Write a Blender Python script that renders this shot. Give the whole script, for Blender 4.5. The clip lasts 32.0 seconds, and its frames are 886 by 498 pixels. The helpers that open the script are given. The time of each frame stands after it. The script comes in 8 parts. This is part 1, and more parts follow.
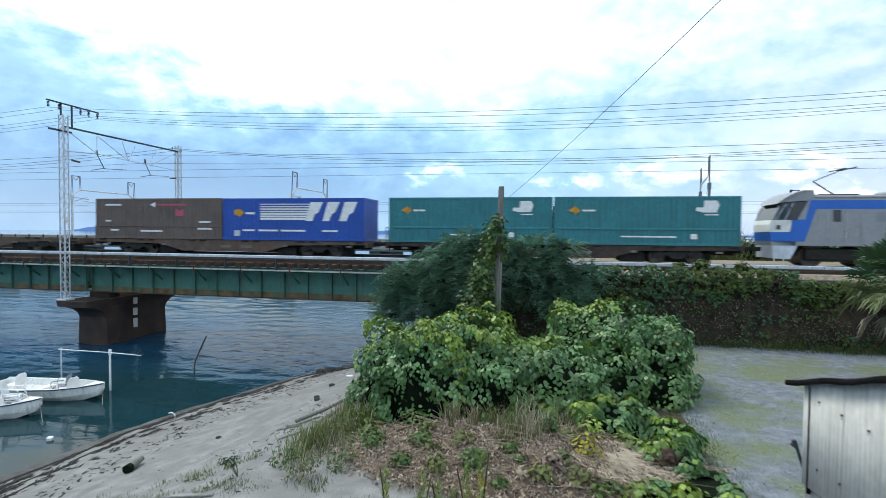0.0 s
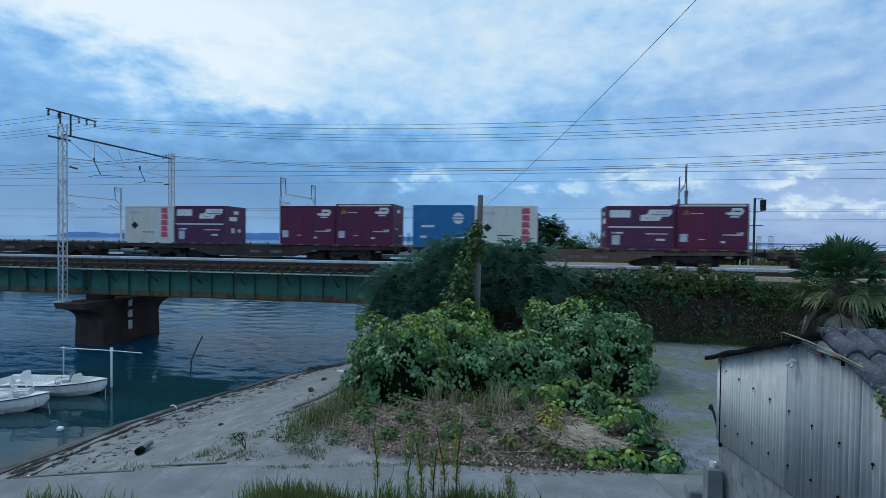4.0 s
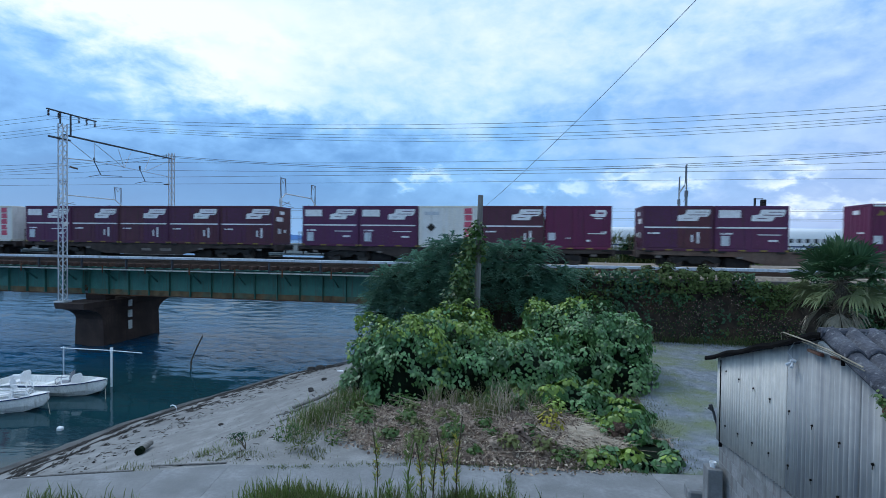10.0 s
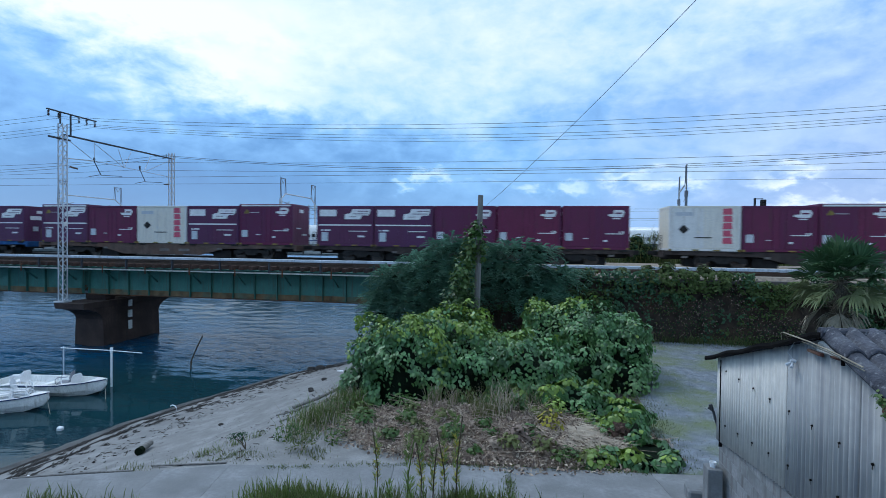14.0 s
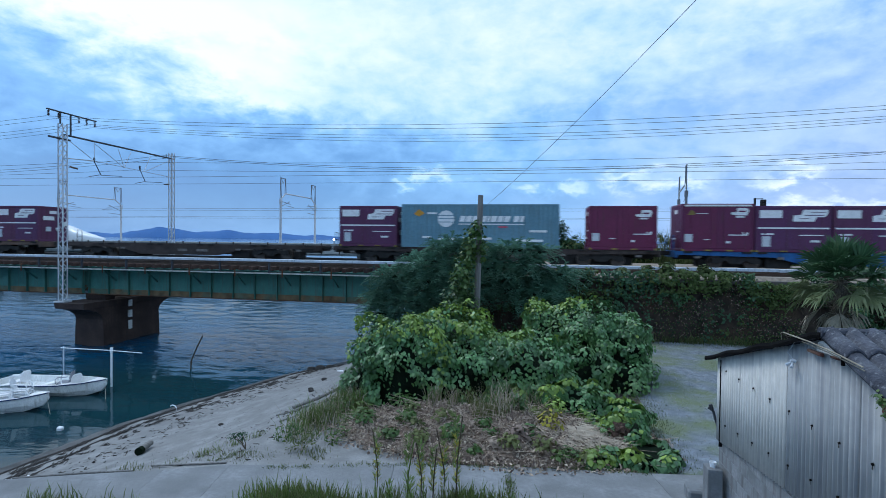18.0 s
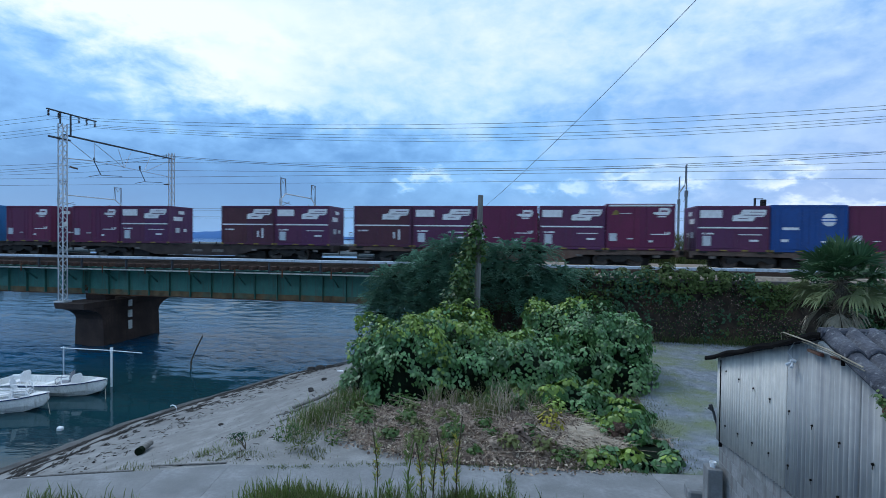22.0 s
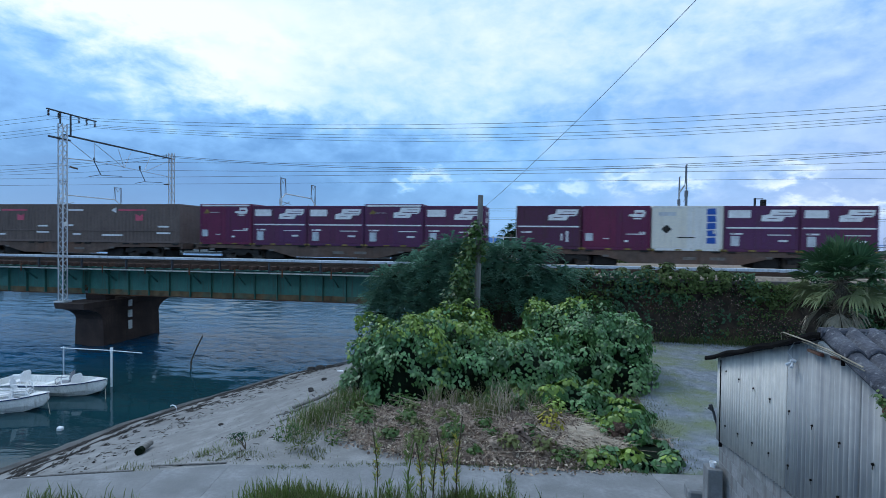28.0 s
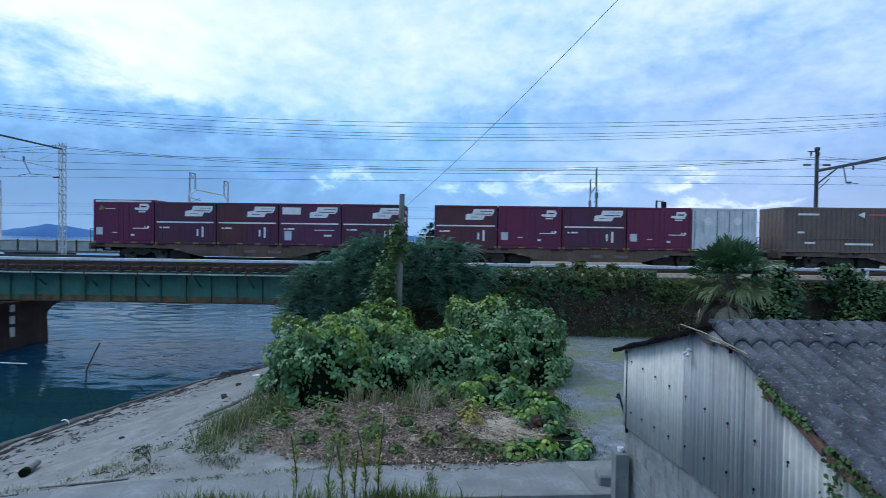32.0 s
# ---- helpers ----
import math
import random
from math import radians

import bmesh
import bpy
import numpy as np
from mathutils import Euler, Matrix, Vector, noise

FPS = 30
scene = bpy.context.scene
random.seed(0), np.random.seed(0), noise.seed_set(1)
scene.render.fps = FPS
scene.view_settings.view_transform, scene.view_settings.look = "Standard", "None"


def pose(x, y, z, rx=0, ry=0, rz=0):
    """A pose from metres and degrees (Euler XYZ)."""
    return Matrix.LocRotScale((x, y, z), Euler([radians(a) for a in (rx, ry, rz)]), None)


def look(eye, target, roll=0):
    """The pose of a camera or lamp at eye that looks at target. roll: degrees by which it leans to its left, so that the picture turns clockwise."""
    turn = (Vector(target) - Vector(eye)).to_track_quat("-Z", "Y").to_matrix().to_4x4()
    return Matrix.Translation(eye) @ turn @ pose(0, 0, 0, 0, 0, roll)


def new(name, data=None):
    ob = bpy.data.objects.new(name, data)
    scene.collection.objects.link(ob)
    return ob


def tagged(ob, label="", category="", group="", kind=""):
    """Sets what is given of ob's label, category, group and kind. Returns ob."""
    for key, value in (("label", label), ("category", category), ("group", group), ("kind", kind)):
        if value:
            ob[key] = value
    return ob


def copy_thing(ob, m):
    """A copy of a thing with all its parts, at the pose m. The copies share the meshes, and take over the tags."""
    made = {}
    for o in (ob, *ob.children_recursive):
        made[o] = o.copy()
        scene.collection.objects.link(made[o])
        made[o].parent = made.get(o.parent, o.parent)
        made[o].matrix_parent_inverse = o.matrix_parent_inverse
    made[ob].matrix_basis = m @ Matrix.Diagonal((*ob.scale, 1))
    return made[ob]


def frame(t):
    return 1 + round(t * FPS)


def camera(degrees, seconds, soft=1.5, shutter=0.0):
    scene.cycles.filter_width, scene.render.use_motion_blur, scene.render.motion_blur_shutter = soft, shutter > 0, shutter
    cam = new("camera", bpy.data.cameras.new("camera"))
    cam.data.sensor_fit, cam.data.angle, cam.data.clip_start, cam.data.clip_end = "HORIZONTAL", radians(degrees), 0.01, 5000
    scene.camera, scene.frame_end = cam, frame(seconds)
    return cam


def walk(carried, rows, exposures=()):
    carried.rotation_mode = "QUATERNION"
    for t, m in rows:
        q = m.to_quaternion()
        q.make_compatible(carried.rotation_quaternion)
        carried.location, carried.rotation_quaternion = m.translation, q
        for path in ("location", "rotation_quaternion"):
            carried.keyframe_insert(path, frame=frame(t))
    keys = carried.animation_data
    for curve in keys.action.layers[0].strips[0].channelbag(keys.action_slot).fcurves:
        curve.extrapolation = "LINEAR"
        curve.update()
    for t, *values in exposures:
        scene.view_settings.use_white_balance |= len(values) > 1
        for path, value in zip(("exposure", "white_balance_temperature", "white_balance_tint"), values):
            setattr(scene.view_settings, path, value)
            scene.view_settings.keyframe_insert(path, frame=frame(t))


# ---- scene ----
# The eye stands still, turns a little at the start and follows the train's tail at the end.
EYE = (0.0, 0.0, 6.4)


def aim(yaw, pitch=-1.06, roll=0.68, eye=EYE):
    a, p = radians(yaw), radians(pitch)
    way = Vector((-math.sin(a) * math.cos(p), math.cos(a) * math.cos(p), math.sin(p)))
    return look(eye, Vector(eye) + way * 20, roll)


cam = camera(80.9, 32.0, soft=0.6, shutter=0.3)
walk(cam, [(0.0, aim(11.68, -1.74, 0.56, (-0.39, 1.5, 6.46))), (0.25, aim(11.6, -1.4, 0.62, (-0.13, 0.5, 6.42))), (0.5, aim(11.44, -1.03)), (1.0, aim(10.38, -1.06, 0.68)), (1.5, aim(10.25)),
           (15.0, aim(10.25)), (30.0, aim(10.25)), (30.5, aim(10.08)), (31.0, aim(8.51, -1.05, 0.7)),
           (31.5, aim(6.40, -1.08, 0.72)), (32.0, aim(1.62, -1.07, 0.76))],
     exposures=[(0.0, 0.6, 7650, 10), (0.5, 0.5, 7200, 10), (1.0, 0.25, 6950, 10), (2.0, -0.02, 6650, 5), (3.0, -0.25, 6300, 5), (6.0, -0.3, 6080, 8), (9.0, 0.0, 6070, 10), (14.0, 0.02, 6070, 10), (17.0, 0.06, 6010, 10),
                (18.5, 0.06, 6010, 10), (20.0, -0.03, 6040, 10), (27.0, 0.0, 6040, 10), (28.5, 0.02, 6050, 10), (30.0, 0.06, 6020, 10), (32.0, 0.02, 6010, 10)])

# ---- light: a dull evening sky, the sun behind the clouds ----
world = bpy.data.worlds.new("evening_sky")
scene.world = world
world.use_nodes = True
wn, wl = world.node_tree.nodes, world.node_tree.links
wn.clear()


def wnode(kind):
    return wn.new(kind)


def wmath(op, a, b=None, c=None, clamp=False):
    n = wnode("ShaderNodeMath")
    n.operation, n.use_clamp = op, clamp
    for i, v in enumerate((a, b, c)):
        if v is None:
            continue
        if isinstance(v, (int, float)):
            n.inputs[i].default_value = v
        else:
            wl.new(v, n.inputs[i])
    return n.outputs[0]


def wramp(value, stops):
    n = wnode("ShaderNodeValToRGB")
    el = n.color_ramp.elements
    while len(el) < len(stops):
        el.new(0.5)
    for e, (p, c) in zip(el, stops):
        e.position, e.color = p, (*c, 1)
    wl.new(value, n.inputs[0])
    return n.outputs[0]


def wmix(f, a, b):
    n = wnode("ShaderNodeMix")
    n.data_type = "RGBA"
    for i, v in ((0, f), (6, a), (7, b)):
        if isinstance(v, (int, float)):
            n.inputs[i].default_value = v
        elif isinstance(v, tuple):
            n.inputs[i].default_value = (*v, 1)
        else:
            wl.new(v, n.inputs[i])
    return n.outputs[2]


tc = wnode("ShaderNodeTexCoord")
sep = wnode("ShaderNodeSeparateXYZ")
wl.new(tc.outputs["Generated"], sep.inputs[0])
up = wmath("MAXIMUM", sep.outputs[2], 0.0)
flat = wnode("ShaderNodeCombineXYZ")
wl.new(sep.outputs[0], flat.inputs[0])
wl.new(sep.outputs[1], flat.inputs[1])
wl.new(wmath("MULTIPLY", sep.outputs[2], 1.9), flat.inputs[2])


def cloud(scale, detail, rough, distort, off):
    mp = wnode("ShaderNodeMapping")
    mp.inputs[1].default_value = off
    wl.new(flat.outputs[0], mp.inputs[0])
    n = wnode("ShaderNodeTexNoise")
    n.inputs["Scale"].default_value, n.inputs["Detail"].default_value = scale, detail
    n.inputs["Roughness"].default_value, n.inputs["Distortion"].default_value = rough, distort
    wl.new(mp.outputs[0], n.inputs["Vector"])
    return n.outputs[0]


big = cloud(2.6, 6, 0.55, 0.4, (3.1, 0.4, 0))
small = cloud(7.5, 7, 0.56, 0.3, (0.2, 1.3, 2.0))
wisps = cloud(19.0, 6, 0.56, 0.2, (5.2, 0.3, 1.0))
# bearing and height of the view of the sky, with ragged cloud edges
az = wmath("ADD", wmath("ARCTAN2", sep.outputs[0], sep.outputs[1]), wmath("MULTIPLY", wmath("SUBTRACT", small, 0.5), 0.45))
el = wmath("ADD", wmath("ARCSINE", sep.outputs[2]), wmath("ADD", wmath("MULTIPLY", wmath("SUBTRACT", big, 0.5), 0.16), wmath("MULTIPLY", wmath("SUBTRACT", wisps, 0.5), 0.09)))
bright = wramp(el, [(0.0, (0.44,) * 3), (0.07, (0.40,) * 3), (0.16, (0.46,) * 3), (0.26, (0.60,) * 3), (0.40, (0.71,) * 3), (1.0, (0.72,) * 3)])
# cloud banks: bearing, height, half width, half height (degrees), thickness
BANKS = [(-44, 20.5, 14, 3.0, 0.42), (-33, 16.0, 7.5, 2.4, 0.36), (-26.5, 13.4, 4.0, 1.3, 0.22), (-48, 15.0, 9, 3.0, -0.12), (-31, 22.5, 11, 4.0, 0.12), (-39, 11.5, 7, 1.8, -0.05), (-14, 16.0, 15, 6.0, 0.09), (-40, 5.5, 24, 4.4, -0.21), (-20, 10.0, 9, 2.2, -0.07),
         (15, 11.0, 16, 3.2, -0.06), (22, 17.0, 12, 4.5, -0.10), (-9.3, 7.3, 2.2, 0.6, 0.26), (-13, 6.0, 1.6, 0.45, 0.24), (0.0, 6.5, 2.4, 0.7, 0.28), (12, 7.0, 2.8, 0.6, 0.28), (23.5, 6.3, 3.0, 0.5, 0.36),
         (27, 4.4, 3.6, 0.45, 0.34), (7.5, 7.6, 1.8, 0.5, 0.26), (24, 2.6, 12, 1.5, 0.05), (8, 2.6, 26, 2.6, 0.06), (16, 9.0, 14, 2.4, 0.09), (24, 8.5, 16, 4.0, 0.08), (24, 14.5, 14, 7.0, 0.07)]
for a0, e0, wa, we, amp in BANKS:
    da = wmath("DIVIDE", wmath("SUBTRACT", az, radians(a0)), radians(wa))
    de = wmath("DIVIDE", wmath("SUBTRACT", el, radians(e0)), radians(we))
    d2 = wmath("ADD", wmath("MULTIPLY", da, da), wmath("MULTIPLY", de, de))
    bright = wmath("ADD", bright, wmath("MULTIPLY", wmath("POWER", 2.718, wmath("MULTIPLY", d2, -1.0)), amp))
mass = wmath("ADD", wmath("MULTIPLY", wmath("SUBTRACT", big, 0.5), 0.45), wmath("ADD", wmath("MULTIPLY", wmath("SUBTRACT", small, 0.5), 0.52), wmath("MULTIPLY", wmath("SUBTRACT", wisps, 0.5), 0.40)))
calm = wmath("MULTIPLY_ADD", wmath("MULTIPLY", up, 3.2, clamp=True), 0.62, 0.22)
bright = wmath("ADD", bright, wmath("MULTIPLY", mass, calm))
clear = wramp(bright, [(0.0, (0.06, 0.16, 0.40)), (0.30, (0.104, 0.285, 0.59)), (0.50, (0.228, 0.485, 0.85)), (0.68, (0.49, 0.715, 0.965)), (0.85, (0.755, 0.88, 0.985)), (1.0, (0.93, 0.99, 1.03))])
# towards the sea the cloud is thicker and greyer
grey = wramp(bright, [(0.0, (0.10, 0.17, 0.34)), (0.30, (0.19, 0.29, 0.53)), (0.50, (0.355, 0.475, 0.76)), (0.68, (0.60, 0.71, 0.91)), (0.85, (0.80, 0.87, 0.97)), (1.0, (0.95, 0.98, 1.02))])
low = wmath("MULTIPLY_ADD", up, -2.0, 1.0, clamp=True)
colour = wmix(wmath("MULTIPLY", wmath("MULTIPLY_ADD", az, 1.8, 0.15, clamp=True), low), clear, grey)
sky = wnode("ShaderNodeTexSky")
sky.sky_type, sky.sun_disc, sky.sun_elevation, sky.sun_rotation = "NISHITA", False, radians(55), radians(-68)
bg = wnode("ShaderNodeBackground")
bg.inputs[1].default_value = 1.0
wl.new(colour, bg.inputs[0])
thin = wnode("ShaderNodeBackground")
thin.inputs[1].default_value = 0.02
wl.new(sky.outputs[0], thin.inputs[0])
both = wnode("ShaderNodeAddShader")
wl.new(bg.outputs[0], both.inputs[0])
wl.new(thin.outputs[0], both.inputs[1])
wo = wnode("ShaderNodeOutputWorld")
wl.new(both.outputs[0], wo.inputs[0])

sun = new("sun", bpy.data.lights.new("sun", "SUN"))
sun.data.energy, sun.data.angle, sun.data.color = 1.35, radians(20), (0.95, 0.98, 1.0)
sun.matrix_world = look((-34, 14, 52), (0, 0, 0))


# ---- materials ----
def material(name, colour, rough=0.7, metal=0.0, vary=0.15, scale=3.0, bump=0.0, bscale=40.0, tint=None, random_tint=None, streak=0.0, streak_scale=(3.5, 3.5, 0.25),
             streak_colour=(0.05, 0.035, 0.025), stretch=(1, 1, 1), spec=0.4, through_light=0.0, island=None, tint_scale=0.37, tint_range=(0.48, 0.66), specks=None):
    """Paint, stone, earth or leaf: colour varied at two scales, stains that run down, fine relief."""
    m = bpy.data.materials.new(name)
    m.use_nodes = True
    nt = m.node_tree
    nodes, links = nt.nodes, nt.links
    bs = nodes["Principled BSDF"]
    bs.inputs["Roughness"].default_value, bs.inputs["Metallic"].default_value = rough, metal
    bs.inputs["Specular IOR Level"].default_value = spec
    co = nodes.new("ShaderNodeTexCoord")
    mp = nodes.new("ShaderNodeMapping")
    mp.inputs["Scale"].default_value = stretch
    links.new(co.outputs["Object"], mp.inputs[0])
    oi = nodes.new("ShaderNodeObjectInfo")

    def noise_of(sc, detail, vec):
        n = nodes.new("ShaderNodeTexNoise")
        n.inputs["Scale"].default_value, n.inputs["Detail"].default_value = sc, detail
        links.new(vec, n.inputs["Vector"])
        return n.outputs[0]

    def mix(f, a, b, how="MIX"):
        n = nodes.new("ShaderNodeMix")
        n.data_type, n.blend_type = "RGBA", how
        for i, v in ((0, f), (6, a), (7, b)):
            if isinstance(v, (int, float)):
                n.inputs[i].default_value = v
            elif isinstance(v, tuple):
                n.inputs[i].default_value = (*v, 1)
            else:
                links.new(v, n.inputs[i])
        return n.outputs[2]

    def ramp(v, lo, hi):
        n = nodes.new("ShaderNodeMapRange")
        n.inputs[1].default_value, n.inputs[2].default_value = lo, hi
        links.new(v, n.inputs[0])
        return n.outputs[0]

    shift = nodes.new("ShaderNodeVectorMath")
    links.new(mp.outputs[0], shift.inputs[0])
    links.new(oi.outputs["Random"], shift.inputs[1])
    shift.operation = "ADD"
    vec = shift.outputs[0]
    dark = tuple(c * (1 - vary * 1.6) for c in colour)
    light = tuple(min(1, c * (1 + vary)) for c in colour)
    out = mix(ramp(noise_of(scale, 4, vec), 0.3, 0.7), dark, light)
    if tint:
        out = mix(ramp(noise_of(scale * tint_scale, 3, vec), *tint_range), out, tint)
    if random_tint:
        out = mix(oi.outputs["Random"], out, random_tint)
    if island:
        geo = nodes.new("ShaderNodeNewGeometry")
        out = mix(ramp(geo.outputs["Random Per Island"], 0.15, 1.35), out, island)
    fine = noise_of(scale * 9, 3, vec)
    out = mix(ramp(fine, 0.35, 0.9), out, tuple(c * 0.72 for c in colour))
    if specks:
        out = mix(ramp(noise_of(specks[0], 2, vec), 0.60, 0.68), out, specks[1])
    if streak:
        st = nodes.new("ShaderNodeMapping")
        st.inputs["Scale"].default_value = streak_scale
        links.new(vec, st.inputs[0])
        out = mix(ramp(noise_of(2.6, 5, st.outputs[0]), 0.62 - 0.25 * streak, 0.95), out, streak_colour)
    links.new(out, bs.inputs["Base Color"])
    if bump:
        b = nodes.new("ShaderNodeBump")
        b.inputs["Strength"].default_value, b.inputs["Distance"].default_value = bump, 0.02
        links.new(noise_of(bscale, 4, vec), b.inputs["Height"])
        links.new(b.outputs[0], bs.inputs["Normal"])
    if through_light:
        tr = nodes.new("ShaderNodeBsdfTranslucent")
        links.new(out, tr.inputs[0])
        ms = nodes.new("ShaderNodeMixShader")
        ms.inputs[0].default_value = through_light
        links.new(bs.outputs[0], ms.inputs[1])
        links.new(tr.outputs[0], ms.inputs[2])
        links.new(ms.outputs[0], nodes["Material Output"].inputs[0])
    return m


M = {}


def define(name, *a, **k):
    M[name] = material(name, *a, **k)


define("maroon", (0.118, 0.026, 0.070), 0.5, vary=0.12, scale=1.2, random_tint=(0.10, 0.028, 0.10), streak=0.3)
define("wine", (0.155, 0.015, 0.058), 0.45, vary=0.10, scale=1.2, random_tint=(0.105, 0.015, 0.064), streak=0.2)
define("red_brown", (0.105, 0.032, 0.040), 0.6, vary=0.15, scale=1.2, random_tint=(0.085, 0.022, 0.075), streak=0.4)
define("paint_white", (0.78, 0.78, 0.76), 0.5, vary=0.06, scale=2, streak=0.2, streak_colour=(0.35, 0.3, 0.25))
define("mark_white", (0.85, 0.85, 0.85), 0.6, vary=0.1, scale=5)
define("paint_cream", (0.80, 0.79, 0.77), 0.5, vary=0.06, scale=2, random_tint=(0.80, 0.73, 0.58), streak=0.3, streak_colour=(0.35, 0.3, 0.25))
define("paint_pink", (0.62, 0.10, 0.16), 0.5, vary=0.1, scale=4)
define("paint_orange", (0.65, 0.30, 0.03), 0.5, vary=0.1, scale=4)
define("paint_teal", (0.025, 0.215, 0.245), 0.5, vary=0.1, scale=0.8, streak=0.25)
define("paint_teal_light", (0.03, 0.24, 0.27), 0.5, vary=0.1, scale=0.8)
define("paint_blue", (0.018, 0.095, 0.43), 0.45, vary=0.1, scale=0.8, streak=0.15)
define("paint_navy", (0.012, 0.07, 0.27), 0.45, vary=0.1, scale=0.8, streak=0.2)
define("paint_sky", (0.035, 0.19, 0.43), 0.45, vary=0.08, scale=0.8, streak=0.1)
define("paint_pale_blue", (0.15, 0.29, 0.36), 0.55, vary=0.12, scale=0.8, streak=0.45, streak_colour=(0.12, 0.14, 0.13))
define("paint_taupe", (0.165, 0.122, 0.105), 0.6, vary=0.12, scale=0.8, streak=0.35)
define("paint_silver", (0.62, 0.64, 0.66), 0.4, 0.3, vary=0.1, scale=2, streak=0.2)
define("loco_blue", (0.012, 0.14, 0.55), 0.35, vary=0.06)
define("loco_grey", (0.30, 0.31, 0.33), 0.4, vary=0.06, streak=0.1)
define("glass_dark", (0.015, 0.018, 0.02), 0.08, vary=0.1, spec=0.8)
define("frame_brown", (0.145, 0.100, 0.080), 0.85, vary=0.3, scale=2, bump=0.2, streak=0.45, streak_colour=(0.08, 0.04, 0.026), tint=(0.175, 0.100, 0.070))
define("plate_dull", (0.20, 0.175, 0.158), 0.7, vary=0.25, scale=6, streak=0.4)
define("frame_grey", (0.064, 0.047, 0.041), 0.85, vary=0.3, scale=2, bump=0.2, streak=0.3)
define("frame_blue", (0.02, 0.11, 0.30), 0.7, vary=0.25, scale=2, streak=0.3)
define("bogie_black", (0.028, 0.025, 0.023), 0.85, vary=0.3, scale=4, bump=0.2)
define("wheel_steel", (0.16, 0.13, 0.11), 0.5, 0.7, vary=0.3, scale=6)
define("mark_yellow", (0.30, 0.22, 0.05), 0.7, vary=0.35, scale=5, streak=0.5)
define("girder_green", (0.056, 0.188, 0.150), 0.6, vary=0.22, scale=1.5, tint=(0.080, 0.21, 0.165), bump=0.1, streak=0.35, streak_colour=(0.10, 0.050, 0.020))
define("girder_rusty", (0.175, 0.120, 0.060), 0.8, vary=0.45, scale=2.2, tint=(0.06, 0.16, 0.12), bump=0.2, streak=0.5, streak_colour=(0.15, 0.07, 0.028))
define("rust", (0.13, 0.055, 0.025), 0.9, vary=0.35, scale=3, bump=0.3, tint=(0.06, 0.07, 0.05))
define("sleeper", (0.115, 0.062, 0.045), 0.9, vary=0.35, scale=4, bump=0.3, random_tint=(0.06, 0.04, 0.035))
define("rail", (0.09, 0.06, 0.045), 0.6, 0.4, vary=0.2, scale=3)
define("duct_grey", (0.58, 0.63, 0.70), 0.55, vary=0.14, scale=2, streak=0.25)
define("concrete", (0.33, 0.32, 0.30), 0.9, vary=0.2, scale=1.2, bump=0.3, streak=0.4, streak_colour=(0.10, 0.085, 0.07))
define("coping_stone", (0.135, 0.118, 0.105), 0.95, vary=0.35, scale=2.5, bump=0.5, streak=0.5, streak_colour=(0.05, 0.045, 0.03))
define("pier_brown", (0.068, 0.044, 0.037), 0.95, vary=0.3, scale=1.1, bump=0.4, streak=0.6, streak_colour=(0.04, 0.03, 0.026))
define("viaduct", (0.42, 0.42, 0.40), 0.9, vary=0.15, scale=0.6, streak=0.3, streak_colour=(0.2, 0.19, 0.17))
define("lattice", (0.62, 0.64, 0.67), 0.6, 0.2, vary=0.2, scale=4)
define("dark_steel", (0.07, 0.075, 0.085), 0.6, 0.4, vary=0.2, scale=4)
define("mast_grey", (0.20, 0.215, 0.24), 0.6, 0.2, vary=0.2, scale=3)
define("insulator", (0.10, 0.07, 0.06), 0.3, vary=0.1)
define("wire", (0.10, 0.11, 0.13), 0.6, 0.3, vary=0.1)
define("sand", (0.240, 0.239, 0.237), 0.95, vary=0.22, scale=2.2, bump=0.8, bscale=9, tint=(0.185, 0.182, 0.180))
define("gravel", (0.165, 0.190, 0.220), 0.95, vary=0.3, scale=3.4, bump=0.9, bscale=26, tint=(0.120, 0.150, 0.048), tint_scale=0.17, tint_range=(0.44, 0.60), specks=(34, (0.31, 0.34, 0.38)))
define("moss", (0.15, 0.175, 0.075), 1.0, vary=0.35, scale=6, bump=0.7, bscale=22, tint=(0.24, 0.23, 0.20))
define("wrack", (0.044, 0.040, 0.038), 1.0, vary=0.4, scale=6, bump=0.6)
define("ballast", (0.30, 0.25, 0.20), 0.95, vary=0.3, scale=6, bump=0.8, bscale=12)
define("earth", (0.060, 0.044, 0.034), 1.0, vary=0.5, scale=2.2, bump=1.0, bscale=9, tint=(0.10, 0.062, 0.042), specks=(14, (0.03, 0.035, 0.018)))
define("path", (0.215, 0.222, 0.230), 0.9, vary=0.22, scale=1.4, bump=0.5, tint=(0.185, 0.19, 0.194))
define("block", (0.23, 0.24, 0.25), 0.95, vary=0.2, scale=2.5, bump=0.4, streak=0.4)
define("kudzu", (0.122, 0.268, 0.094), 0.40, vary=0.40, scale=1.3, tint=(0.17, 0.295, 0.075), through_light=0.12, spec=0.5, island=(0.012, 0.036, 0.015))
# the same kudzu as if lit from above, the light put into its colour
define("kudzu_lit", (0.27, 0.385, 0.065), 0.42, vary=0.3, scale=1.3, tint=(0.18, 0.30, 0.065), through_light=0.2, spec=0.45, island=(0.07, 0.15, 0.035))
# near-black: painted shade deep among leaves, and the char on the log
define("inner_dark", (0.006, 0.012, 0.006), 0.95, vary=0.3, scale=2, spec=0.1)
define("leaf_dark", (0.028, 0.080, 0.038), 0.8, vary=0.35, scale=0.9, tint=(0.030, 0.075, 0.03), through_light=0.2, spec=0.12, island=(0.014, 0.04, 0.02))
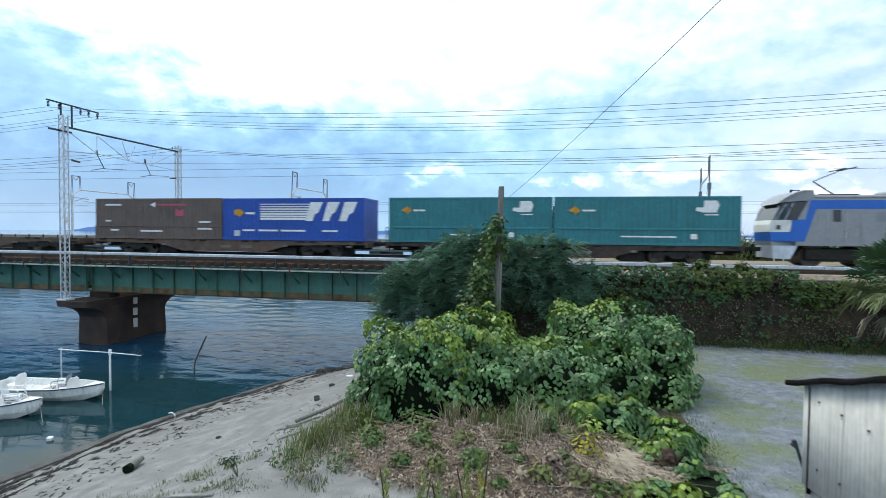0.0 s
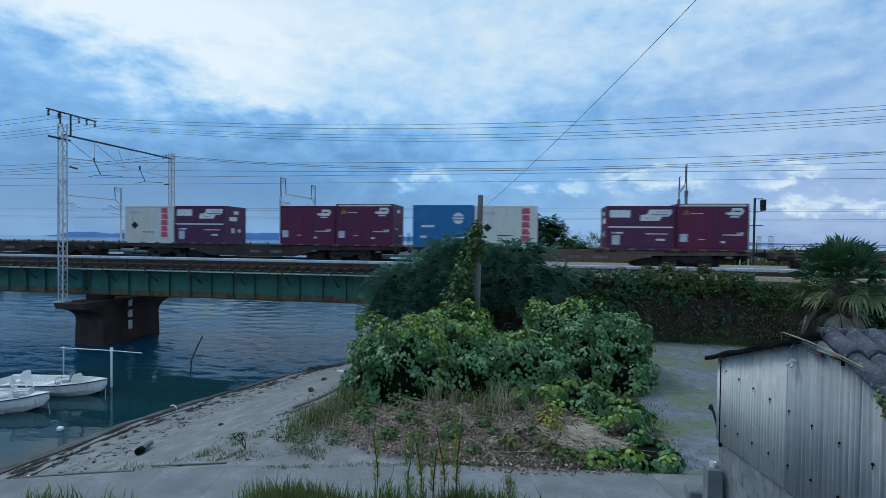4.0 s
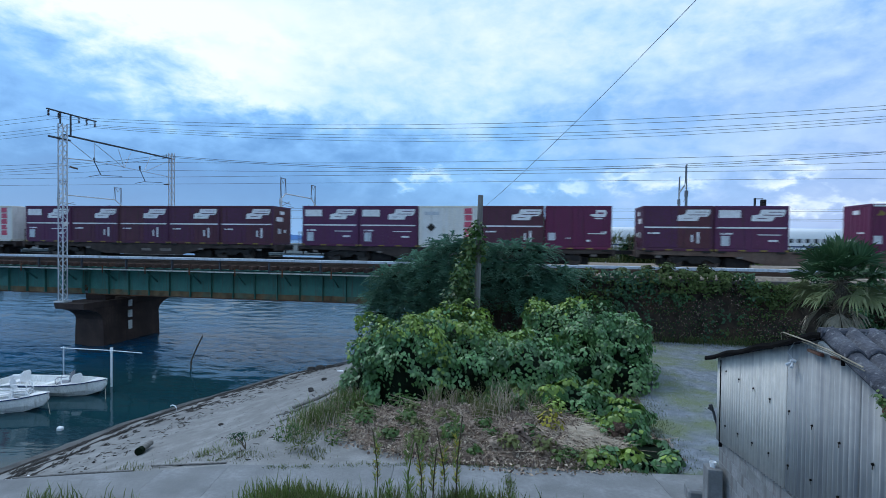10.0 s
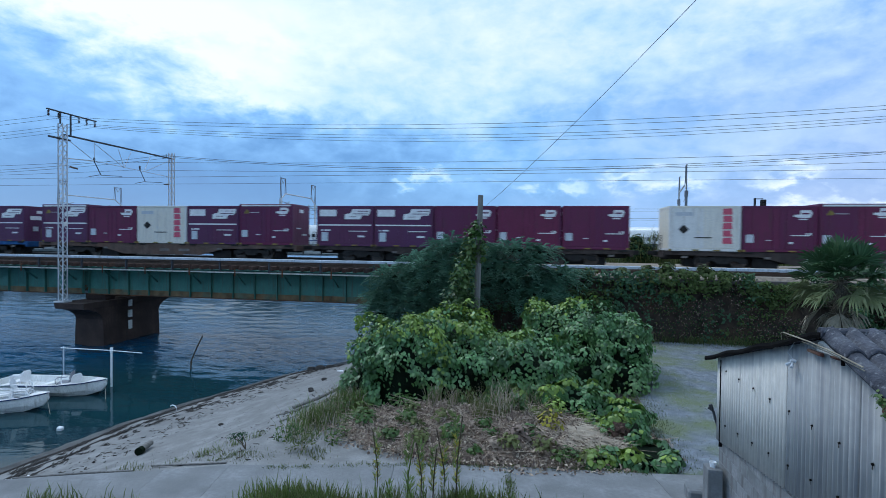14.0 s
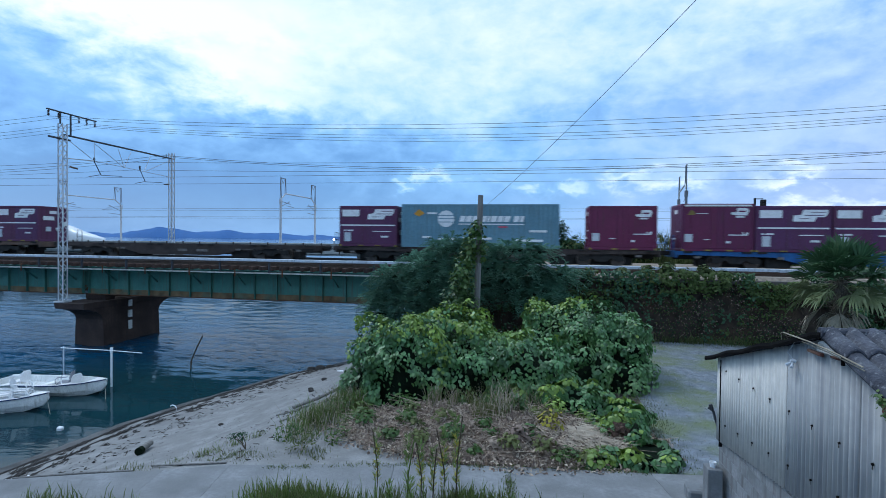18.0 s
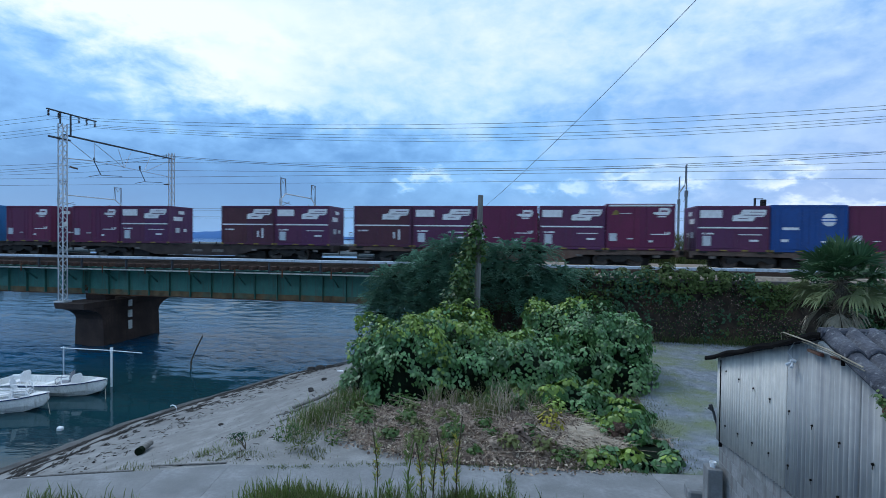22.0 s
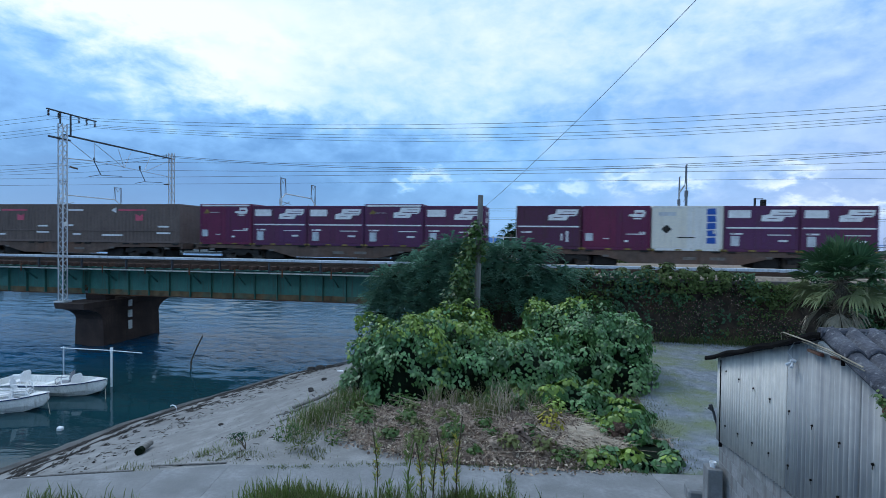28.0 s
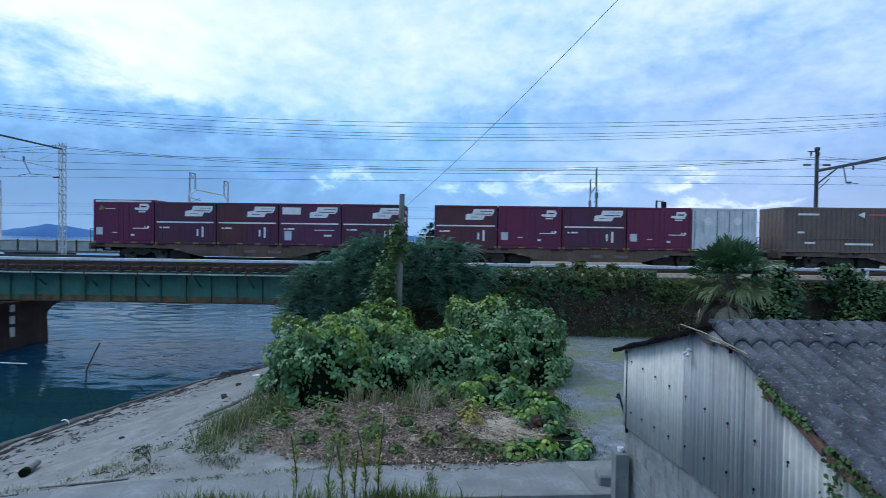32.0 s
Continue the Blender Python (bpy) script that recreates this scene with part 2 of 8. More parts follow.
define("leaf_ivy", (0.085, 0.125, 0.028), 0.7, vary=0.4, scale=0.8, tint=(0.105, 0.115, 0.025), through_light=0.2, island=(0.03, 0.055, 0.016))
define("twig", (0.09, 0.065, 0.045), 0.9, vary=0.3, scale=6, bump=0.3)
define("dry_stalk", (0.55, 0.445, 0.35), 0.95, vary=0.35, scale=3, tint=(0.26, 0.19, 0.15), island=(0.23, 0.17, 0.135))
define("root_brown", (0.085, 0.050, 0.036), 1.0, vary=0.4, scale=9, bump=0.9, bscale=30)
define("straw", (0.54, 0.45, 0.35), 0.95, vary=0.25, scale=5)
define("grass", (0.10, 0.14, 0.045), 0.7, vary=0.35, scale=1.5, tint=(0.16, 0.16, 0.05), through_light=0.25, island=(0.20, 0.19, 0.08))
define("reed", (0.17, 0.19, 0.07), 0.8, vary=0.3, scale=1.5, through_light=0.25)
define("bud_yellow", (0.30, 0.27, 0.03), 0.8, vary=0.3, scale=8)
define("palm_leaf", (0.055, 0.125, 0.052), 0.5, vary=0.35, scale=2, tint=(0.09, 0.15, 0.058), through_light=0.15, random_tint=(0.038, 0.09, 0.04))
define("palm_old", (0.21, 0.235, 0.105), 0.65, vary=0.35, scale=2.5, tint=(0.32, 0.29, 0.19), through_light=0.1, random_tint=(0.12, 0.17, 0.07))
define("palm_dead", (0.30, 0.265, 0.20), 0.9, vary=0.3, scale=3)
define("palm_fibre", (0.13, 0.11, 0.085), 0.95, vary=0.4, scale=7, bump=0.7, stretch=(3, 3, 0.7))
define("bark", (0.10, 0.08, 0.06), 0.95, vary=0.3, scale=4, bump=0.5)
define("old_wood", (0.20, 0.19, 0.18), 0.9, vary=0.25, scale=4, bump=0.4, stretch=(6, 6, 0.4))
define("sheet_iron", (0.64, 0.62, 0.575), 0.75, 0.0, vary=0.08, scale=0.8, streak=0.6, streak_scale=(9, 9, 0.12), streak_colour=(0.33, 0.33, 0.34), bump=0.05, spec=0.25)
define("sheet_worn", (0.49, 0.49, 0.48), 0.75, 0.0, vary=0.15, scale=0.8, streak=0.85, streak_scale=(9, 9, 0.10), streak_colour=(0.11, 0.125, 0.16), bump=0.05, spec=0.25, tint=(0.24, 0.26, 0.30))
define("sheet_stained", (0.54, 0.53, 0.51), 0.75, 0.0, vary=0.12, scale=0.8, streak=1.2, streak_scale=(9, 9, 0.10), streak_colour=(0.09, 0.105, 0.14), bump=0.05, spec=0.25)
define("roof_slate", (0.072, 0.075, 0.093), 0.9, vary=0.5, scale=4.0, tint=(0.135, 0.140, 0.158), tint_scale=1.3, tint_range=(0.50, 0.72), random_tint=(0.062, 0.065, 0.080), bump=0.9, bscale=30, spec=0.25, specks=(26, (0.155, 0.16, 0.175)))
define("roof_edge", (0.012, 0.011, 0.011), 1.0, vary=0.3, scale=3, bump=0.3, spec=0.05)
define("hull_white", (0.84, 0.84, 0.82), 0.4, vary=0.08, scale=2, streak=0.25, streak_colour=(0.3, 0.27, 0.22))
define("hull_blue", (0.02, 0.04, 0.12), 0.5, vary=0.1)
define("plastic_white", (0.84, 0.85, 0.87), 0.4, vary=0.04)
define("plastic_grey", (0.25, 0.26, 0.30), 0.4, vary=0.06)
# far hills: the blue of the haze is put into their own colour
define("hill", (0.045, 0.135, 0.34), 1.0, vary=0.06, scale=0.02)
define("bullet_white", (0.80, 0.81, 0.82), 0.3, vary=0.03)
define("bullet_blue", (0.02, 0.05, 0.22), 0.35, vary=0.05)

define("grass_fresh", (0.125, 0.20, 0.045), 0.6, vary=0.35, scale=1.5, through_light=0.3, island=(0.20, 0.23, 0.07))
define("leaf_vine", (0.06, 0.125, 0.028), 0.5, vary=0.4, scale=1.2, tint=(0.10, 0.15, 0.03), through_light=0.2)
define("leaf_bluish", (0.052, 0.128, 0.058), 0.5, vary=0.35, scale=1.1, tint=(0.07, 0.14, 0.045), through_light=0.15, spec=0.35, island=(0.018, 0.05, 0.024))
define("leaf_feather", (0.115, 0.235, 0.160), 0.8, vary=0.35, scale=0.9, through_light=0.25, spec=0.15, island=(0.055, 0.13, 0.085))
define("wet_sand", (0.082, 0.083, 0.085), 0.8, vary=0.35, scale=2.5, bump=0.5, bscale=12, spec=0.2, tint=(0.125, 0.126, 0.128))
define("dry_soil", (0.205, 0.15, 0.115), 1.0, vary=0.4, scale=4, bump=0.6, bscale=15, tint=(0.25, 0.19, 0.145))
define("dry_dark", (0.255, 0.185, 0.15), 0.95, vary=0.3, scale=4, island=(0.09, 0.062, 0.05))
define("rust_red", (0.095, 0.038, 0.027), 0.9, vary=0.45, scale=7, bump=0.5, tint=(0.17, 0.10, 0.07))

define("walk_edge", (0.46, 0.49, 0.44), 0.8, vary=0.25, scale=3, streak=0.4, streak_colour=(0.16, 0.10, 0.06))

define("lamp_glow", (0.9, 0.9, 0.88), 0.4, vary=0.02)
M["lamp_glow"].node_tree.nodes["Principled BSDF"].inputs["Emission Color"].default_value = (1.0, 0.98, 0.92, 1)
M["lamp_glow"].node_tree.nodes["Principled BSDF"].inputs["Emission Strength"].default_value = 4.0

WATER_LEVEL = -0.25


def water_material():
    m = bpy.data.materials.new("river_water")
    m.use_nodes = True
    nt = m.node_tree
    bs = nt.nodes["Principled BSDF"]
    bs.inputs["Specular IOR Level"].default_value = 0.24
    bs.inputs["Roughness"].default_value, bs.inputs["IOR"].default_value = 0.05, 1.33
    co = nt.nodes.new("ShaderNodeTexCoord")
    # calmer water in the lee of the pier
    lee = nt.nodes.new("ShaderNodeMapping")
    lee.vector_type = "TEXTURE"
    lee.inputs["Location"].default_value, lee.inputs["Scale"].default_value = (-17.5, 16.5, WATER_LEVEL), (13.0, 11.5, 6.0)
    nt.links.new(co.outputs["Object"], lee.inputs[0])
    ball = nt.nodes.new("ShaderNodeTexGradient")
    ball.gradient_type = "SPHERICAL"
    nt.links.new(lee.outputs[0], ball.inputs[0])
    wind = nt.nodes.new("ShaderNodeMapRange")
    wind.inputs[1].default_value, wind.inputs[2].default_value, wind.inputs[3].default_value, wind.inputs[4].default_value = 0.0, 0.55, 1.0, 0.06
    nt.links.new(ball.outputs["Fac"], wind.inputs[0])
    # and smoother again under and beyond the bridge
    place = nt.nodes.new("ShaderNodeSeparateXYZ")
    nt.links.new(co.outputs["Object"], place.inputs[0])
    far = nt.nodes.new("ShaderNodeMapRange")
    far.inputs[1].default_value, far.inputs[2].default_value, far.inputs[3].default_value, far.inputs[4].default_value = 24.0, 44.0, 1.0, 0.28
    nt.links.new(place.outputs[1], far.inputs[0])
    both_ways = nt.nodes.new("ShaderNodeMath")
    both_ways.operation = "MULTIPLY"
    nt.links.new(wind.outputs[0], both_ways.inputs[0])
    nt.links.new(far.outputs[0], both_ways.inputs[1])
    wind = both_ways
    # blue for sky caught by ripples, teal where calm: reflection put into base colour
    deep = nt.nodes.new("ShaderNodeMix")
    deep.data_type = "RGBA"
    deep.inputs[6].default_value, deep.inputs[7].default_value = (0.008, 0.033, 0.040, 1), (0.003, 0.046, 0.098, 1)
    nt.links.new(wind.outputs[0], deep.inputs[0])
    nt.links.new(deep.outputs[2], bs.inputs["Base Color"])
    total = None
    for sx, sy, sc, dist, stretch in ((0.40, 1.0, 3.0, 0.075, 2), (0.5, 1.0, 8.5, 0.026, 2)):
        mp = nt.nodes.new("ShaderNodeMapping")
        mp.inputs["Scale"].default_value = (sx, sy, 1)
        mp.inputs["Rotation"].default_value = (0, 0, radians(12 * sc))
        nt.links.new(co.outputs["Object"], mp.inputs[0])
        n = nt.nodes.new("ShaderNodeTexNoise")
        n.inputs["Scale"].default_value, n.inputs["Detail"].default_value = sc, stretch
        nt.links.new(mp.outputs[0], n.inputs["Vector"])
        b = nt.nodes.new("ShaderNodeBump")
        b.inputs["Distance"].default_value = dist
        nt.links.new(wind.outputs[0], b.inputs["Strength"])
        nt.links.new(n.outputs[0], b.inputs["Height"])
        if total:
            nt.links.new(total, b.inputs["Normal"])
        total = b.outputs[0]
    nt.links.new(total, bs.inputs["Normal"])
    return m


M["water"] = water_material()


# ---- mesh helpers ----
def link_mesh(name, bm, mat, parent=None):
    me = bpy.data.meshes.new(name)
    bm.normal_update()
    bm.to_mesh(me)
    bm.free()
    mats = mat if isinstance(mat, (list, tuple)) else [mat]
    for k in mats:
        me.materials.append(M[k])
    ob = new(name, me)
    if parent is not None:
        ob.parent = parent
    return ob


def part(name, bm, mat, parent, label=""):
    return tagged(link_mesh(name, bm, mat, parent), label)


def thing(name, label, category, m=None, group="", kind=""):
    ob = new(name)
    ob.empty_display_size = 0.2
    if m is not None:
        ob.matrix_basis = m
    return tagged(ob, label, category, group, kind)


def box(bm, x0, x1, y0, y1, z0, z1, bevel=0.0, mat=0):
    """A block with softened edges, as six faces (or with chamfers)."""
    r = bmesh.ops.create_cube(bm, size=1)
    vs = r["verts"]
    for v in vs:
        v.co = Vector(((x0 + x1) / 2 + v.co.x * (x1 - x0), (y0 + y1) / 2 + v.co.y * (y1 - y0), (z0 + z1) / 2 + v.co.z * (z1 - z0)))
    fs = {f for v in vs for f in v.link_faces}
    for f in fs:
        f.material_index = mat
    if bevel:
        bmesh.ops.bevel(bm, geom=list({e for f in fs for e in f.edges}), offset=bevel, segments=1, affect="EDGES")
    return bm


def blk(x0, x1, y0, y1, z0, z1, bevel=0.0):
    return box(bmesh.new(), x0, x1, y0, y1, z0, z1, bevel)


def tube(bm, a, b, r0, r1=None, n=8, cap=True):
    """A straight round bar from a to b."""
    a, b = Vector(a), Vector(b)
    r1 = r0 if r1 is None else r1
    q = (b - a).to_track_quat("Z", "Y")
    rings = []
    for p, r in ((a, r0), (b, r1)):
        rings.append([bm.verts.new(p + q @ Vector((r * math.cos(t), r * math.sin(t), 0))) for t in (math.tau * i / n for i in range(n))])
    for i in range(n):
        bm.faces.new((rings[0][i], rings[0][(i + 1) % n], rings[1][(i + 1) % n], rings[1][i]))
    if cap:
        bm.faces.new(rings[0][::-1])
        bm.faces.new(rings[1])
    return bm


def loft(bm, rings, close=True, cap=True):
    vs = [[bm.verts.new(p) for p in r] for r in rings]
    n = len(vs[0])
    for a, b in zip(vs, vs[1:]):
        for i in range(n if close else n - 1):
            j = (i + 1) % n
            bm.faces.new((a[i], a[j], b[j], b[i]))
    if cap and close:
        bm.faces.new(vs[0][::-1])
        bm.faces.new(vs[-1])
    return bm


def cable(bm, pts, r, n=5):
    """One continuous bent bar or wire through pts."""
    pts = [Vector(p) for p in pts]
    rings = []
    for i, p in enumerate(pts):
        d = (pts[min(i + 1, len(pts) - 1)] - pts[max(i - 1, 0)]).normalized()
        q = d.to_track_quat("Z", "Y")
        rings.append([p + q @ Vector((r * math.cos(t), r * math.sin(t), 0)) for t in (math.tau * k / n for k in range(n))])
    return loft(bm, rings)


def prism(bm, pts, y0, y1):
    """A flat outline (x, z) drawn out from y0 to y1."""
    return loft(bm, [[Vector((x, y0, z)) for x, z in pts], [Vector((x, y1, z)) for x, z in pts]])


def mesh_from(name, verts, faces, mat, parent=None, smooth=False, mats=None):
    me = bpy.data.meshes.new(name)
    me.from_pydata(verts, [], faces)
    for k in (mat if isinstance(mat, (list, tuple)) else [mat]):
        me.materials.append(M[k])
    if mats is not None:
        me.polygons.foreach_set("material_index", mats)
    if smooth:
        me.polygons.foreach_set("use_smooth", [True] * len(me.polygons))
    me.update()
    ob = new(name, me)
    if parent is not None:
        ob.parent = parent
    return ob


# ---- the plan: metres; water at 0, rail heads at RAIL; the tracks run along x ----
RAIL, GROUND = 4.92, 1.9
Y_FAR, Y_NEAR = 32.0, 28.2
BRIDGE_END = -6.2


def lerp_table(v, table):
    for (a, fa), (b, fb) in zip(table, table[1:]):
        if v <= b:
            return fa + (fb - fa) * max(0.0, (v - a) / (b - a))
    return table[-1][1]


WATER = -0.25
SHORE = [(-60, -23), (0, -16.0), (12.2, -14.9), (15.8, -14.55), (17.9, -13.95), (20.4, -13.1), (23.3, -12.0), (26.9, -9.7), (40, -6.5), (52, -3.0), (400, 60)]
BANK = [(-60, -12), (5, -10.2), (7.9, -9.4), (8.9, -7.2), (9.6, -6.0), (12, -5.6), (14.6, -5.4), (24, -5.2), (30, -5.0), (52, 0), (400, 64)]


def ground_height(x, y):
    xs, xb = lerp_table(y, SHORE), lerp_table(y, BANK)
    n = 0.05 * noise.noise(Vector((x * 0.5, y * 0.5, 0))) + 0.02 * noise.noise(Vector((x * 2.1, y * 2.1, 3)))
    if y > 62:
        return -2.0
    if x > xb:
        z = GROUND + n
        if y > 25.35 and x > -5.6:
            z = RAIL - 0.42 + 0.6 * n
        if y > 40:
            z = RAIL - 0.42 - (y - 40) * 0.02 + 3 * n
        if y > 55:
            z -= (y - 55) * 0.9
        return z
    s = (x - xs) / max(0.5, xb - xs)
    if s >= 0:
        return WATER + (GROUND - WATER) * (0.3 * s + 0.7 * s * s) + n * (0.4 + s)
    return max(-2.0, WATER + (x - xs) * 0.16) + n * 0.3


def axis(*spans):
    out = []
    for a, b, step in spans:
        k = max(1, round((b - a) / step))
        out += [a + (b - a) * i / k for i in range(k)]
    return out + [spans[-1][1]]


def build_ground():
    xs = axis((-3500, -300, 640), (-300, -40, 20), (-40, -18, 1.5), (-18, 14, 0.3), (14, 60, 2), (60, 300, 20), (300, 3500, 640))
    ys = axis((-600, -40, 80), (-40, 2, 3), (2, 25.2, 0.3), (25.2, 25.5, 0.3), (25.5, 26.4, 0.3), (26.4, 62, 1.5), (62, 300, 20), (300, 4500, 700))
    verts = [(x, y, ground_height(x, y)) for y in ys for x in xs]
    nx = len(xs)
    faces, mats = [], []
    for j in range(len(ys) - 1):
        for i in range(nx - 1):
            faces.append((j * nx + i, j * nx + i + 1, (j + 1) * nx + i + 1, (j + 1) * nx + i))
            x, y = (xs[i] + xs[i + 1]) / 2, (ys[j] + ys[j + 1]) / 2
            w = noise.noise(Vector((x * 0.9, y * 0.9, 7)))
            if x < lerp_table(y, BANK) + 0.35 * w + (3.2 if y < 12.6 else 0.5):
                k = 6 if x < lerp_table(y, SHORE) + 0.62 + 0.35 * w else 0
            elif y > 25.35:
                k = 2 if y < 26.4 else 3 if y < 36.5 else 4
            elif x > 2.6 + 0.8 * w and y > 10.2:
                k = 1
            else:
                k = 0 if y < 12.5 else 2
            mats.append(k)
    ob = mesh_from("ground", verts, faces, ["sand", "gravel", "earth", "ballast", "grass", "moss", "wet_sand"], smooth=True, mats=mats)
    tagged(ob, "sandy bank, gravel yard and earth beside the river", "ground", kind="structure")
    # the river and the sea: low wind ripples near the bank, flat far off
    wx = axis((-4500, -300, 700), (-300, -60, 12), (-60, -44, 1.0), (-44, -6, 0.26), (-6, 40, 4), (40, 4500, 500))
    wy = axis((-700, 0, 100), (0, 8, 1.0), (8, 24, 0.15), (24, 62, 0.22), (62, 80, 1.0), (80, 400, 16), (400, 4600, 600))

    def ripple(x, y):
        f = min(1.0, max(0.0, (x + 60) / 16)) * min(1.0, max(0.0, (y - 6) / 4)) * min(1.0, max(0.0, (72 - y) / 14)) * (1.0 if x < -6 else 0.0)
        if f <= 0:
            return 0.0
        calm = 0.55 + 0.75 * noise.noise(Vector((x * 0.07, y * 0.11, 1)))
        h = 0.044 * noise.noise(Vector((x * 0.5, y * 1.05, 0))) + 0.022 * noise.noise(Vector((x * 1.1, y * 2.3, 6))) + 0.03 * noise.noise(Vector((x * 0.25 + y * 0.2, y * 0.6, 9)))
        lee = (1 - 0.93 * math.exp(-((x + 19.0) / 5.0) ** 2 - ((y - 21.0) / 4.8) ** 2)) * (0.05 + 0.95 * min(1.0, max(0.0, (y - 16.0 + 0.35 * max(0.0, -23.0 - x) + 2.0 * noise.noise(Vector((x * 0.3, y * 0.4, 12)))) / 9.0)) ** 1.3)
        return f * max(0.35, calm) * h * 2.5 * lee

    wv = [(x, y, WATER + ripple(x, y)) for y in wy for x in wx]
    m = len(wx)
    wf = [(j * m + i, j * m + i + 1, (j + 1) * m + i + 1, (j + 1) * m + i) for j in range(len(wy) - 1) for i in range(m - 1)]
    tagged(mesh_from("water", wv, wf, "water", smooth=True), "dark blue rippled tidal river water", "water", kind="structure")
    # concrete path along the bank
    pts = [(-16, 5.6), (-9.6, 7.7), (-8.3, 8.2), (-6.9, 8.7), (-5.8, 9.15), (-2.7, 9.85), (-0.5, 10.2), (2.2, 10.45), (6, 10.9), (16, 12)]
    path = thing("path", "narrow grey concrete path along the river bank, cast in slabs", "path", kind="structure")
    for (x0, y0), (x1, y1) in zip(pts, pts[1:]):
        n = max(1, round((x1 - x0) / 2.2))
        for i in range(n):
            bm, rings = bmesh.new(), []
            lift = 0.002 * math.sin(5.1 * x0 + 2.3 * i)
            for q in ((i + 0.0015) / n, (i + 0.9985) / n):
                x, y = x0 + (x1 - x0) * q, y0 + (y1 - y0) * q
                rings.append([Vector((x, y, 1.80)), Vector((x, y, 1.96 + lift)), Vector((x, y - 0.02, 1.97 + lift)), Vector((x + 0.24, y - 1.33, 1.97 + lift)), Vector((x + 0.243, y - 1.35, 1.96 + lift)), Vector((x + 0.243, y - 1.35, 1.80))])
            loft(bm, rings)
            bmesh.ops.recalc_face_normals(bm, faces=bm.faces)
            part("slab", bm, "path", path)


build_ground()


# ---- bridge ----
def build_bridge():
    br = thing("railway_bridge", "green riveted plate girder railway bridge with rust stains", "bridge", kind="structure")

    def track(yc):
        for x0, x1 in ((-560.0, -72.4), (-72.0, -49.2), (-48.8, -27.15), (-26.75, BRIDGE_END)):
            for yg in (yc - 0.9, yc + 0.9):
                bm = bmesh.new()
                box(bm, x0, x1, yg - 0.012, yg + 0.012, 2.86, 4.47)
                part("girder_web", bm, "girder_green", br)
                bm = bmesh.new()
                box(bm, x0, x1, yg - 0.17, yg + 0.17, 4.47, 4.51, 0.006)
                part("top_flange", bm, "girder_green", br)
                bm = bmesh.new()
                box(bm, x0, x1, yg - 0.17, yg + 0.17, 2.82, 2.86, 0.006)
                part("bottom_flange", bm, "rust", br, "rusty bottom flange")
                bm = bmesh.new()
                box(bm, x0 + 0.02, x1 - 0.02, yg - 0.016, yg + 0.016, 2.862, 3.16)
                part("stained_strip", bm, "girder_rusty", br)
            # cross frames between the pair
            n = max(2, min(6, round((x1 - x0) / 4.2)))
            bm = bmesh.new()
            for i in range(n + 1):
                x = x0 + 0.2 + (x1 - x0 - 0.4) * i / n
                tube(bm, (x, yc - 0.88, 2.95), (x, yc + 0.88, 4.4), 0.04, n=4)
                tube(bm, (x, yc - 0.88, 4.4), (x, yc + 0.88, 2.95), 0.04, n=4)
            part("cross_frame", bm, "girder_green", br)

    track(Y_NEAR)
    track(Y_FAR)
    # stiffeners on the outer face of the nearer girders
    stiff = blk(-0.012, 0.012, -0.15, 0.0, 2.87, 4.46)
    me = None
    yo = Y_NEAR - 0.9 - 0.013
    for x0, x1, n in ((-48.8, -27.15, 16), (-26.75, BRIDGE_END, 15)):
        for i in range(n + 1):
            x = x0 + 0.02 + (x1 - x0 - 0.04) * i / n
            if me is None:
                ob = part("stiffener", stiff, "girder_green", br)
                me = ob.data
            else:
                ob = new("stiffener", me)
                ob.parent = br
            ob.location = (x, yo, 0)
    # walkway brackets, floor and edge
    yw = Y_NEAR - 1.95
    bm = bmesh.new()
    prism(bm, [(0, 4.38), (0, 4.30), (0.94, 4.28), (0.94, 4.38)], -0.02, 0.02)
    prism(bm, [(0.03, 4.30), (0.13, 4.30), (0.94, 3.74), (0.94, 3.65), (0.86, 3.65)], -0.018, 0.018)
    bmesh.ops.rotate(bm, verts=bm.verts, cent=(0, 0, 0), matrix=Matrix.Rotation(radians(90), 3, "Z"))
    bk = part("walkway_bracket", bm, "girder_green", br)
    bk.location = (-70, yw + 0.08, 0)
    x = -67.2
    while x < BRIDGE_END:
        o = new("walkway_bracket", bk.data)
        o.parent, o.location = br, (x, yw + 0.08, 0)
        x += 2.82
    part("walkway_floor", blk(-72, BRIDGE_END, yw + 0.04, Y_NEAR - 1.1, 4.385, 4.42), "dark_steel", br)
    part("walkway_edge", blk(-72, BRIDGE_END, yw, yw + 0.04, 4.385, 4.45, 0.005), "walk_edge", br, "pale weathered walkway edge beam")
    bm = blk(-0.035, 0.035, -0.03, 0.0, 4.22, 4.66, 0.004)
    st = part("walkway_post", bm, "rust", br)
    st.location = (-70, yw - 0.002, 0)
    x = -67.2
    while x < BRIDGE_END:
        o = new("walkway_post", st.data)
        o.parent, o.location = br, (x, yw - 0.002, 0)
        x += 2.82
    part("guard_beam", blk(-560, BRIDGE_END, Y_FAR + 1.75, Y_FAR + 1.95, 4.5, 5.04, 0.01), "dark_steel", br, "dark guard beam beyond the far track")
    # wooden bridge sleepers and rails
    sl = None
    for yc in (Y_NEAR, Y_FAR):
        x = -60.0
        while x < BRIDGE_END:
            if sl is None:
                sl = part("bridge_sleeper", blk(-0.10, 0.10, -1.2, 1.2, 0, 0.22, 0.012), "sleeper", br)
                sl.location = (x, yc, 4.52)
            else:
                o = new("bridge_sleeper", sl.data)
                o.parent, o.location = br, (x, yc, 4.52)
            x += 0.62 if yc == Y_NEAR else 0.9
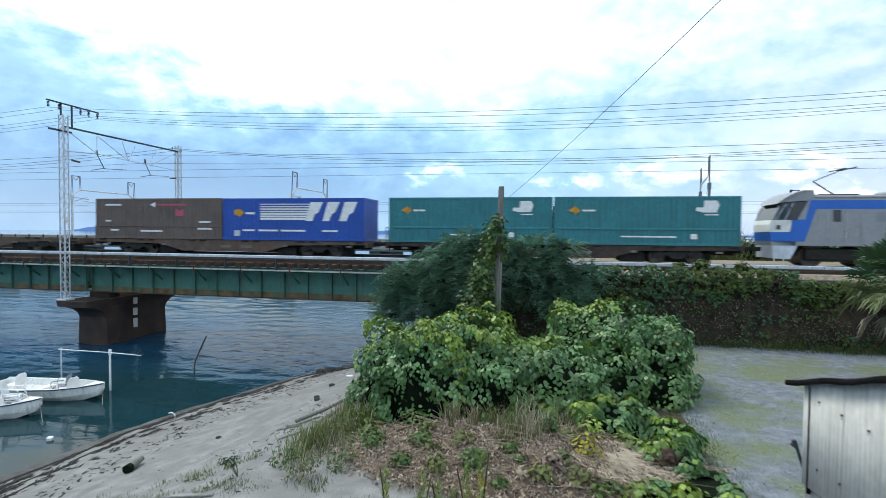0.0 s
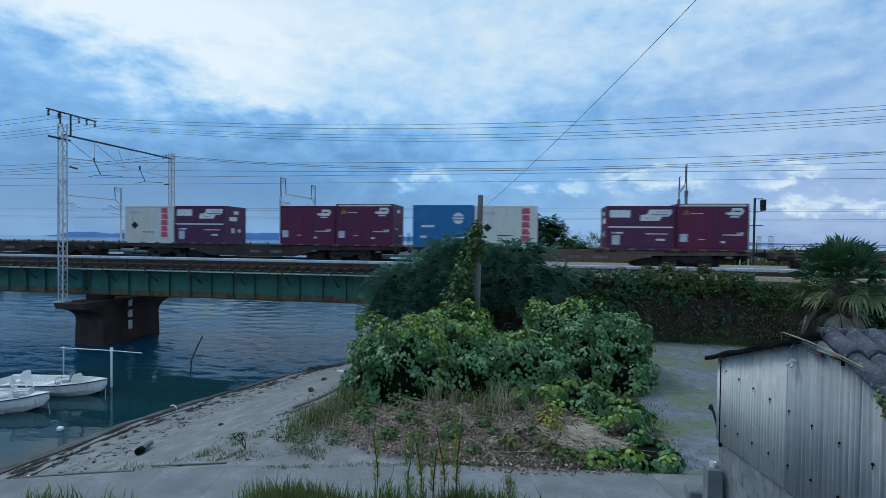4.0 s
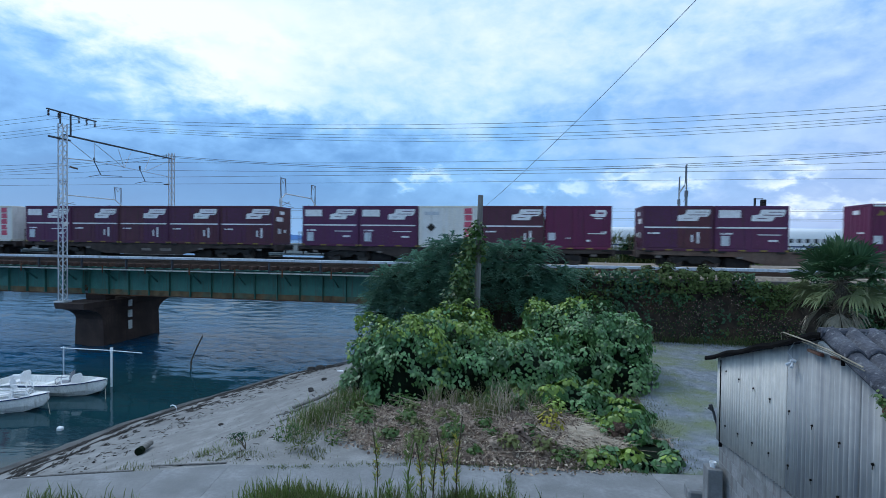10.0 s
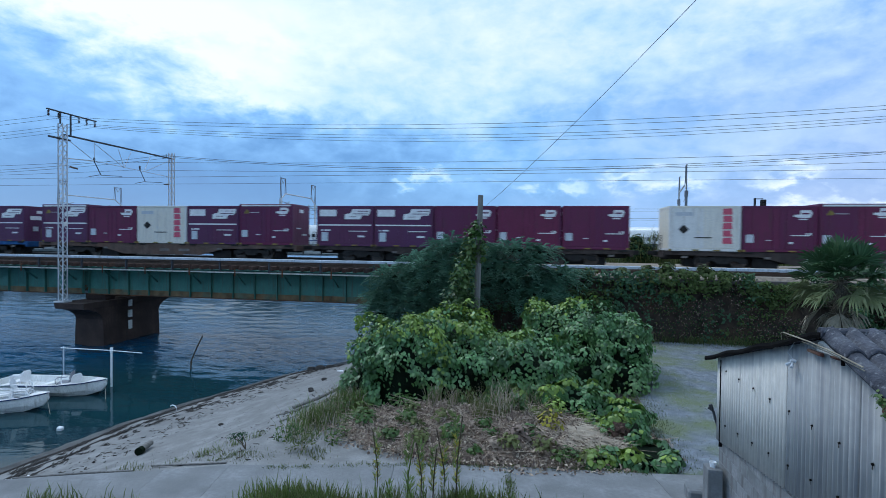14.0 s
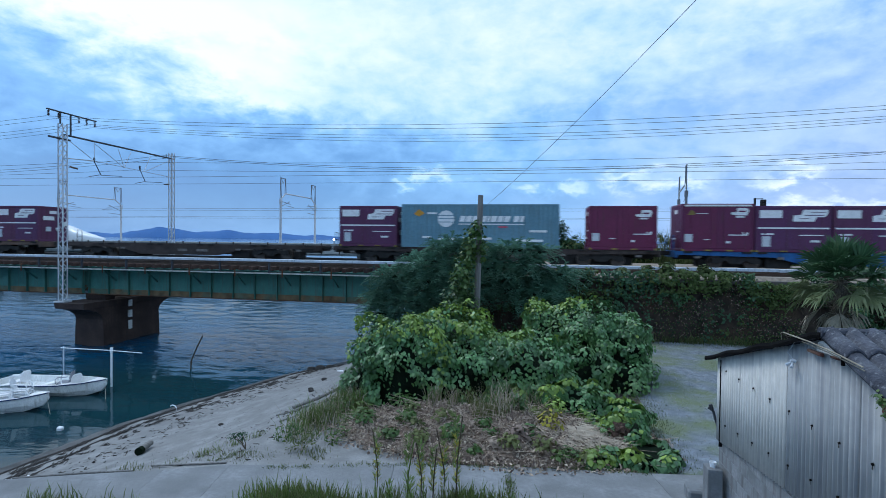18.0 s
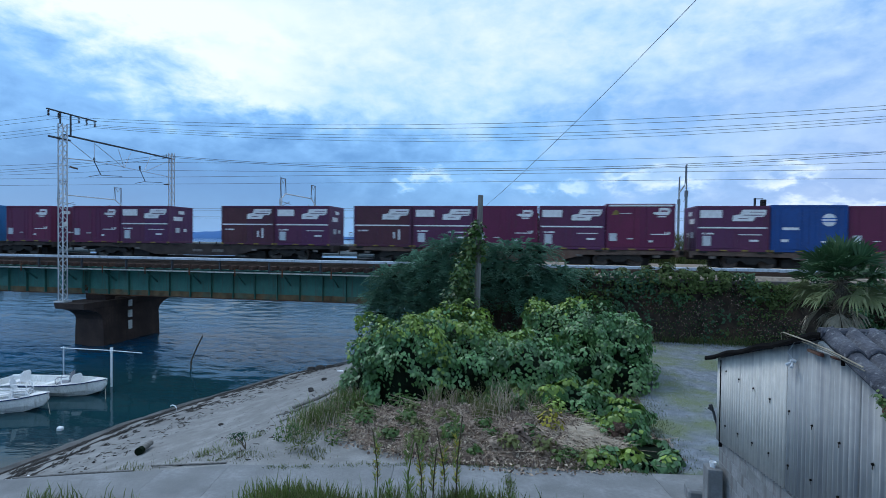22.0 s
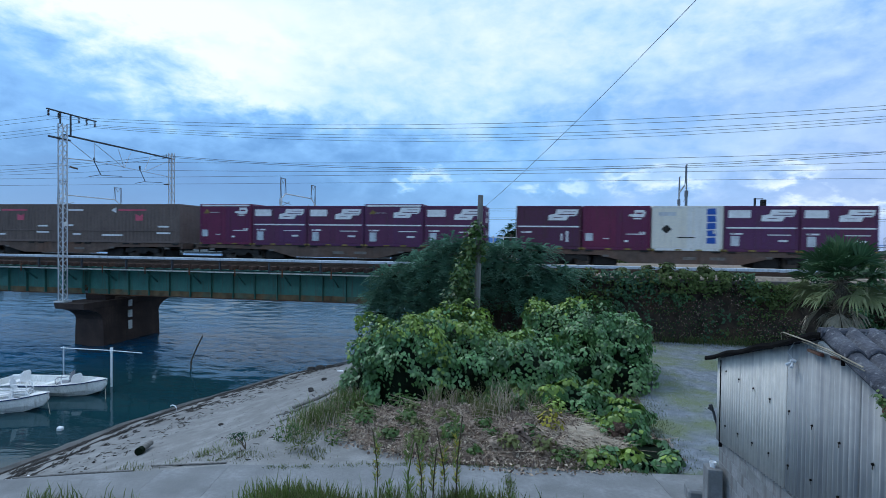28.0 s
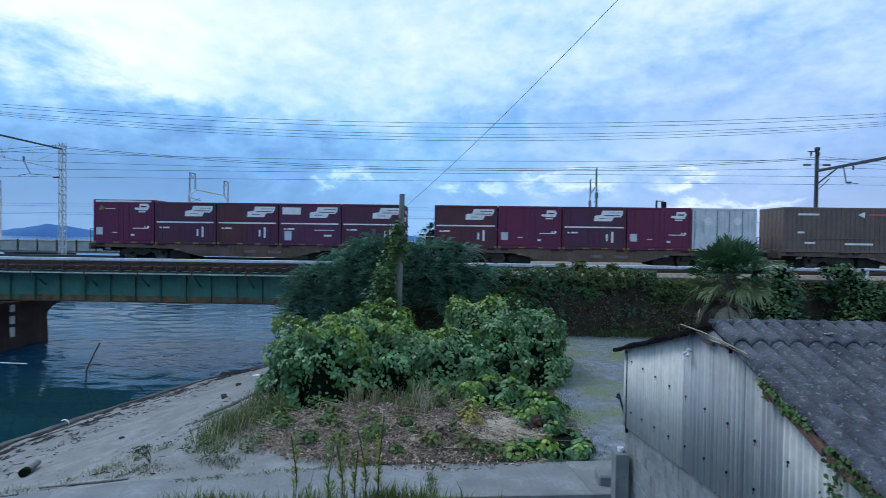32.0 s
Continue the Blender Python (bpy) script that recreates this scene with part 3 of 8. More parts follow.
    for yc in (Y_NEAR, Y_FAR):
        for s in (-0.535, 0.535):
            bm = bmesh.new()
            y = yc + s
            prof = [(-0.065, 0), (0.065, 0), (0.065, 0.014), (0.01, 0.03), (0.01, 0.12), (0.033, 0.135), (0.033, 0.175), (-0.033, 0.175), (-0.033, 0.135), (-0.01, 0.12), (-0.01, 0.03), (-0.065, 0.014)]
            loft(bm, [[Vector((xx, y + a, RAIL - 0.175 + b)) for a, b in prof] for xx in (-560, 620)])
            part("rail", bm, "rail", br)
    return br


def build_pier(x, y0, y1, near):
    p = thing("bridge_pier", "brown weathered concrete bridge pier standing in the river", "bridge pier", kind="structure")
    bm = bmesh.new()
    rings = []
    half = 0.95
    for z, e, w in ((-2.2, 0, half + 0.12), (0.1, 0, half + 0.06), (1.35, 0, half), (1.6, 0.12, half), (1.85, 0.45, half), (2.02, 0.95, half), (2.10, 1.35, half + 0.03), (2.44, 1.42, half + 0.05)):
        ring = []
        for a in range(16):
            t = math.tau * (a + 0.5) / 16
            cx, cy = math.cos(t), math.sin(t)
            px = w * (1 if cx > 0.5 else -1 if cx < -0.5 else cx * 1.15)
            py = (y1 + e - 0.35 if cy > 0 else y0 - e + 0.35) + 0.35 * cy
            ring.append(Vector((x + px, py, z)))
        rings.append(ring)
    loft(bm, rings)
    bmesh.ops.recalc_face_normals(bm, faces=bm.faces)
    part("shaft", bm, "pier_brown", p)
    for dy in (0.9, 3.0):
        part("bearing_block", blk(x - 0.7, x + 0.7, y0 + dy - 0.4, y0 + dy + 0.4, 2.445, 2.818, 0.03), "pier_brown", p)
    if near:
        for z0, z1 in ((0.45, 1.0), (1.2, 1.65), (1.9, 2.3)):
            part("depth_mark", blk(x + half - 0.05, x + half + 0.115, 29.0, 29.26, z0, z1, 0.01), "paint_white", p, "white painted depth mark")
    return p


build_bridge()
build_pier(-26.6, 27.0, 31.8, True)
for px in (-49.0, -72.2, -240.0, -400.0, -556.0):
    build_pier(px, 27.0, 31.8, False)


def build_duct():
    d = thing("cable_duct", "pale grey cable duct raised on short posts beside the track", "cable duct", kind="structure")
    y = 26.45
    x = -70.0
    cov = None
    while x < 18.0:
        if cov is None:
            cov = part("duct_length", blk(0.01, 2.99, -0.14, 0.14, 5.06, 5.20, 0.012), "duct_grey", d)
            cov.location = (x, y, 0)
            post = part("duct_post", blk(-0.04, 0.04, -0.06, 0.06, 4.40, 5.028, 0.005), "dark_steel", d)
            post.location = (x + 1.5, y, 0)
        else:
            o = new("duct_length", cov.data)
            o.parent, o.location = d, (x, y, 0.006 * math.sin(x))
            o = new("duct_post", post.data)
            o.parent, o.location = d, (x + 1.5, y, 0)
        x += 3.0
    bm = bmesh.new()
    loft(bm, [[Vector((xx, y + dy, zz + dz)) for dy, dz in ((-0.15, -0.07), (0.15, -0.07), (0.15, 0.07), (-0.15, 0.07))] for xx, zz in ((18.1, 5.06), (18.3, 5.02), (20.2, 4.52))])
    bmesh.ops.recalc_face_normals(bm, faces=bm.faces)
    part("duct_drop", bm, "duct_grey", d, "last length slanting down")


build_duct()


def build_embankment():
    w = thing("retaining_wall", "dark earth-stained retaining wall under the railway, hung with ivy", "wall", kind="structure")
    bm = bmesh.new()
    xs = axis((BRIDGE_END + 0.3, 60, 0.6))
    prof = [(24.75, -1.0), (24.9, 1.5), (25.0, 1.9), (25.12, 3.0), (25.2, 4.3), (25.22, 4.62), (25.6, 4.64), (25.9, 4.4)]
    rings = []
    for x in xs:
        rings.append([Vector((x, y + 0.12 * noise.noise(Vector((x * 0.6, z * 0.9, 0))), z + 0.05 * noise.noise(Vector((x * 0.9, y, 5))))) for y, z in prof])
    loft(bm, rings, close=False)
    bmesh.ops.recalc_face_normals(bm, faces=bm.faces)
    for f in bm.faces:
        f.smooth = True
    part("wall_face", bm, "earth", w)
    part("coping", blk(BRIDGE_END, 60, 24.98, 25.3, 4.55, 4.72, 0.02), "coping_stone", w)
    # abutment at the bridge's end
    part("abutment", blk(BRIDGE_END + 0.02, BRIDGE_END + 1.2, 26.4, 35.2, -1.5, 4.5, 0.05), "concrete", w)
    bm = bmesh.new()
    xs2 = axis((BRIDGE_END + 1.2, 60, 3), (60, 600, 60))
    rings = [[Vector((x, y, z)) for y, z in ((25.9, 4.4), (26.5, 4.5), (26.9, 4.78), (29.6, 4.79), (30.1, 4.70), (30.7, 4.78), (33.4, 4.79), (34.2, 4.90), (36.0, 4.98), (36.8, 4.4))] for x in xs2]
    loft(bm, rings, close=False)
    part("ballast_bed", bm, "ballast", w, "pale brown stone ballast")


build_embankment()


# ---- masts, wires ----
def lattice_post(name, parent, x, y, z0, z1, w, mat, step=0.36):
    bm = bmesh.new()
    h = w / 2
    for sx in (-h, h):
        for sy in (-h, h):
            box(bm, x + sx - 0.024, x + sx + 0.024, y + sy - 0.024, y + sy + 0.024, z0, z1)
    z, k = z0 + 0.05, 1
    while z + step < z1:
        for sy in (-h, h):
            tube(bm, (x - h * k, y + sy, z), (x + h * k, y + sy, z + step), 0.018, n=4, cap=False)
        for sx in (-h, h):
            tube(bm, (x + sx, y - h * k, z), (x + sx, y + h * k, z + step), 0.024, n=4, cap=False)
        z += step
        k = -k
    return part(name, bm, mat, parent)


def insulator(parent, p, n=4, down=0.34):
    bm = bmesh.new()
    x, y, z = p
    tube(bm, (x, y, z), (x, y, z - down), 0.015, n=6)
    for i in range(n):
        zz = z - 0.05 - i * (down - 0.06) / n
        tube(bm, (x, y, zz), (x, y, zz - 0.04), 0.075, 0.05, n=8)
    part("insulator", bm, "insulator", parent)


def build_gantry(x):
    y0, y1 = 26.0, 35.2
    g = thing("catenary_gantry", "pale lattice steel gantry carrying the overhead wires", "gantry", group="railway gantries", kind="structure")
    lattice_post("post", g, x, y0, 2.45, 12.9, 0.30, "lattice", 0.28)
    lattice_post("post", g, x, y1, 4.2, 12.7, 0.28, "lattice", 0.28)
    part("post_foot", blk(x - 0.35, x + 0.35, y0 - 0.3, y0 + 0.3, 2.442, 2.54, 0.02), "lattice", g)
    part("mast_plate", blk(x + 0.26, x + 0.28, y0 - 0.2, y0 + 0.05, 6.9, 7.15, 0.004), "paint_white", g, "small white plate")
    mat = "dark_steel"
    bm = bmesh.new()
    box(bm, x - 0.06, x + 0.06, y0 + 0.1, y1 + 0.25, 12.22, 12.31, 0.01)
    part("beam", bm, mat, g)
    bm = bmesh.new()
    tube(bm, (x, y0, 10.9), (x, 28.2, 11.05), 0.035, n=6)
    tube(bm, (x, 28.2, 11.05), (x, y1, 10.85), 0.02, n=6)
    for ya, za, yb, zb in ((y0, 12.2, 28.2, 11.05), (28.2, 12.15, 30.6, 10.95), (28.2, 12.1, 28.2, 11.05), (30.1, 12.1, 30.6, 10.95), (33.0, 12.1, 32.4, 10.95), (y1, 12.2, 32.4, 10.9), (31.2, 12.1, 30.6, 10.95)):
        tube(bm, (x, ya, za), (x, yb, zb), 0.02, n=5)
    part("bracing", bm, "lattice", g)
    for yy in (28.2, 32.0):
        insulator(g, (x, yy, 11.3), 4, 0.3)
        bm = bmesh.new()
        tube(bm, (x, yy, 11.02), (x, yy + 0.5, 10.25), 0.025, n=6)
        tube(bm, (x, yy + 0.5, 10.25), (x, yy - 0.4, 10.02), 0.02, n=6)
        tube(bm, (x, yy + 2.2, 10.35), (x, yy + 0.5, 10.22), 0.02, n=6)
        part("steady_arm", bm, mat, g)
    for yy, zz in ((26.5, 10.45), (34.9, 10.3)):
        bm = bmesh.new()
        tube(bm, (x, yy, zz), (x, yy + (0.5 if yy < 30 else -0.5), zz - 0.06), 0.06, 0.05, n=8)
        part("insulator", bm, "insulator", g)
    # cross arms
    part("cross_arm", blk(x - 0.05, x + 0.05, 25.0, 28.35, 13.5, 13.57, 0.01), mat, g)
    part("arm_post", blk(x - 0.04, x + 0.04, y0 - 0.18, y0 - 0.12, 12.85, 13.5), mat, g)
    part("arm_post", blk(x - 0.04, x + 0.04, y0 + 0.5, y0 + 0.56, 12.3, 13.5), mat, g)
    part("cross_arm", blk(x - 0.05, x + 0.05, 25.1, 26.5, 11.95, 12.05, 0.01), mat, g)
    for yy in (25.1, 25.75, 27.1, 27.65, 28.25):
        insulator(g, (x, yy, 13.5), 4, 0.36)
    bm = bmesh.new()
    for yy in (34.6, 35.55):
        tube(bm, (x, yy, 12.3), (x, yy, 12.5), 0.03, n=5)
    part("arm_post", bm, mat, g)


def build_pole_gantry(x):
    """Two dark tubular posts, a square beam braced to them, bracket insulators and cross arms."""
    y0, y1, beam = 26.0, 35.2, 11.25
    g = thing("catenary_gantry", "dark tubular steel gantry carrying the overhead wires", "gantry", group="railway gantries", kind="structure")
    for yy, s in ((y0, 1), (y1, -1)):
        bm = bmesh.new()
        tube(bm, (x, yy, 4.4), (x, yy, 12.78), 0.14, 0.11, n=12)
        tube(bm, (x, yy, 12.6), (x, yy, 12.8), 0.16, n=12)
        part("post", bm, "dark_steel", g)
        bm = bmesh.new()
        tube(bm, (x, yy, 10.35), (x, yy + s * 1.9, beam - 0.05), 0.05, n=6)
        tube(bm, (x, yy, 9.9), (x, yy + s * 1.2, 10.6), 0.025, n=6)
        part("brace", bm, "dark_steel", g)
        part("cross_arm", blk(x - 0.6, x + 0.06, yy - 0.04, yy + 0.04, 12.5, 12.57, 0.01), "dark_steel", g)
        for dx in (-0.5, 0.0):
            insulator(g, (x + dx, yy + s * 0.02 - 0.14, 12.5), 4, 0.34)
        for dx in (-0.95, 0.95):
            bm = bmesh.new()
            tube(bm, (x, yy, 11.65), (x + dx * 0.45, yy, 11.65), 0.02, n=6)
            for k in range(4):
                q = 0.45 + 0.13 * k
                tube(bm, (x + dx * q, yy, 11.65), (x + dx * (q + 0.09), yy, 11.65), 0.075, 0.05, n=8)
            part("strain_insulator", bm, "insulator", g)
    part("beam", blk(x - 0.07, x + 0.07, y0, y1, beam - 0.08, beam + 0.08, 0.01), "dark_steel", g)
    for yy in (28.2, 32.0):
        bm = bmesh.new()
        tube(bm, (x, yy + 0.8, beam - 0.08), (x, yy + 0.55, 10.2), 0.035, n=6)
        tube(bm, (x, yy + 0.55, 10.22), (x, yy - 0.4, 10.02), 0.025, n=6)
        part("steady_arm", bm, "dark_steel", g)
        insulator(g, (x, yy, beam - 0.07), 4, 0.3)
        bm = bmesh.new()
        tube(bm, (x, yy + 0.2, 10.16), (x, yy + 0.55, 10.2), 0.07, 0.06, n=8)
        part("insulator", bm, "insulator", g)


build_gantry(-27.35)
build_pole_gantry(23.7)
build_gantry(-78.5)


def build_wires():
    def wire(name, pts, r, label):
        bm = bmesh.new()
        cable(bm, pts, r)
        tagged(link_mesh(name, bm, "wire"), label, "wire", group="overhead wires", kind="structure")

    def sagged(y, z, sag):
        pts = []
        drop = 0.33 if z > 12 else 0.0          # the tubular gantry carries the feeders lower
        xs = [(-129.5, 0), (-78.5, 0), (-27.5, 0), (23.7, drop), (74.7, drop), (125.7, drop)]
        for (a, da), (b, db) in zip(xs, xs[1:]):
            for i in range(12):
                s = i / 12
                pts.append((a + (b - a) * s, y, z - da - (db - da) * s - sag * 4 * s * (1 - s)))
        return pts

    for i, y in enumerate((25.1, 25.75, 27.1, 27.65, 28.25)):
        wire("feeder_wire", sagged(y, 13.14, 0.98 + 0.06 * i), 0.010, "thin dark feeder wire high over the track")
    for y in (34.6, 35.55):
        wire("feeder_wire", sagged(y, 12.42, 1.12), 0.014, "thin dark feeder wire high over the track")
    for y in (Y_NEAR, Y_FAR):
        wire("messenger_wire", sagged(y, 11.0, 0.35), 0.011, "dark messenger wire over the track")
        wire("contact_wire", sagged(y, 10.0, 0.02), 0.010, "dark contact wire over the track")


build_wires()


# ---- the raised high-speed line behind ----
def build_viaduct():
    v = thing("viaduct", "long pale concrete railway viaduct with a ribbed parapet", "viaduct", kind="structure")
    part("deck", blk(-1400, 1020, 76.5, 92.5, 3.6, 4.7, 0.05), "viaduct", v)
    part("parapet", blk(-1400, 1020, 76.2, 76.45, 3.9, 5.36, 0.02), "viaduct", v)
    part("coping", blk(-1400, 1020, 76.1, 76.55, 5.362, 5.44, 0.01), "concrete", v)
    part("parapet", blk(-1400, 1020, 92.6, 92.85, 3.9, 5.36, 0.02), "viaduct", v)
    rib = part("parapet_rib", blk(-0.09, 0.09, -0.14, 0.0, 3.9, 5.60, 0.01), "frame_grey", v, "dark upright rib")
    rib.location = (-150, 76.19, 0)
    x = -147.0
    while x < 120:
        o = new("parapet_rib", rib.data)
        o.parent, o.location = v, (x, 76.19, 0)
        x += 3.0
    for x in range(-405, 330, 21):
        bm = blk(x - 0.9, x + 0.9, 78, 91, -2, 3.598, 0.1)
        part("viaduct_pier", bm, "viaduct", v)
    for y in (79.4, 80.83, 85.4, 86.83):
        part("rail", blk(-1400, 1020, y - 0.04, y + 0.04, 4.702, 4.86), "rail", v)


build_viaduct()


def build_line_lamp():
    t = thing("line_lamp", "small white signal lamp burning on the viaduct", "lamp")
    part("post", blk(-31.05, -30.95, 76.28, 76.38, 5.44, 6.0), "dark_steel", t)
    bm = bmesh.new()
    bmesh.ops.create_icosphere(bm, subdivisions=2, radius=0.19)
    bulb = part("bulb", bm, "lamp_glow", t, "glowing white lamp")
    bulb.location = (-31.0, 76.33, 6.16)


build_line_lamp()


def build_fast_gantry(x, y0, y1, top, skew=0.0):
    g = thing("line_gantry", "slim grey steel gantry over the high-speed tracks", "gantry", group="high-speed line gantries", kind="structure")

    def at(y):
        return x + skew * (y - y0)

    for y, s in ((y0, 1), (y1, -1)):
        xx = at(y)
        bm = bmesh.new()
        tube(bm, (xx, y, 4.6 if y > 76.5 else -2.1), (xx, y, top - 3.4), 0.21, 0.17, n=10)
        part("post", bm, "lattice" if skew == 0 else "mast_grey", g)
        bm = bmesh.new()
        inner = y + s * 1.6
        for yy, low in ((y, top - 3.5), (inner, top - 2.5)):
            for d in (-0.28, 0.28):
                tube(bm, (at(yy), yy + d * 0.8, low), (at(yy), yy + d * 0.2, top), 0.05, n=5)
        tube(bm, (xx, y - s * 0.1, top), (at(inner), inner + s * 0.1, top), 0.07, n=6)
        tube(bm, (xx, y + s * 0.2, top - 0.1), (at(y + s * 0.8), y + s * 0.8, top - 0.8), 0.045, n=5)
        tube(bm, (at(y + s * 0.8), y + s * 0.8, top - 0.8), (at(inner), inner - s * 0.2, top - 0.1), 0.045, n=5)
        part("head_frame", bm, "mast_grey", g)
        part("joint_box", blk(xx - 0.2, xx + 0.2, y - 0.2, y + 0.2, top - 4.2, top - 3.4, 0.04), "lattice" if skew == 0 else "mast_grey", g)
        bm = bmesh.new()
        tube(bm, (xx, y, top - 4.6), (at(y + s * 3), y + s * 3.0, top - 3.6), 0.05, n=6)
        tube(bm, (xx, y, top - 3.7), (at(y + s * 3.4), y + s * 3.4, top - 4.0), 0.045, n=6)
        tube(bm, (at(y + s * 2), y + s * 2.0, top - 4.3), (at(y + s * 4.6), y + s * 4.6, top - 4.5), 0.04, n=6)
        tube(bm, (xx, y, top - 5.3), (at(y + s * 3.2), y + s * 3.2, top - 5.1), 0.04, n=6)
        part("bracket_arm", bm, "mast_grey", g)
    bm = bmesh.new()
    tube(bm, (at(y0 + 1.6), y0 + 1.6, top - 2.4), (at(y1 - 1.6), y1 - 1.6, top - 2.4), 0.11, n=8)
    tube(bm, (at(y0), y0, top - 3.4), (at(y0 + 1.6), y0 + 1.6, top - 2.4), 0.10, n=8)
    tube(bm, (at(y1), y1, top - 3.4), (at(y1 - 1.6), y1 - 1.6, top - 2.4), 0.10, n=8)
    part("beam", bm, "lattice", g)


for gx, g0, g1, gt, gs in ((-82.5, 77.6, 91.5, 15.9, 0.0), (-40.3, 77.0, 90.0, 15.9, 0.0), (19.2, 73.0, 88.0, 16.6, 0.19)):
    build_fast_gantry(gx, g0, g1, gt, gs)


def build_fast_wires():
    for y in (80.1, 86.1):
        for z in (9.8, 11.2):
            bm = bmesh.new()
            tube(bm, (-400, y, z), (320, y, z), 0.018, n=4, cap=False)
            tagged(link_mesh("line_wire", bm, "wire"), "thin wire over the high-speed line", "wire", group="overhead wires", kind="structure")


build_fast_wires()


def build_distance():
    # low wooded hills across the water, distance haze painted into their blue
    for x0, x1, y, h, seed in ((-2600, -900, 2300, 75, 1), (-2000, 150, 2900, 52, 5), (100, 2600, 3300, 16, 9)):
        n = 90
        verts, faces = [], []
        for i in range(n + 1):
            s = i / n
            x = x0 + (x1 - x0) * s
            e = min(1, 4 * s, 4 * (1 - s))
            z = h * e * (0.45 + 0.55 * noise.noise(Vector((s * 6, seed, 0))) + 0.12 * noise.noise(Vector((s * 26, seed, 4))))
            z = max(2, z)
            verts += [(x, y, -2), (x, y + 60, z), (x, y + 300, z * 0.4), (x, y + 500, -2)]
        for i in range(n):
            for k in range(3):
                a = i * 4 + k
                faces.append((a, a + 4, a + 5, a + 1))
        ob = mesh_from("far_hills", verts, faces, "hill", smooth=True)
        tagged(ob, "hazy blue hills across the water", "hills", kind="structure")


build_distance()

# ---- the train ----
def strip(x0, x1, z0, z1, y):
    """A thin painted mark proud of the side that faces the bank."""
    return blk(x0, x1, y - 0.008, y + 0.004, z0, z1)


def shape_mark(outline, y):
    bm = bmesh.new()
    prism(bm, outline, y - 0.008, y + 0.004)
    bmesh.ops.recalc_face_normals(bm, faces=bm.faces)
    return bm


def slanted_logo(x, z, w, h):
    """Two slanted blocks and a tail, as one flat mark."""
    return [(x, z), (x + w * 0.62, z), (x + w * 0.70, z + h * 0.38), (x + w * 0.92, z + h * 0.38), (x + w, z + h * 0.62), (x + w * 1.02, z + h),
            (x + w * 0.3, z + h), (x + w * 0.24, z + h * 0.6), (x + w * 0.02, z + h * 0.5)]


def round_logo(x, z, w, h):
    return [(x, z + h * 0.15), (x + w * 0.34, z), (x + w * 0.88, z), (x + w, z + h * 0.62), (x + w * 0.9, z + h), (x + w * 0.36, z + h), (x + w * 0.34, z + h * 0.42), (x + w * 0.05, z + h * 0.42)]


HALF = 1.225


def shell(bm, length, height, depth=0.03, rib=0.0, pitch=0.3):
    """A container's pressed-steel skin as one form: its sides stepped in behind the frame, corrugated where it has ribs."""
    L, y = length / 2 - 0.012, HALF - depth
    n = max(2, int((length - 0.5) / pitch))
    right = []
    for i in range(n):
        x = -L + 0.3 + (length - 0.6) * i / (n - 1)
        if rib:
            a, b = pitch * 0.16, pitch * 0.26
            right += [(x - b, 0), (x - a, -rib), (x + a, -rib), (x + b, 0)]
    end = []
    for k in range(5):
        e = -0.8 + k * 0.4
        end += [(e - 0.08, 0), (e - 0.06, 0.022), (e + 0.06, 0.022), (e + 0.08, 0)]
    out = [(-L, -y)] + [(x, -y + d) for x, d in right] + [(L, -y)] + [(L - 0.022 + d, e) for e, d in end] + [(L, y)]
    out += [(x, y - d) for x, d in right[::-1]] + [(-L, y)] + [(-L + 0.022 - d, e) for e, d in end[::-1]]
    loft(bm, [[Vector((px, py, z)) for px, py in out] for z in (0.08, height - 0.02)])
    bmesh.ops.recalc_face_normals(bm, faces=bm.faces)
    return bm


def frame_parts(c, length, height, paint):
    """Corner posts, side rails and end rails that frame a container."""
    L = length / 2
    for sx in (-1, 1):
        for sy in (-1, 1):
            part("corner_post", blk(sx * L - (0.13 if sx > 0 else 0), sx * L + (0.13 if sx < 0 else 0), sy * HALF - (0.10 if sy > 0 else 0), sy * HALF + (0.10 if sy < 0 else 0), 0, height, 0.012), paint, c)
        for z0, z1 in ((0.0, 0.14), (height - 0.12, height)):
            part("end_rail", blk(sx * L - (0.08 if sx > 0 else 0), sx * L + (0.08 if sx < 0 else 0), -HALF + 0.1, HALF - 0.1, z0, z1 - 0.003, 0.01), paint, c)
    for sy in (-1, 1):
        for z0, z1 in ((0.0, 0.14), (height - 0.12, height)):
            y = sy * HALF
            part("side_rail", blk(-L + 0.13, L - 0.13, y - (0.08 if sy > 0 else -0.002), y + (0.08 if sy < 0 else -0.002), z0, z1 - 0.002, 0.01), paint, c)


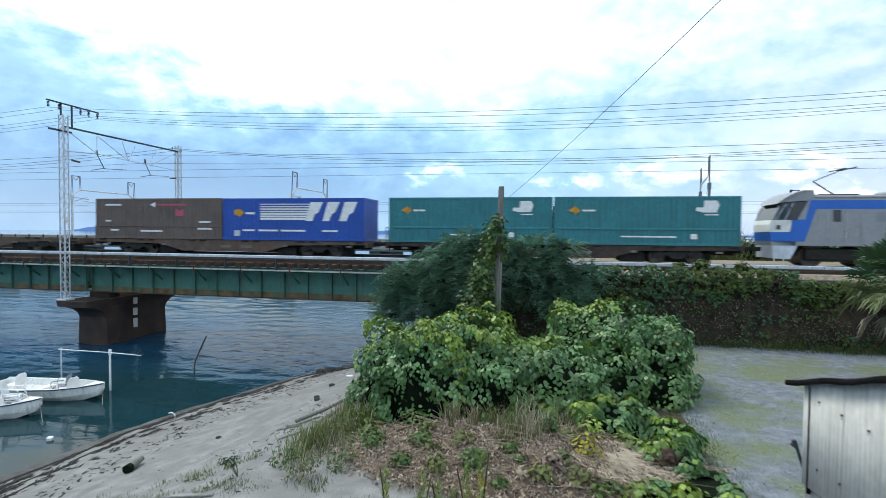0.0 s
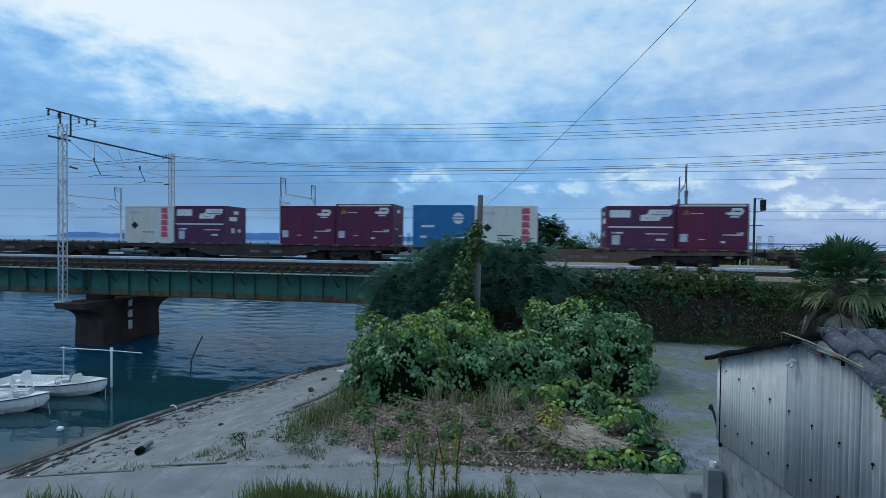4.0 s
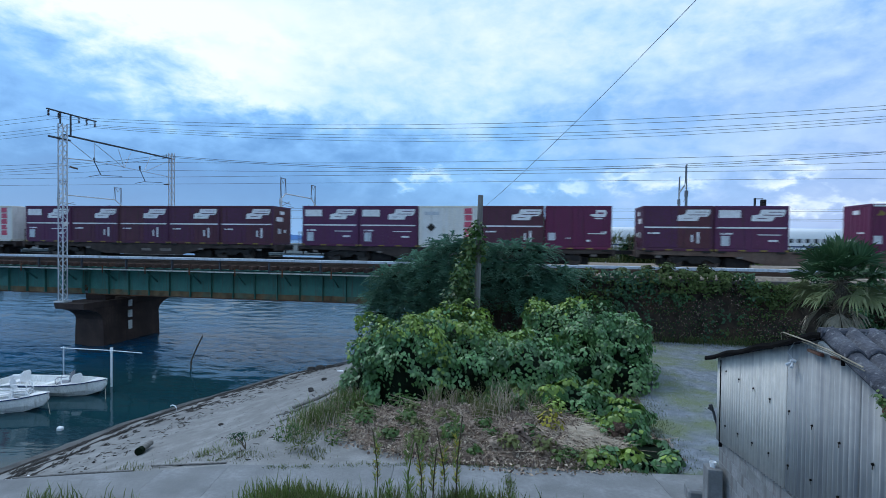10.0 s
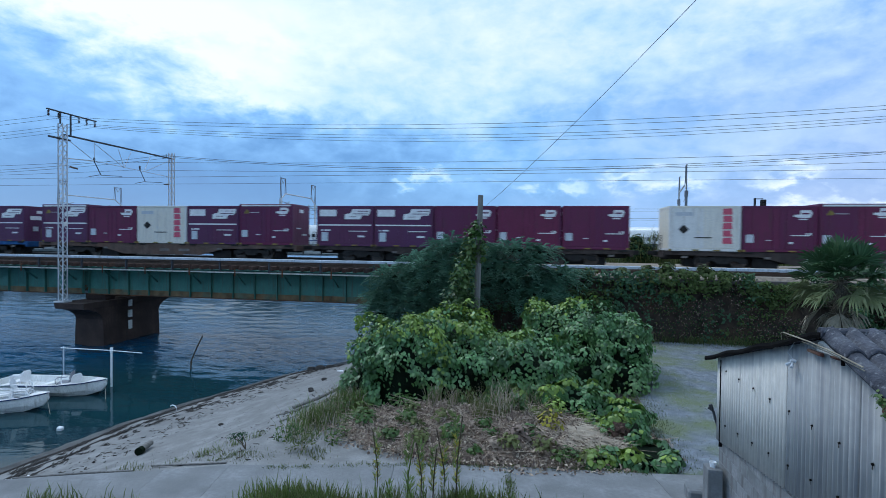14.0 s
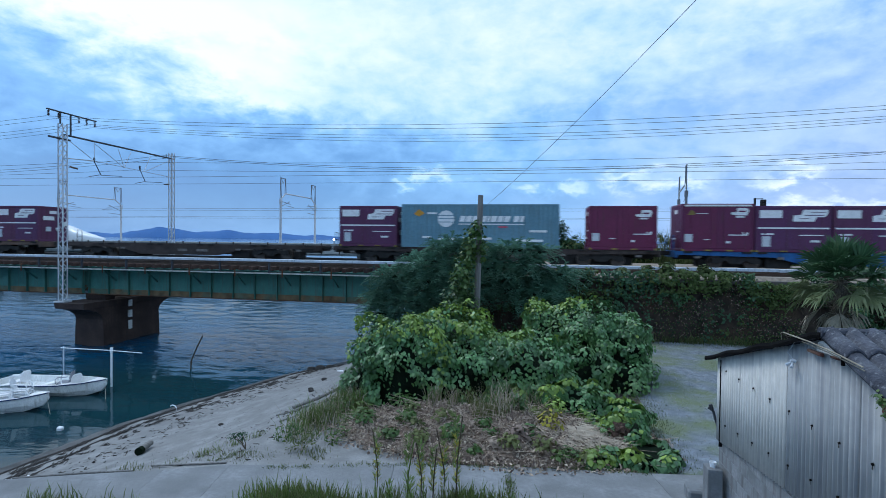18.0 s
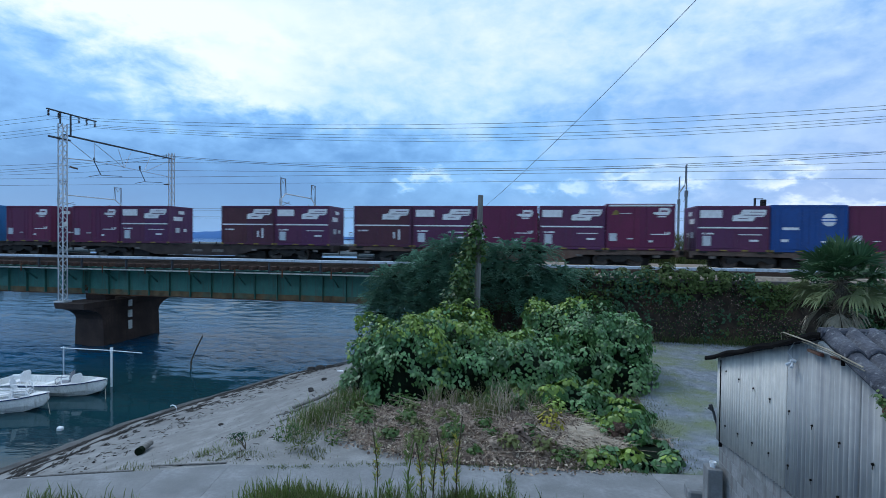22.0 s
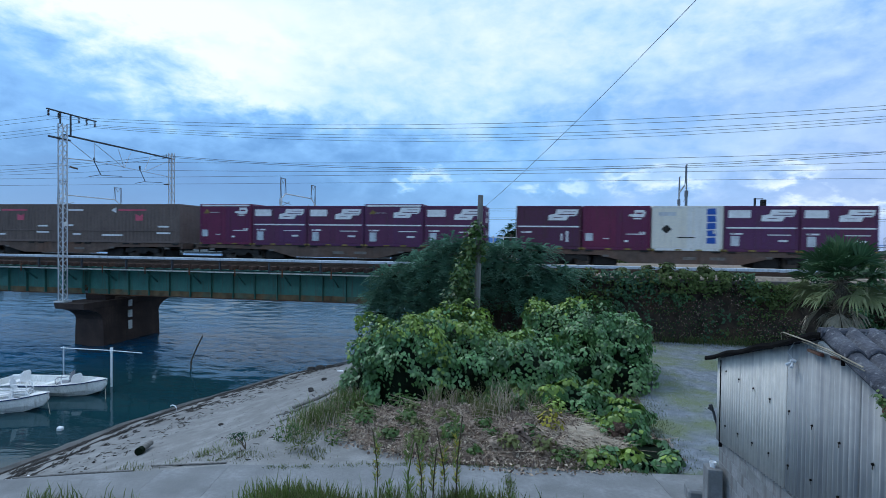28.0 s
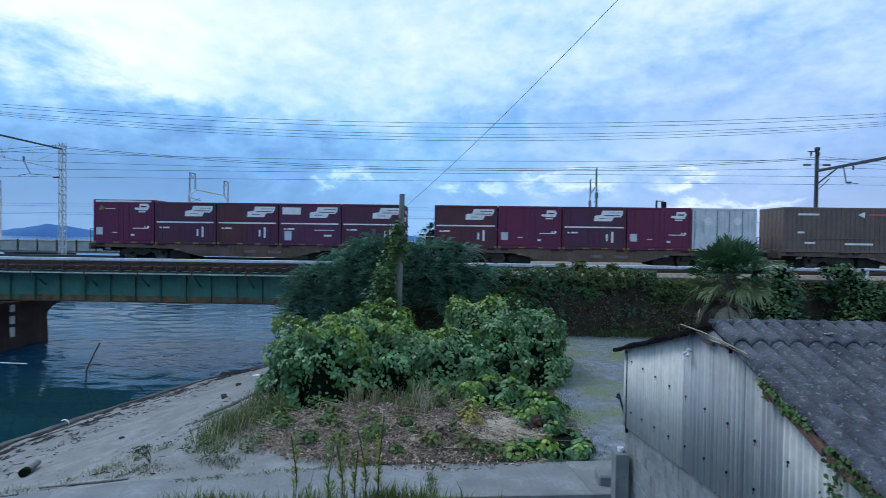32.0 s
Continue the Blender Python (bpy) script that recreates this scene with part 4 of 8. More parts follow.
def build_container(kind, name, label, length, height, paint):
    c = thing(name, label, "container", group="freight containers")
    y = -HALF
    long_box = length > 6
    part("body", shell(bmesh.new(), length, height, 0.035 if long_box else 0.03, 0.034 if kind in ("teal", "taupe", "eco", "pale", "striped") else 0.0, 0.27), paint, c)
    L = length / 2
    frame_parts(c, length, height, paint)
    if not long_box:
        # two doors on the side with lock rods and hinges
        for x0, x1 in ((-L + 0.16, -0.02), (0.02, L - 0.16)):
            d = part("door", blk(x0, x1, y + 0.012, y + 0.034, 0.16, height - 0.14, 0.008), paint, c)
            for k in (0.18, 0.82):
                xr = x0 + (x1 - x0) * k
                bm = bmesh.new()
                tube(bm, (xr, y + 0.006, 0.2), (xr, y + 0.006, height - 0.2), 0.016, n=6)
                box(bm, xr - 0.05, xr + 0.05, y - 0.012, y + 0.012, 0.95, 1.15, 0.005)
                part("lock_rod", bm, paint, d)
    for sx in (-1, 1):
        part("corner_fitting", blk(sx * L - (0.16 if sx > 0 else -0.002), sx * L + (0.16 if sx < 0 else -0.002), y - 0.006, y + 0.1, 0.0, 0.11, 0.008), "mark_yellow" if not long_box else paint, c)
    for sx in (-0.62, 0.45):
        if not long_box:
            part("fork_pocket", blk(sx, sx + 0.36, y - 0.004, y + 0.05, 0.015, 0.09), "mark_yellow", c, "worn yellow fork pocket rim")

    def mark(nm, bm, mt, lab=""):
        part(nm, bm, mt, c, lab)

    if not long_box and kind not in ("silver", "pink", "blue_band"):
        # the ends: pressed panels, an emblem, a panel and rows of small print
        for sx in (-1, 1):
            xe = sx * (L - 0.012)

            def end_mark(nm, y0, y1, z0, z1, mt):
                part(nm, blk(min(xe, xe + sx * 0.012), max(xe, xe + sx * 0.012), y0, y1, z0, z1), mt, c)

            end_mark("end_emblem", 0.30 - 0.55, 0.30, height - 0.52, height - 0.30, "mark_white")
            if kind in ("win", "nowin", "strip"):
                end_mark("end_panel", -0.75, 0.10, height - 0.98, height - 0.70, "mark_white")
                end_mark("end_text", -0.55, -0.15, 0.72, 1.05, "paint_silver")
                end_mark("end_text", 0.25, 0.55, 0.78, 1.0, "mark_white")
            else:
                end_mark("end_text", -0.70, -0.10, 1.05, 1.12, "mark_white")
                end_mark("end_text", 0.15, 0.75, 0.62, 0.72, "mark_white")
    if kind in ("plain", "tall"):
        mark("emblem", shape_mark(round_logo(0.66, height - 0.64, 0.92, 0.40), y), "mark_white", "white painted emblem")
        mark("emblem_gap", shape_mark([(1.05, height - 0.46), (1.40, height - 0.46), (1.44, height - 0.38), (1.07, height - 0.38)], y - 0.004), paint)
        mark("small_text_bar", strip(0.92, 1.34, height - 0.76, height - 0.69, y), "mark_white")
        mark("data_plate", strip(-1.68, -1.28, 0.50, 0.94, y), "paint_silver", "pale data plate")
        mark("text_bar", strip(0.55, 1.52, 0.88, 0.93, y), "mark_white")
        mark("text_bar", strip(1.28, 1.56, 0.94, 1.05, y), "mark_white")
        mark("text_bar", strip(0.45, 0.66, 0.45, 0.56, y), "mark_white")
        mark("text_bar", strip(-0.7, -0.4, 0.62, 0.66, y), "mark_white")
    if kind in ("tall", "strip"):
        mark("top_band", strip(-1.7, 1.7, height - 0.15, height - 0.055, y), "mark_white", "white band along the top edge")
        mark("arrow_mark", shape_mark([(-1.55, height - 0.62), (-1.2, height - 0.62), (-1.15, height - 0.5), (-1.35, height - 0.34)], y), "mark_yellow", "yellow arrow mark")
        mark("text_bar", strip(-1.1, -0.5, height - 0.56, height - 0.53, y), "mark_white")
    if kind in ("win", "nowin", "strip"):
        x, z, w, h = -0.02, height - 0.84, 1.66, 0.63
        mark("emblem", shape_mark(slanted_logo(x, z, w, h), y), "mark_white", "large slanted white emblem")
        for g0, g1, gz, gh in ((0.34, 0.90, 0.50, 0.07), (0.52, 0.94, 0.76, 0.05), (0.18, 0.46, 0.22, 0.05)):
            mark("emblem_gap", shape_mark([(x + w * g0, z + h * gz), (x + w * g1, z + h * gz), (x + w * g1 + 0.02, z + h * (gz + gh)), (x + w * g0 + 0.02, z + h * (gz + gh))], y - 0.004), paint)
        mark("stripe", strip(-1.74, 1.72, 1.26, 1.34, y), "mark_white", "white stripe along the side")
        if kind != "nowin":
            if kind == "win":
                mark("white_panel", strip(-1.66, -0.55, height - 0.66, height - 0.24, y), "mark_white", "white panel")
            mark("data_plate", strip(-1.52, -1.1, 0.3, 0.85, y), "paint_silver", "pale data plate")
        else:
            mark("text_bar", strip(1.0, 1.12, 0.42, 1.05, y), "mark_white")
            mark("text_bar", strip(0.7, 0.8, 0.5, 0.9, y), "mark_white")
        mark("text_bar", strip(-1.55, -0.95, 0.93, 1.02, y), "mark_white")
        if kind != "nowin":
            mark("text_bar", strip(0.3, 1.45, 0.9, 0.95, y), "mark_white")
            mark("text_bar", strip(0.85, 1.3, 0.55, 0.66, y), "mark_white")
    if kind in ("pink", "blue_band"):
        band = "paint_pink" if kind == "pink" else "paint_blue"
        x0 = 0.92 if kind == "pink" else 1.0
        for k in range(5):
            mark("band_block", shape_mark([(x0 + 0.04 * (k % 2), 0.42 + k * 0.4), (x0 + 0.5, 0.42 + k * 0.4), (x0 + 0.46, 0.76 + k * 0.4), (x0 + 0.02, 0.74 + k * 0.4)], y), band)
        mark("diamond", shape_mark([(-1.35, 1.2), (-1.08, 0.95), (-0.8, 1.2), (-1.08, 1.46)], y), "bogie_black", "black diamond plate")
        mark("text_bar", strip(-1.5, -0.6, 1.95, 2.15, y), "paint_silver")
        mark("text_bar", strip(-0.5, 0.4, 0.72, 0.77, y), "bogie_black")
    if kind in ("blue_small", "sky_small"):
        bm = bmesh.new()
        tube(bm, (0.95, y - 0.006, 1.75), (0.95, y + 0.004, 1.75), 0.34, n=24)
        mark("emblem", bm, "mark_white", "round white emblem")
        for dz in (-0.12, 0.05):
            mark("emblem_bar", blk(0.6, 1.3, y - 0.012, y - 0.002, 1.75 + dz, 1.81 + dz), "paint_blue")
        mark("text_bar", strip(-1.3, -0.5, 1.2, 1.34, y), "mark_white")
        mark("text_bar", strip(-1.35, -1.0, 0.55, 0.7, y), "mark_white")
        mark("text_bar", strip(0.6, 1.4, 0.55, 0.62, y), "mark_white")
    if kind == "silver":
        for xx in (-0.95, 0.75):
            bm = bmesh.new()
            tube(bm, (xx, y - 0.004, 1.75), (xx, y + 0.004, 1.75), 0.22, n=20)
            mark("round_mark", bm, "paint_white")
        for xx in (-1.75, -0.45, 0.25, 1.0):
            mark("dark_seam", strip(xx, xx + 0.06, 0.16, height - 0.14, y), "plastic_grey")
    if kind == "teal":
        mark("side_band", blk(-L + 0.2, L - 0.2, y - 0.03, y + 0.02, 0.82, 0.92, 0.01), "paint_teal_light", "lighter rib along the side")
        mark("emblem", shape_mark(round_logo(L - 2.2, 1.75, 1.15, 0.62), y - 0.012), "mark_white", "white painted emblem")
        mark("small_text_bar", strip(L - 1.75, L - 1.1, 1.6, 1.66, y - 0.012), "mark_white")
        mark("arrow_mark", shape_mark([(-L + 0.75, 1.85), (-L + 1.1, 1.72), (-L + 1.1, 1.6), (-L + 1.4, 1.85), (-L + 1.1, 2.1), (-L + 1.0, 2.0)], y - 0.012), "paint_orange", "orange arrow mark")
        mark("text_bar", strip(-L + 1.5, -L + 2.2, 1.8, 1.9, y - 0.012), "mark_white")
        mark("text_bar", strip(-1.2, 1.6, 0.42, 0.5, y - 0.012), "mark_white")
        mark("round_mark", strip(2.3, 2.6, 0.35, 0.62, y - 0.012), "mark_white")
    if kind == "striped":
        x0 = 0.9
        for k, w in ((0.0, 0.85), (1.12, 0.80), (2.2, 0.85)):
            pts = [(x0 + k, 1.2), (x0 + k + w * 0.55, 1.2), (x0 + k + w * 0.75, 1.62), (x0 + k + w, 1.7), (x0 + k + w + 0.32, 2.35), (x0 + k + 0.36, 2.35)]
            mark("emblem_stroke", shape_mark(pts, y - 0.012), "mark_white", "bold white stroke")
        for k in range(7):
            mark("speed_line", strip(-2.1, x0 + 0.05 * k + 0.02, 1.26 + k * 0.155, 1.30 + k * 0.155 + 0.085 * (1 - k / 8), y - 0.012), "mark_white")
        mark("arrow_mark", shape_mark([(-3.9, 1.6), (-3.5, 1.45), (-3.2, 1.7), (-3.5, 1.95), (-3.9, 1.85)], y - 0.012), "paint_orange", "orange arrow mark")
        mark("text_bar", strip(-3.1, -2.5, 1.6, 1.72, y - 0.012), "mark_white")
        for a, b in ((-3.3, -2.5), (-2.2, -0.9), (-0.7, 0.9), (2.0, 3.0)):
            mark("text_bar", strip(a, b, 0.55, 0.66, y - 0.012), "mark_white")
        mark("plate", strip(-3.9, -3.5, 0.25, 0.6, y - 0.012), "paint_silver")
    if kind == "taupe":
        mark("side_band", blk(-L + 0.2, L - 0.2, y - 0.03, y + 0.02, 0.78, 0.84, 0.01), "paint_taupe")
        mark("arrow_mark", shape_mark([(-0.5, 2.2), (-0.1, 2.02), (-0.1, 2.38)], y - 0.012), "mark_white", "white arrow mark")
        mark("red_mark", shape_mark([(1.4, 1.5), (1.95, 1.5), (1.95, 1.95), (1.68, 1.8), (1.4, 1.95)], y - 0.012), "paint_pink", "faded red emblem")
        for a, b, z in ((-3.9, -2.7, 2.15), (-3.9, -3.5, 1.1), (-3.5, -2.9, 0.5), (-1.2, 0.4, 0.45), (3.1, 3.9, 1.05), (3.0, 4.0, 0.62), (0.1, 2.2, 2.15)):
            mark("text_bar", strip(a, b, z, z + 0.11, y - 0.012), "mark_white" if z != 2.15 or a < 0 else "paint_pink")
    if kind in ("eco", "pale"):
        white = "mark_white"
        bm = bmesh.new()
        tube(bm, (-1.95, y - 0.022, 1.72), (-1.95, y - 0.010, 1.72), 0.5, n=28)
        mark("round_emblem", bm, white, "round white emblem")
        for dz in (-0.22, -0.02, 0.18):
            mark("emblem_bar", blk(-2.42, -1.48, y - 0.028, y - 0.018, 1.72 + dz, 1.77 + dz), "paint_sky" if kind == "eco" else "paint_pale_blue")
        x = -1.15
        for w in (0.3, 0.32, 0.34, 0.0, 0.26, 0.12, 0.34, 0.3, 0.34, 0.0, 0.3, 0.2):
            if w:
                mark("letter_block", shape_mark([(x, 1.55), (x + w, 1.55), (x + w + 0.1, 1.9), (x + 0.1, 1.9)], y - 0.012), white)
            x += w + 0.07 if w else 0.16
        mark("underline", strip(-1.2, x, 1.38, 1.44, y - 0.012), white)
        mark("arrow_mark", shape_mark([(-L + 0.75, 2.0), (-L + 1.1, 1.85), (-L + 1.45, 2.05), (-L + 1.1, 2.3)], y - 0.012), "paint_orange", "orange arrow mark")
        mark("text_bar", strip(-L + 1.6, -L + 2.2, 2.0, 2.1, y - 0.012), white)
        for a, b, z in ((-3.4, -2.9, 0.55), (-2.4, -2.0, 0.45), (-1.7, -1.4, 0.45), (-0.9, 0.8, 0.5), (2.2, 3.8, 0.4), (3.0, 4.0, 0.95)):
            mark("text_bar", strip(a, b, z, z + 0.13, y - 0.012), white)
        mark("red_bar", strip(1.2, 1.7, 1.2, 1.3, y - 0.012), "paint_pink")
    return c


# kind: (name, label, length, height, paint)
KINDS = {
    "plain": ("small_container", "dark maroon steel freight container with a white emblem", 3.70, 2.5, "wine"),
    "tall": ("small_container", "wine-red steel freight container with a white top band", 3.70, 2.62, "wine"),
    "win": ("small_container", "purple-brown steel freight container with white stripe and panel", 3.70, 2.5, "maroon"),
    "nowin": ("small_container", "reddish brown steel freight container with a white stripe", 3.70, 2.5, "red_brown"),
    "strip": ("small_container", "maroon freight container with white stripe and top band", 3.70, 2.6, "maroon"),
    "pink": ("small_container", "cream-white freight container with a pink band", 3.70, 2.5, "paint_cream"),
    "blue_band": ("small_container", "cream-white freight container with a blue band", 3.70, 2.5, "paint_cream"),
    "blue_small": ("small_container", "blue steel freight container with a round white emblem", 3.70, 2.55, "paint_navy"),
    "sky_small": ("small_container", "light blue steel freight container with a round white emblem", 3.70, 2.55, "paint_sky"),
    "silver": ("small_container", "silver-grey freight container with tall doors", 3.70, 2.5, "paint_silver"),
    "teal": ("long_container", "long teal ribbed steel freight container", 9.41, 2.6, "paint_teal"),
    "striped": ("long_container", "long blue freight container with bold white strokes", 9.41, 2.6, "paint_blue"),
    "taupe": ("long_container", "long grey-brown ribbed steel freight container", 9.41, 2.62, "paint_taupe"),
    "eco": ("long_container", "long bright blue freight container with white lettering blocks", 9.41, 2.6, "paint_sky"),
    "pale": ("long_container", "long faded pale blue freight container", 9.41, 2.6, "paint_pale_blue"),
}


def build_wagon(paint):
    w = thing("flat_wagon", {"frame_brown": "dusty brown container flat wagon on two bogies", "frame_grey": "dark grey container flat wagon on two bogies", "frame_blue": "blue container flat wagon on two bogies"}[paint],
              "wagon", group="flat wagons of the freight train")
    # front end at x = 0, the wagon lies behind it (towards -x); 18.9 m long
    L = 18.95
    for sy in (-1, 1):
        bm = bmesh.new()
        pts = [(0.1, 0.78), (0.1, 0.98), (-L - 0.1, 0.98), (-L - 0.1, 0.78), (-L + 4.9, 0.70), (-L + 6.6, 0.27), (-6.6, 0.27), (-4.9, 0.70)]
        prism(bm, pts, sy * 1.12 - 0.04, sy * 1.12 + 0.04)
        bmesh.ops.recalc_face_normals(bm, faces=bm.faces)
        part("side_sill", bm, paint, w)
    bm = blk(-L, 0, -0.22, 0.22, 0.5, 0.95, 0.02)
    part("centre_sill", bm, "bogie_black", w)
    cb = None
    for i in range(12):
        x = -0.4 - i * (L - 0.8) / 11
        if cb is None:
            cb = part("cross_bearer", blk(-0.09, 0.09, -1.08, 1.08, 0.80, 0.975, 0.01), paint, w)
        else:
            o = new("cross_bearer", cb.data)
            o.parent, o.location = w, (x, 0, 0)
    cb.location = (-0.4, 0, 0)
    for x in (0.1, -L - 0.1):
        part("end_beam", blk(x - 0.08, x + 0.08, -1.2, 1.2, 0.62, 0.99, 0.015), paint, w)
    for i in range(5):
        for k in (0.35, 3.35):
            x = -i * 3.77 - k
            part("container_seat", blk(x - 0.22, x + 0.22, -1.24, -1.0, 0.90, 0.997, 0.01), "bogie_black", w)
    for xb in (-3.0, -L + 3.0):
        b = part("bogie", blk(xb - 0.3, xb + 0.3, -1.0, 1.0, 0.42, 0.72, 0.04), "bogie_black", w)
        for sy in (-1, 1):
            bm = bmesh.new()
            prism(bm, [(xb - 1.25, 0.35), (xb - 1.2, 0.62), (xb - 0.6, 0.66), (xb - 0.3, 0.78), (xb + 0.3, 0.78), (xb + 0.6, 0.66), (xb + 1.2, 0.62), (xb + 1.25, 0.35), (xb + 0.95, 0.32), (xb + 0.5, 0.5), (xb + 0.25, 0.3), (xb - 0.25, 0.3), (xb - 0.5, 0.5), (xb - 0.95, 0.32)], sy * 0.98 - 0.07, sy * 0.98 + 0.07)
            bmesh.ops.recalc_face_normals(bm, faces=bm.faces)
            part("side_frame", bm, "bogie_black", b)
        for xa in (xb - 0.95, xb + 0.95):
            bm = bmesh.new()
            tube(bm, (xa, -0.8, 0.405), (xa, 0.8, 0.405), 0.07, n=8)
            for sy in (-1, 1):
                tube(bm, (xa, sy * 0.53, 0.405), (xa, sy * 0.65, 0.405), 0.405, 0.40, n=20)
                tube(bm, (xa, sy * 0.50, 0.405), (xa, sy * 0.53, 0.405), 0.43, n=20)
            part("wheelset", bm, "wheel_steel", b)
    for x, s in ((0.18, 1), (-L - 0.18, -1)):
        bm = bmesh.new()
        box(bm, min(x, x + s * 0.55), max(x, x + s * 0.55), -0.12, 0.12, 0.72, 0.96, 0.03)
        part("coupler", bm, "bogie_black", w)
    for sy in (-1, 1):
        bm = bmesh.new()
        for yy in (sy * 1.0, sy * 0.6):
            tube(bm, (-L - 0.2, yy, 0.9), (-L - 0.2, yy, 1.85), 0.02, n=6)
        tube(bm, (-L - 0.2, sy * 0.6, 1.85), (-L - 0.2, sy * 1.0, 1.85), 0.02, n=6)
        tube(bm, (-L - 0.2, sy * 0.6, 1.4), (-L - 0.2, sy * 1.0, 1.4), 0.02, n=6)
        part("end_handrail", bm, paint, w)
    for a, b in ((-8.2, -7.4), (-9.6, -8.9)):
        part("number_bar", blk(a, b, -1.172, -1.162, 0.50, 0.66), "plate_dull", w)
    part("brake_tank", blk(-11.8, -10.6, -0.9, -0.5, 0.30, 0.7, 0.1), "bogie_black", w)
    for a, b in ((-5.9, -4.6), (-L + 4.6, -L + 5.9)):
        part("brake_gear", blk(a, b, -0.85, 0.85, 0.10, 0.66, 0.05), "bogie_black", w)
    for xb in (-3.0, -L + 3.0):
        part("brake_beam", blk(xb - 1.8, xb + 1.8, -0.45, 0.45, 0.10, 0.6, 0.05), "bogie_black", w)
    for xb in (-1.0, -L + 1.0, -5.2, -L + 5.2):
        part("label_plate", blk(xb - 0.16, xb + 0.16, -1.19, -1.17, 0.6, 0.72), "plate_dull", w)
    return w


BASE = -11.2 + 20.4          # place of the first wagon's front at the clip's start
# front offset of each wagon (m) and what it carries, front to rear
LOADS = [
    (0.0, "grey", ["teal", "teal"]), (0.0, "brown", ["striped", "taupe"]), (0.0, "brown", []),
    (0.0, "brown", ["tall", "win", None, "pink", "sky_small"]), (-0.4, "grey", ["tall", "plain", None, "win", "pink"]),
    (-0.4, "grey", []), (-0.4, "grey", []),
    (-0.45, "brown", ["win", "tall", None, "win", "nowin"]), (-0.4, "grey", ["plain", "nowin", "pink", "win", "win"]),
    (0.0, "grey", ["nowin", "nowin", "nowin", "nowin", "win"]), (-0.48, "grey", ["pink", "plain", "tall", "plain", "pink"]),
    (0.0, "grey", ["plain", "plain", "plain", "win", "win"]), (0.0, "brown", ["tall", "win", "pink", "plain", "strip"]),
    (-0.1, "blue", ["win", "win", "win", "win", "tall"]), (-0.45, "grey", ["plain", "pale", "win"]),
    (-0.3, "grey", []), (-0.15, "brown", ["win", "plain", "plain", "blue_small", "win"]),
    (-0.68, "brown", ["tall", "win", "plain", "win", "nowin"]), (-0.72, "grey", ["win", "nowin", None, "win", "plain"]),
    (-0.55, "grey", ["plain", "eco", "tall"]), (-0.3, "brown", ["win", "tall", "plain", "tall", "plain"]),
    (0.0, "brown", ["win", "win", "blue_band", "plain", "nowin"]), (0.2, "brown", ["win", "strip", "win", "win", "tall"]),
    (0.1, "brown", ["taupe", "taupe"]), (0.1, "brown", ["silver", "plain", "nowin", "plain", "nowin"]),
    (0.3, "brown", ["nowin", "win", "nowin", "nowin", "tall"]),
]


def travelled(t):
    return 15.88 * t - 0.0100 * t * t


MOVING = []                 # (thing, x at the start, y, z)


def build_train():
    wagons = {k: build_wagon("frame_" + k) for k in ("grey", "brown", "blue")}
    first = {k: build_container(k, *v) for k, v in KINDS.items()}
    used = set()

    def take(store, key, m):
        if key in used:
            return copy_thing(store[key], m)
        used.add(key)
        store[key].matrix_basis = m
        return store[key]

    for k, (off, paint, loads) in enumerate(LOADS):
        x0 = BASE - 20.4 * k - off
        MOVING.append((take(wagons, paint, pose(x0, Y_FAR, RAIL)), x0, Y_FAR, RAIL))
        if len(loads) == 2:
            centres = [(loads[0], 4.71), (loads[1], 14.20)]
        elif len(loads) == 3:
            centres = [(loads[0], 1.885), (loads[1], 10.1), (loads[2], 16.95)]
        else:
            centres = [(c, 1.885 + 3.77 * i) for i, c in enumerate(loads)]
        for c, d in centres:
            if c:
                x = x0 - d
                MOVING.append((take(first, c, pose(x, Y_FAR, RAIL + 1.0)), x, Y_FAR, RAIL + 1.0))

build_train()
OTHER_MOVING = []


# ---- leaves ----
RNG = np.random.default_rng(7)


def leaf_arrays(p, n, size, aspect=0.8, droop=0.35, spin=None):
    """Folded pointed leaves at points p whose upper sides face n: eight corners and three faces' worth of shape in two quads."""
    k = len(p)
    n = n / np.linalg.norm(n, axis=1, keepdims=True)
    r = RNG.normal(size=(k, 3)) if spin is None else spin + RNG.normal(size=(k, 3)) * 0.35
    d = r - (r * n).sum(1, keepdims=True) * n
    d /= np.linalg.norm(d, axis=1, keepdims=True) + 1e-9
    s = np.cross(n, d)
    L = size * RNG.uniform(0.65, 1.25, (k, 1))
    W = L * aspect * 0.5
    base = p
    tip = p + d * L - n * L * droop * 0.6
    l1, l2 = p + d * L * 0.22 + s * W * 0.85 - n * L * 0.02, p + d * L * 0.52 + s * W * 0.86 - n * L * droop * 0.35
    r1, r2 = p + d * L * 0.22 - s * W * 0.85 - n * L * 0.02, p + d * L * 0.52 - s * W * 0.86 - n * L * droop * 0.35
    mid = n * L * 0.06
    v = np.stack([base + mid, l1, l2, tip, r2, r1], 1).reshape(-1, 3)
    b = (np.arange(k) * 6)[:, None]
    f = np.concatenate([b + np.array([[0, 3, 2, 1]]), b + np.array([[0, 5, 4, 3]])], 1).reshape(-1, 4)
    return v, f


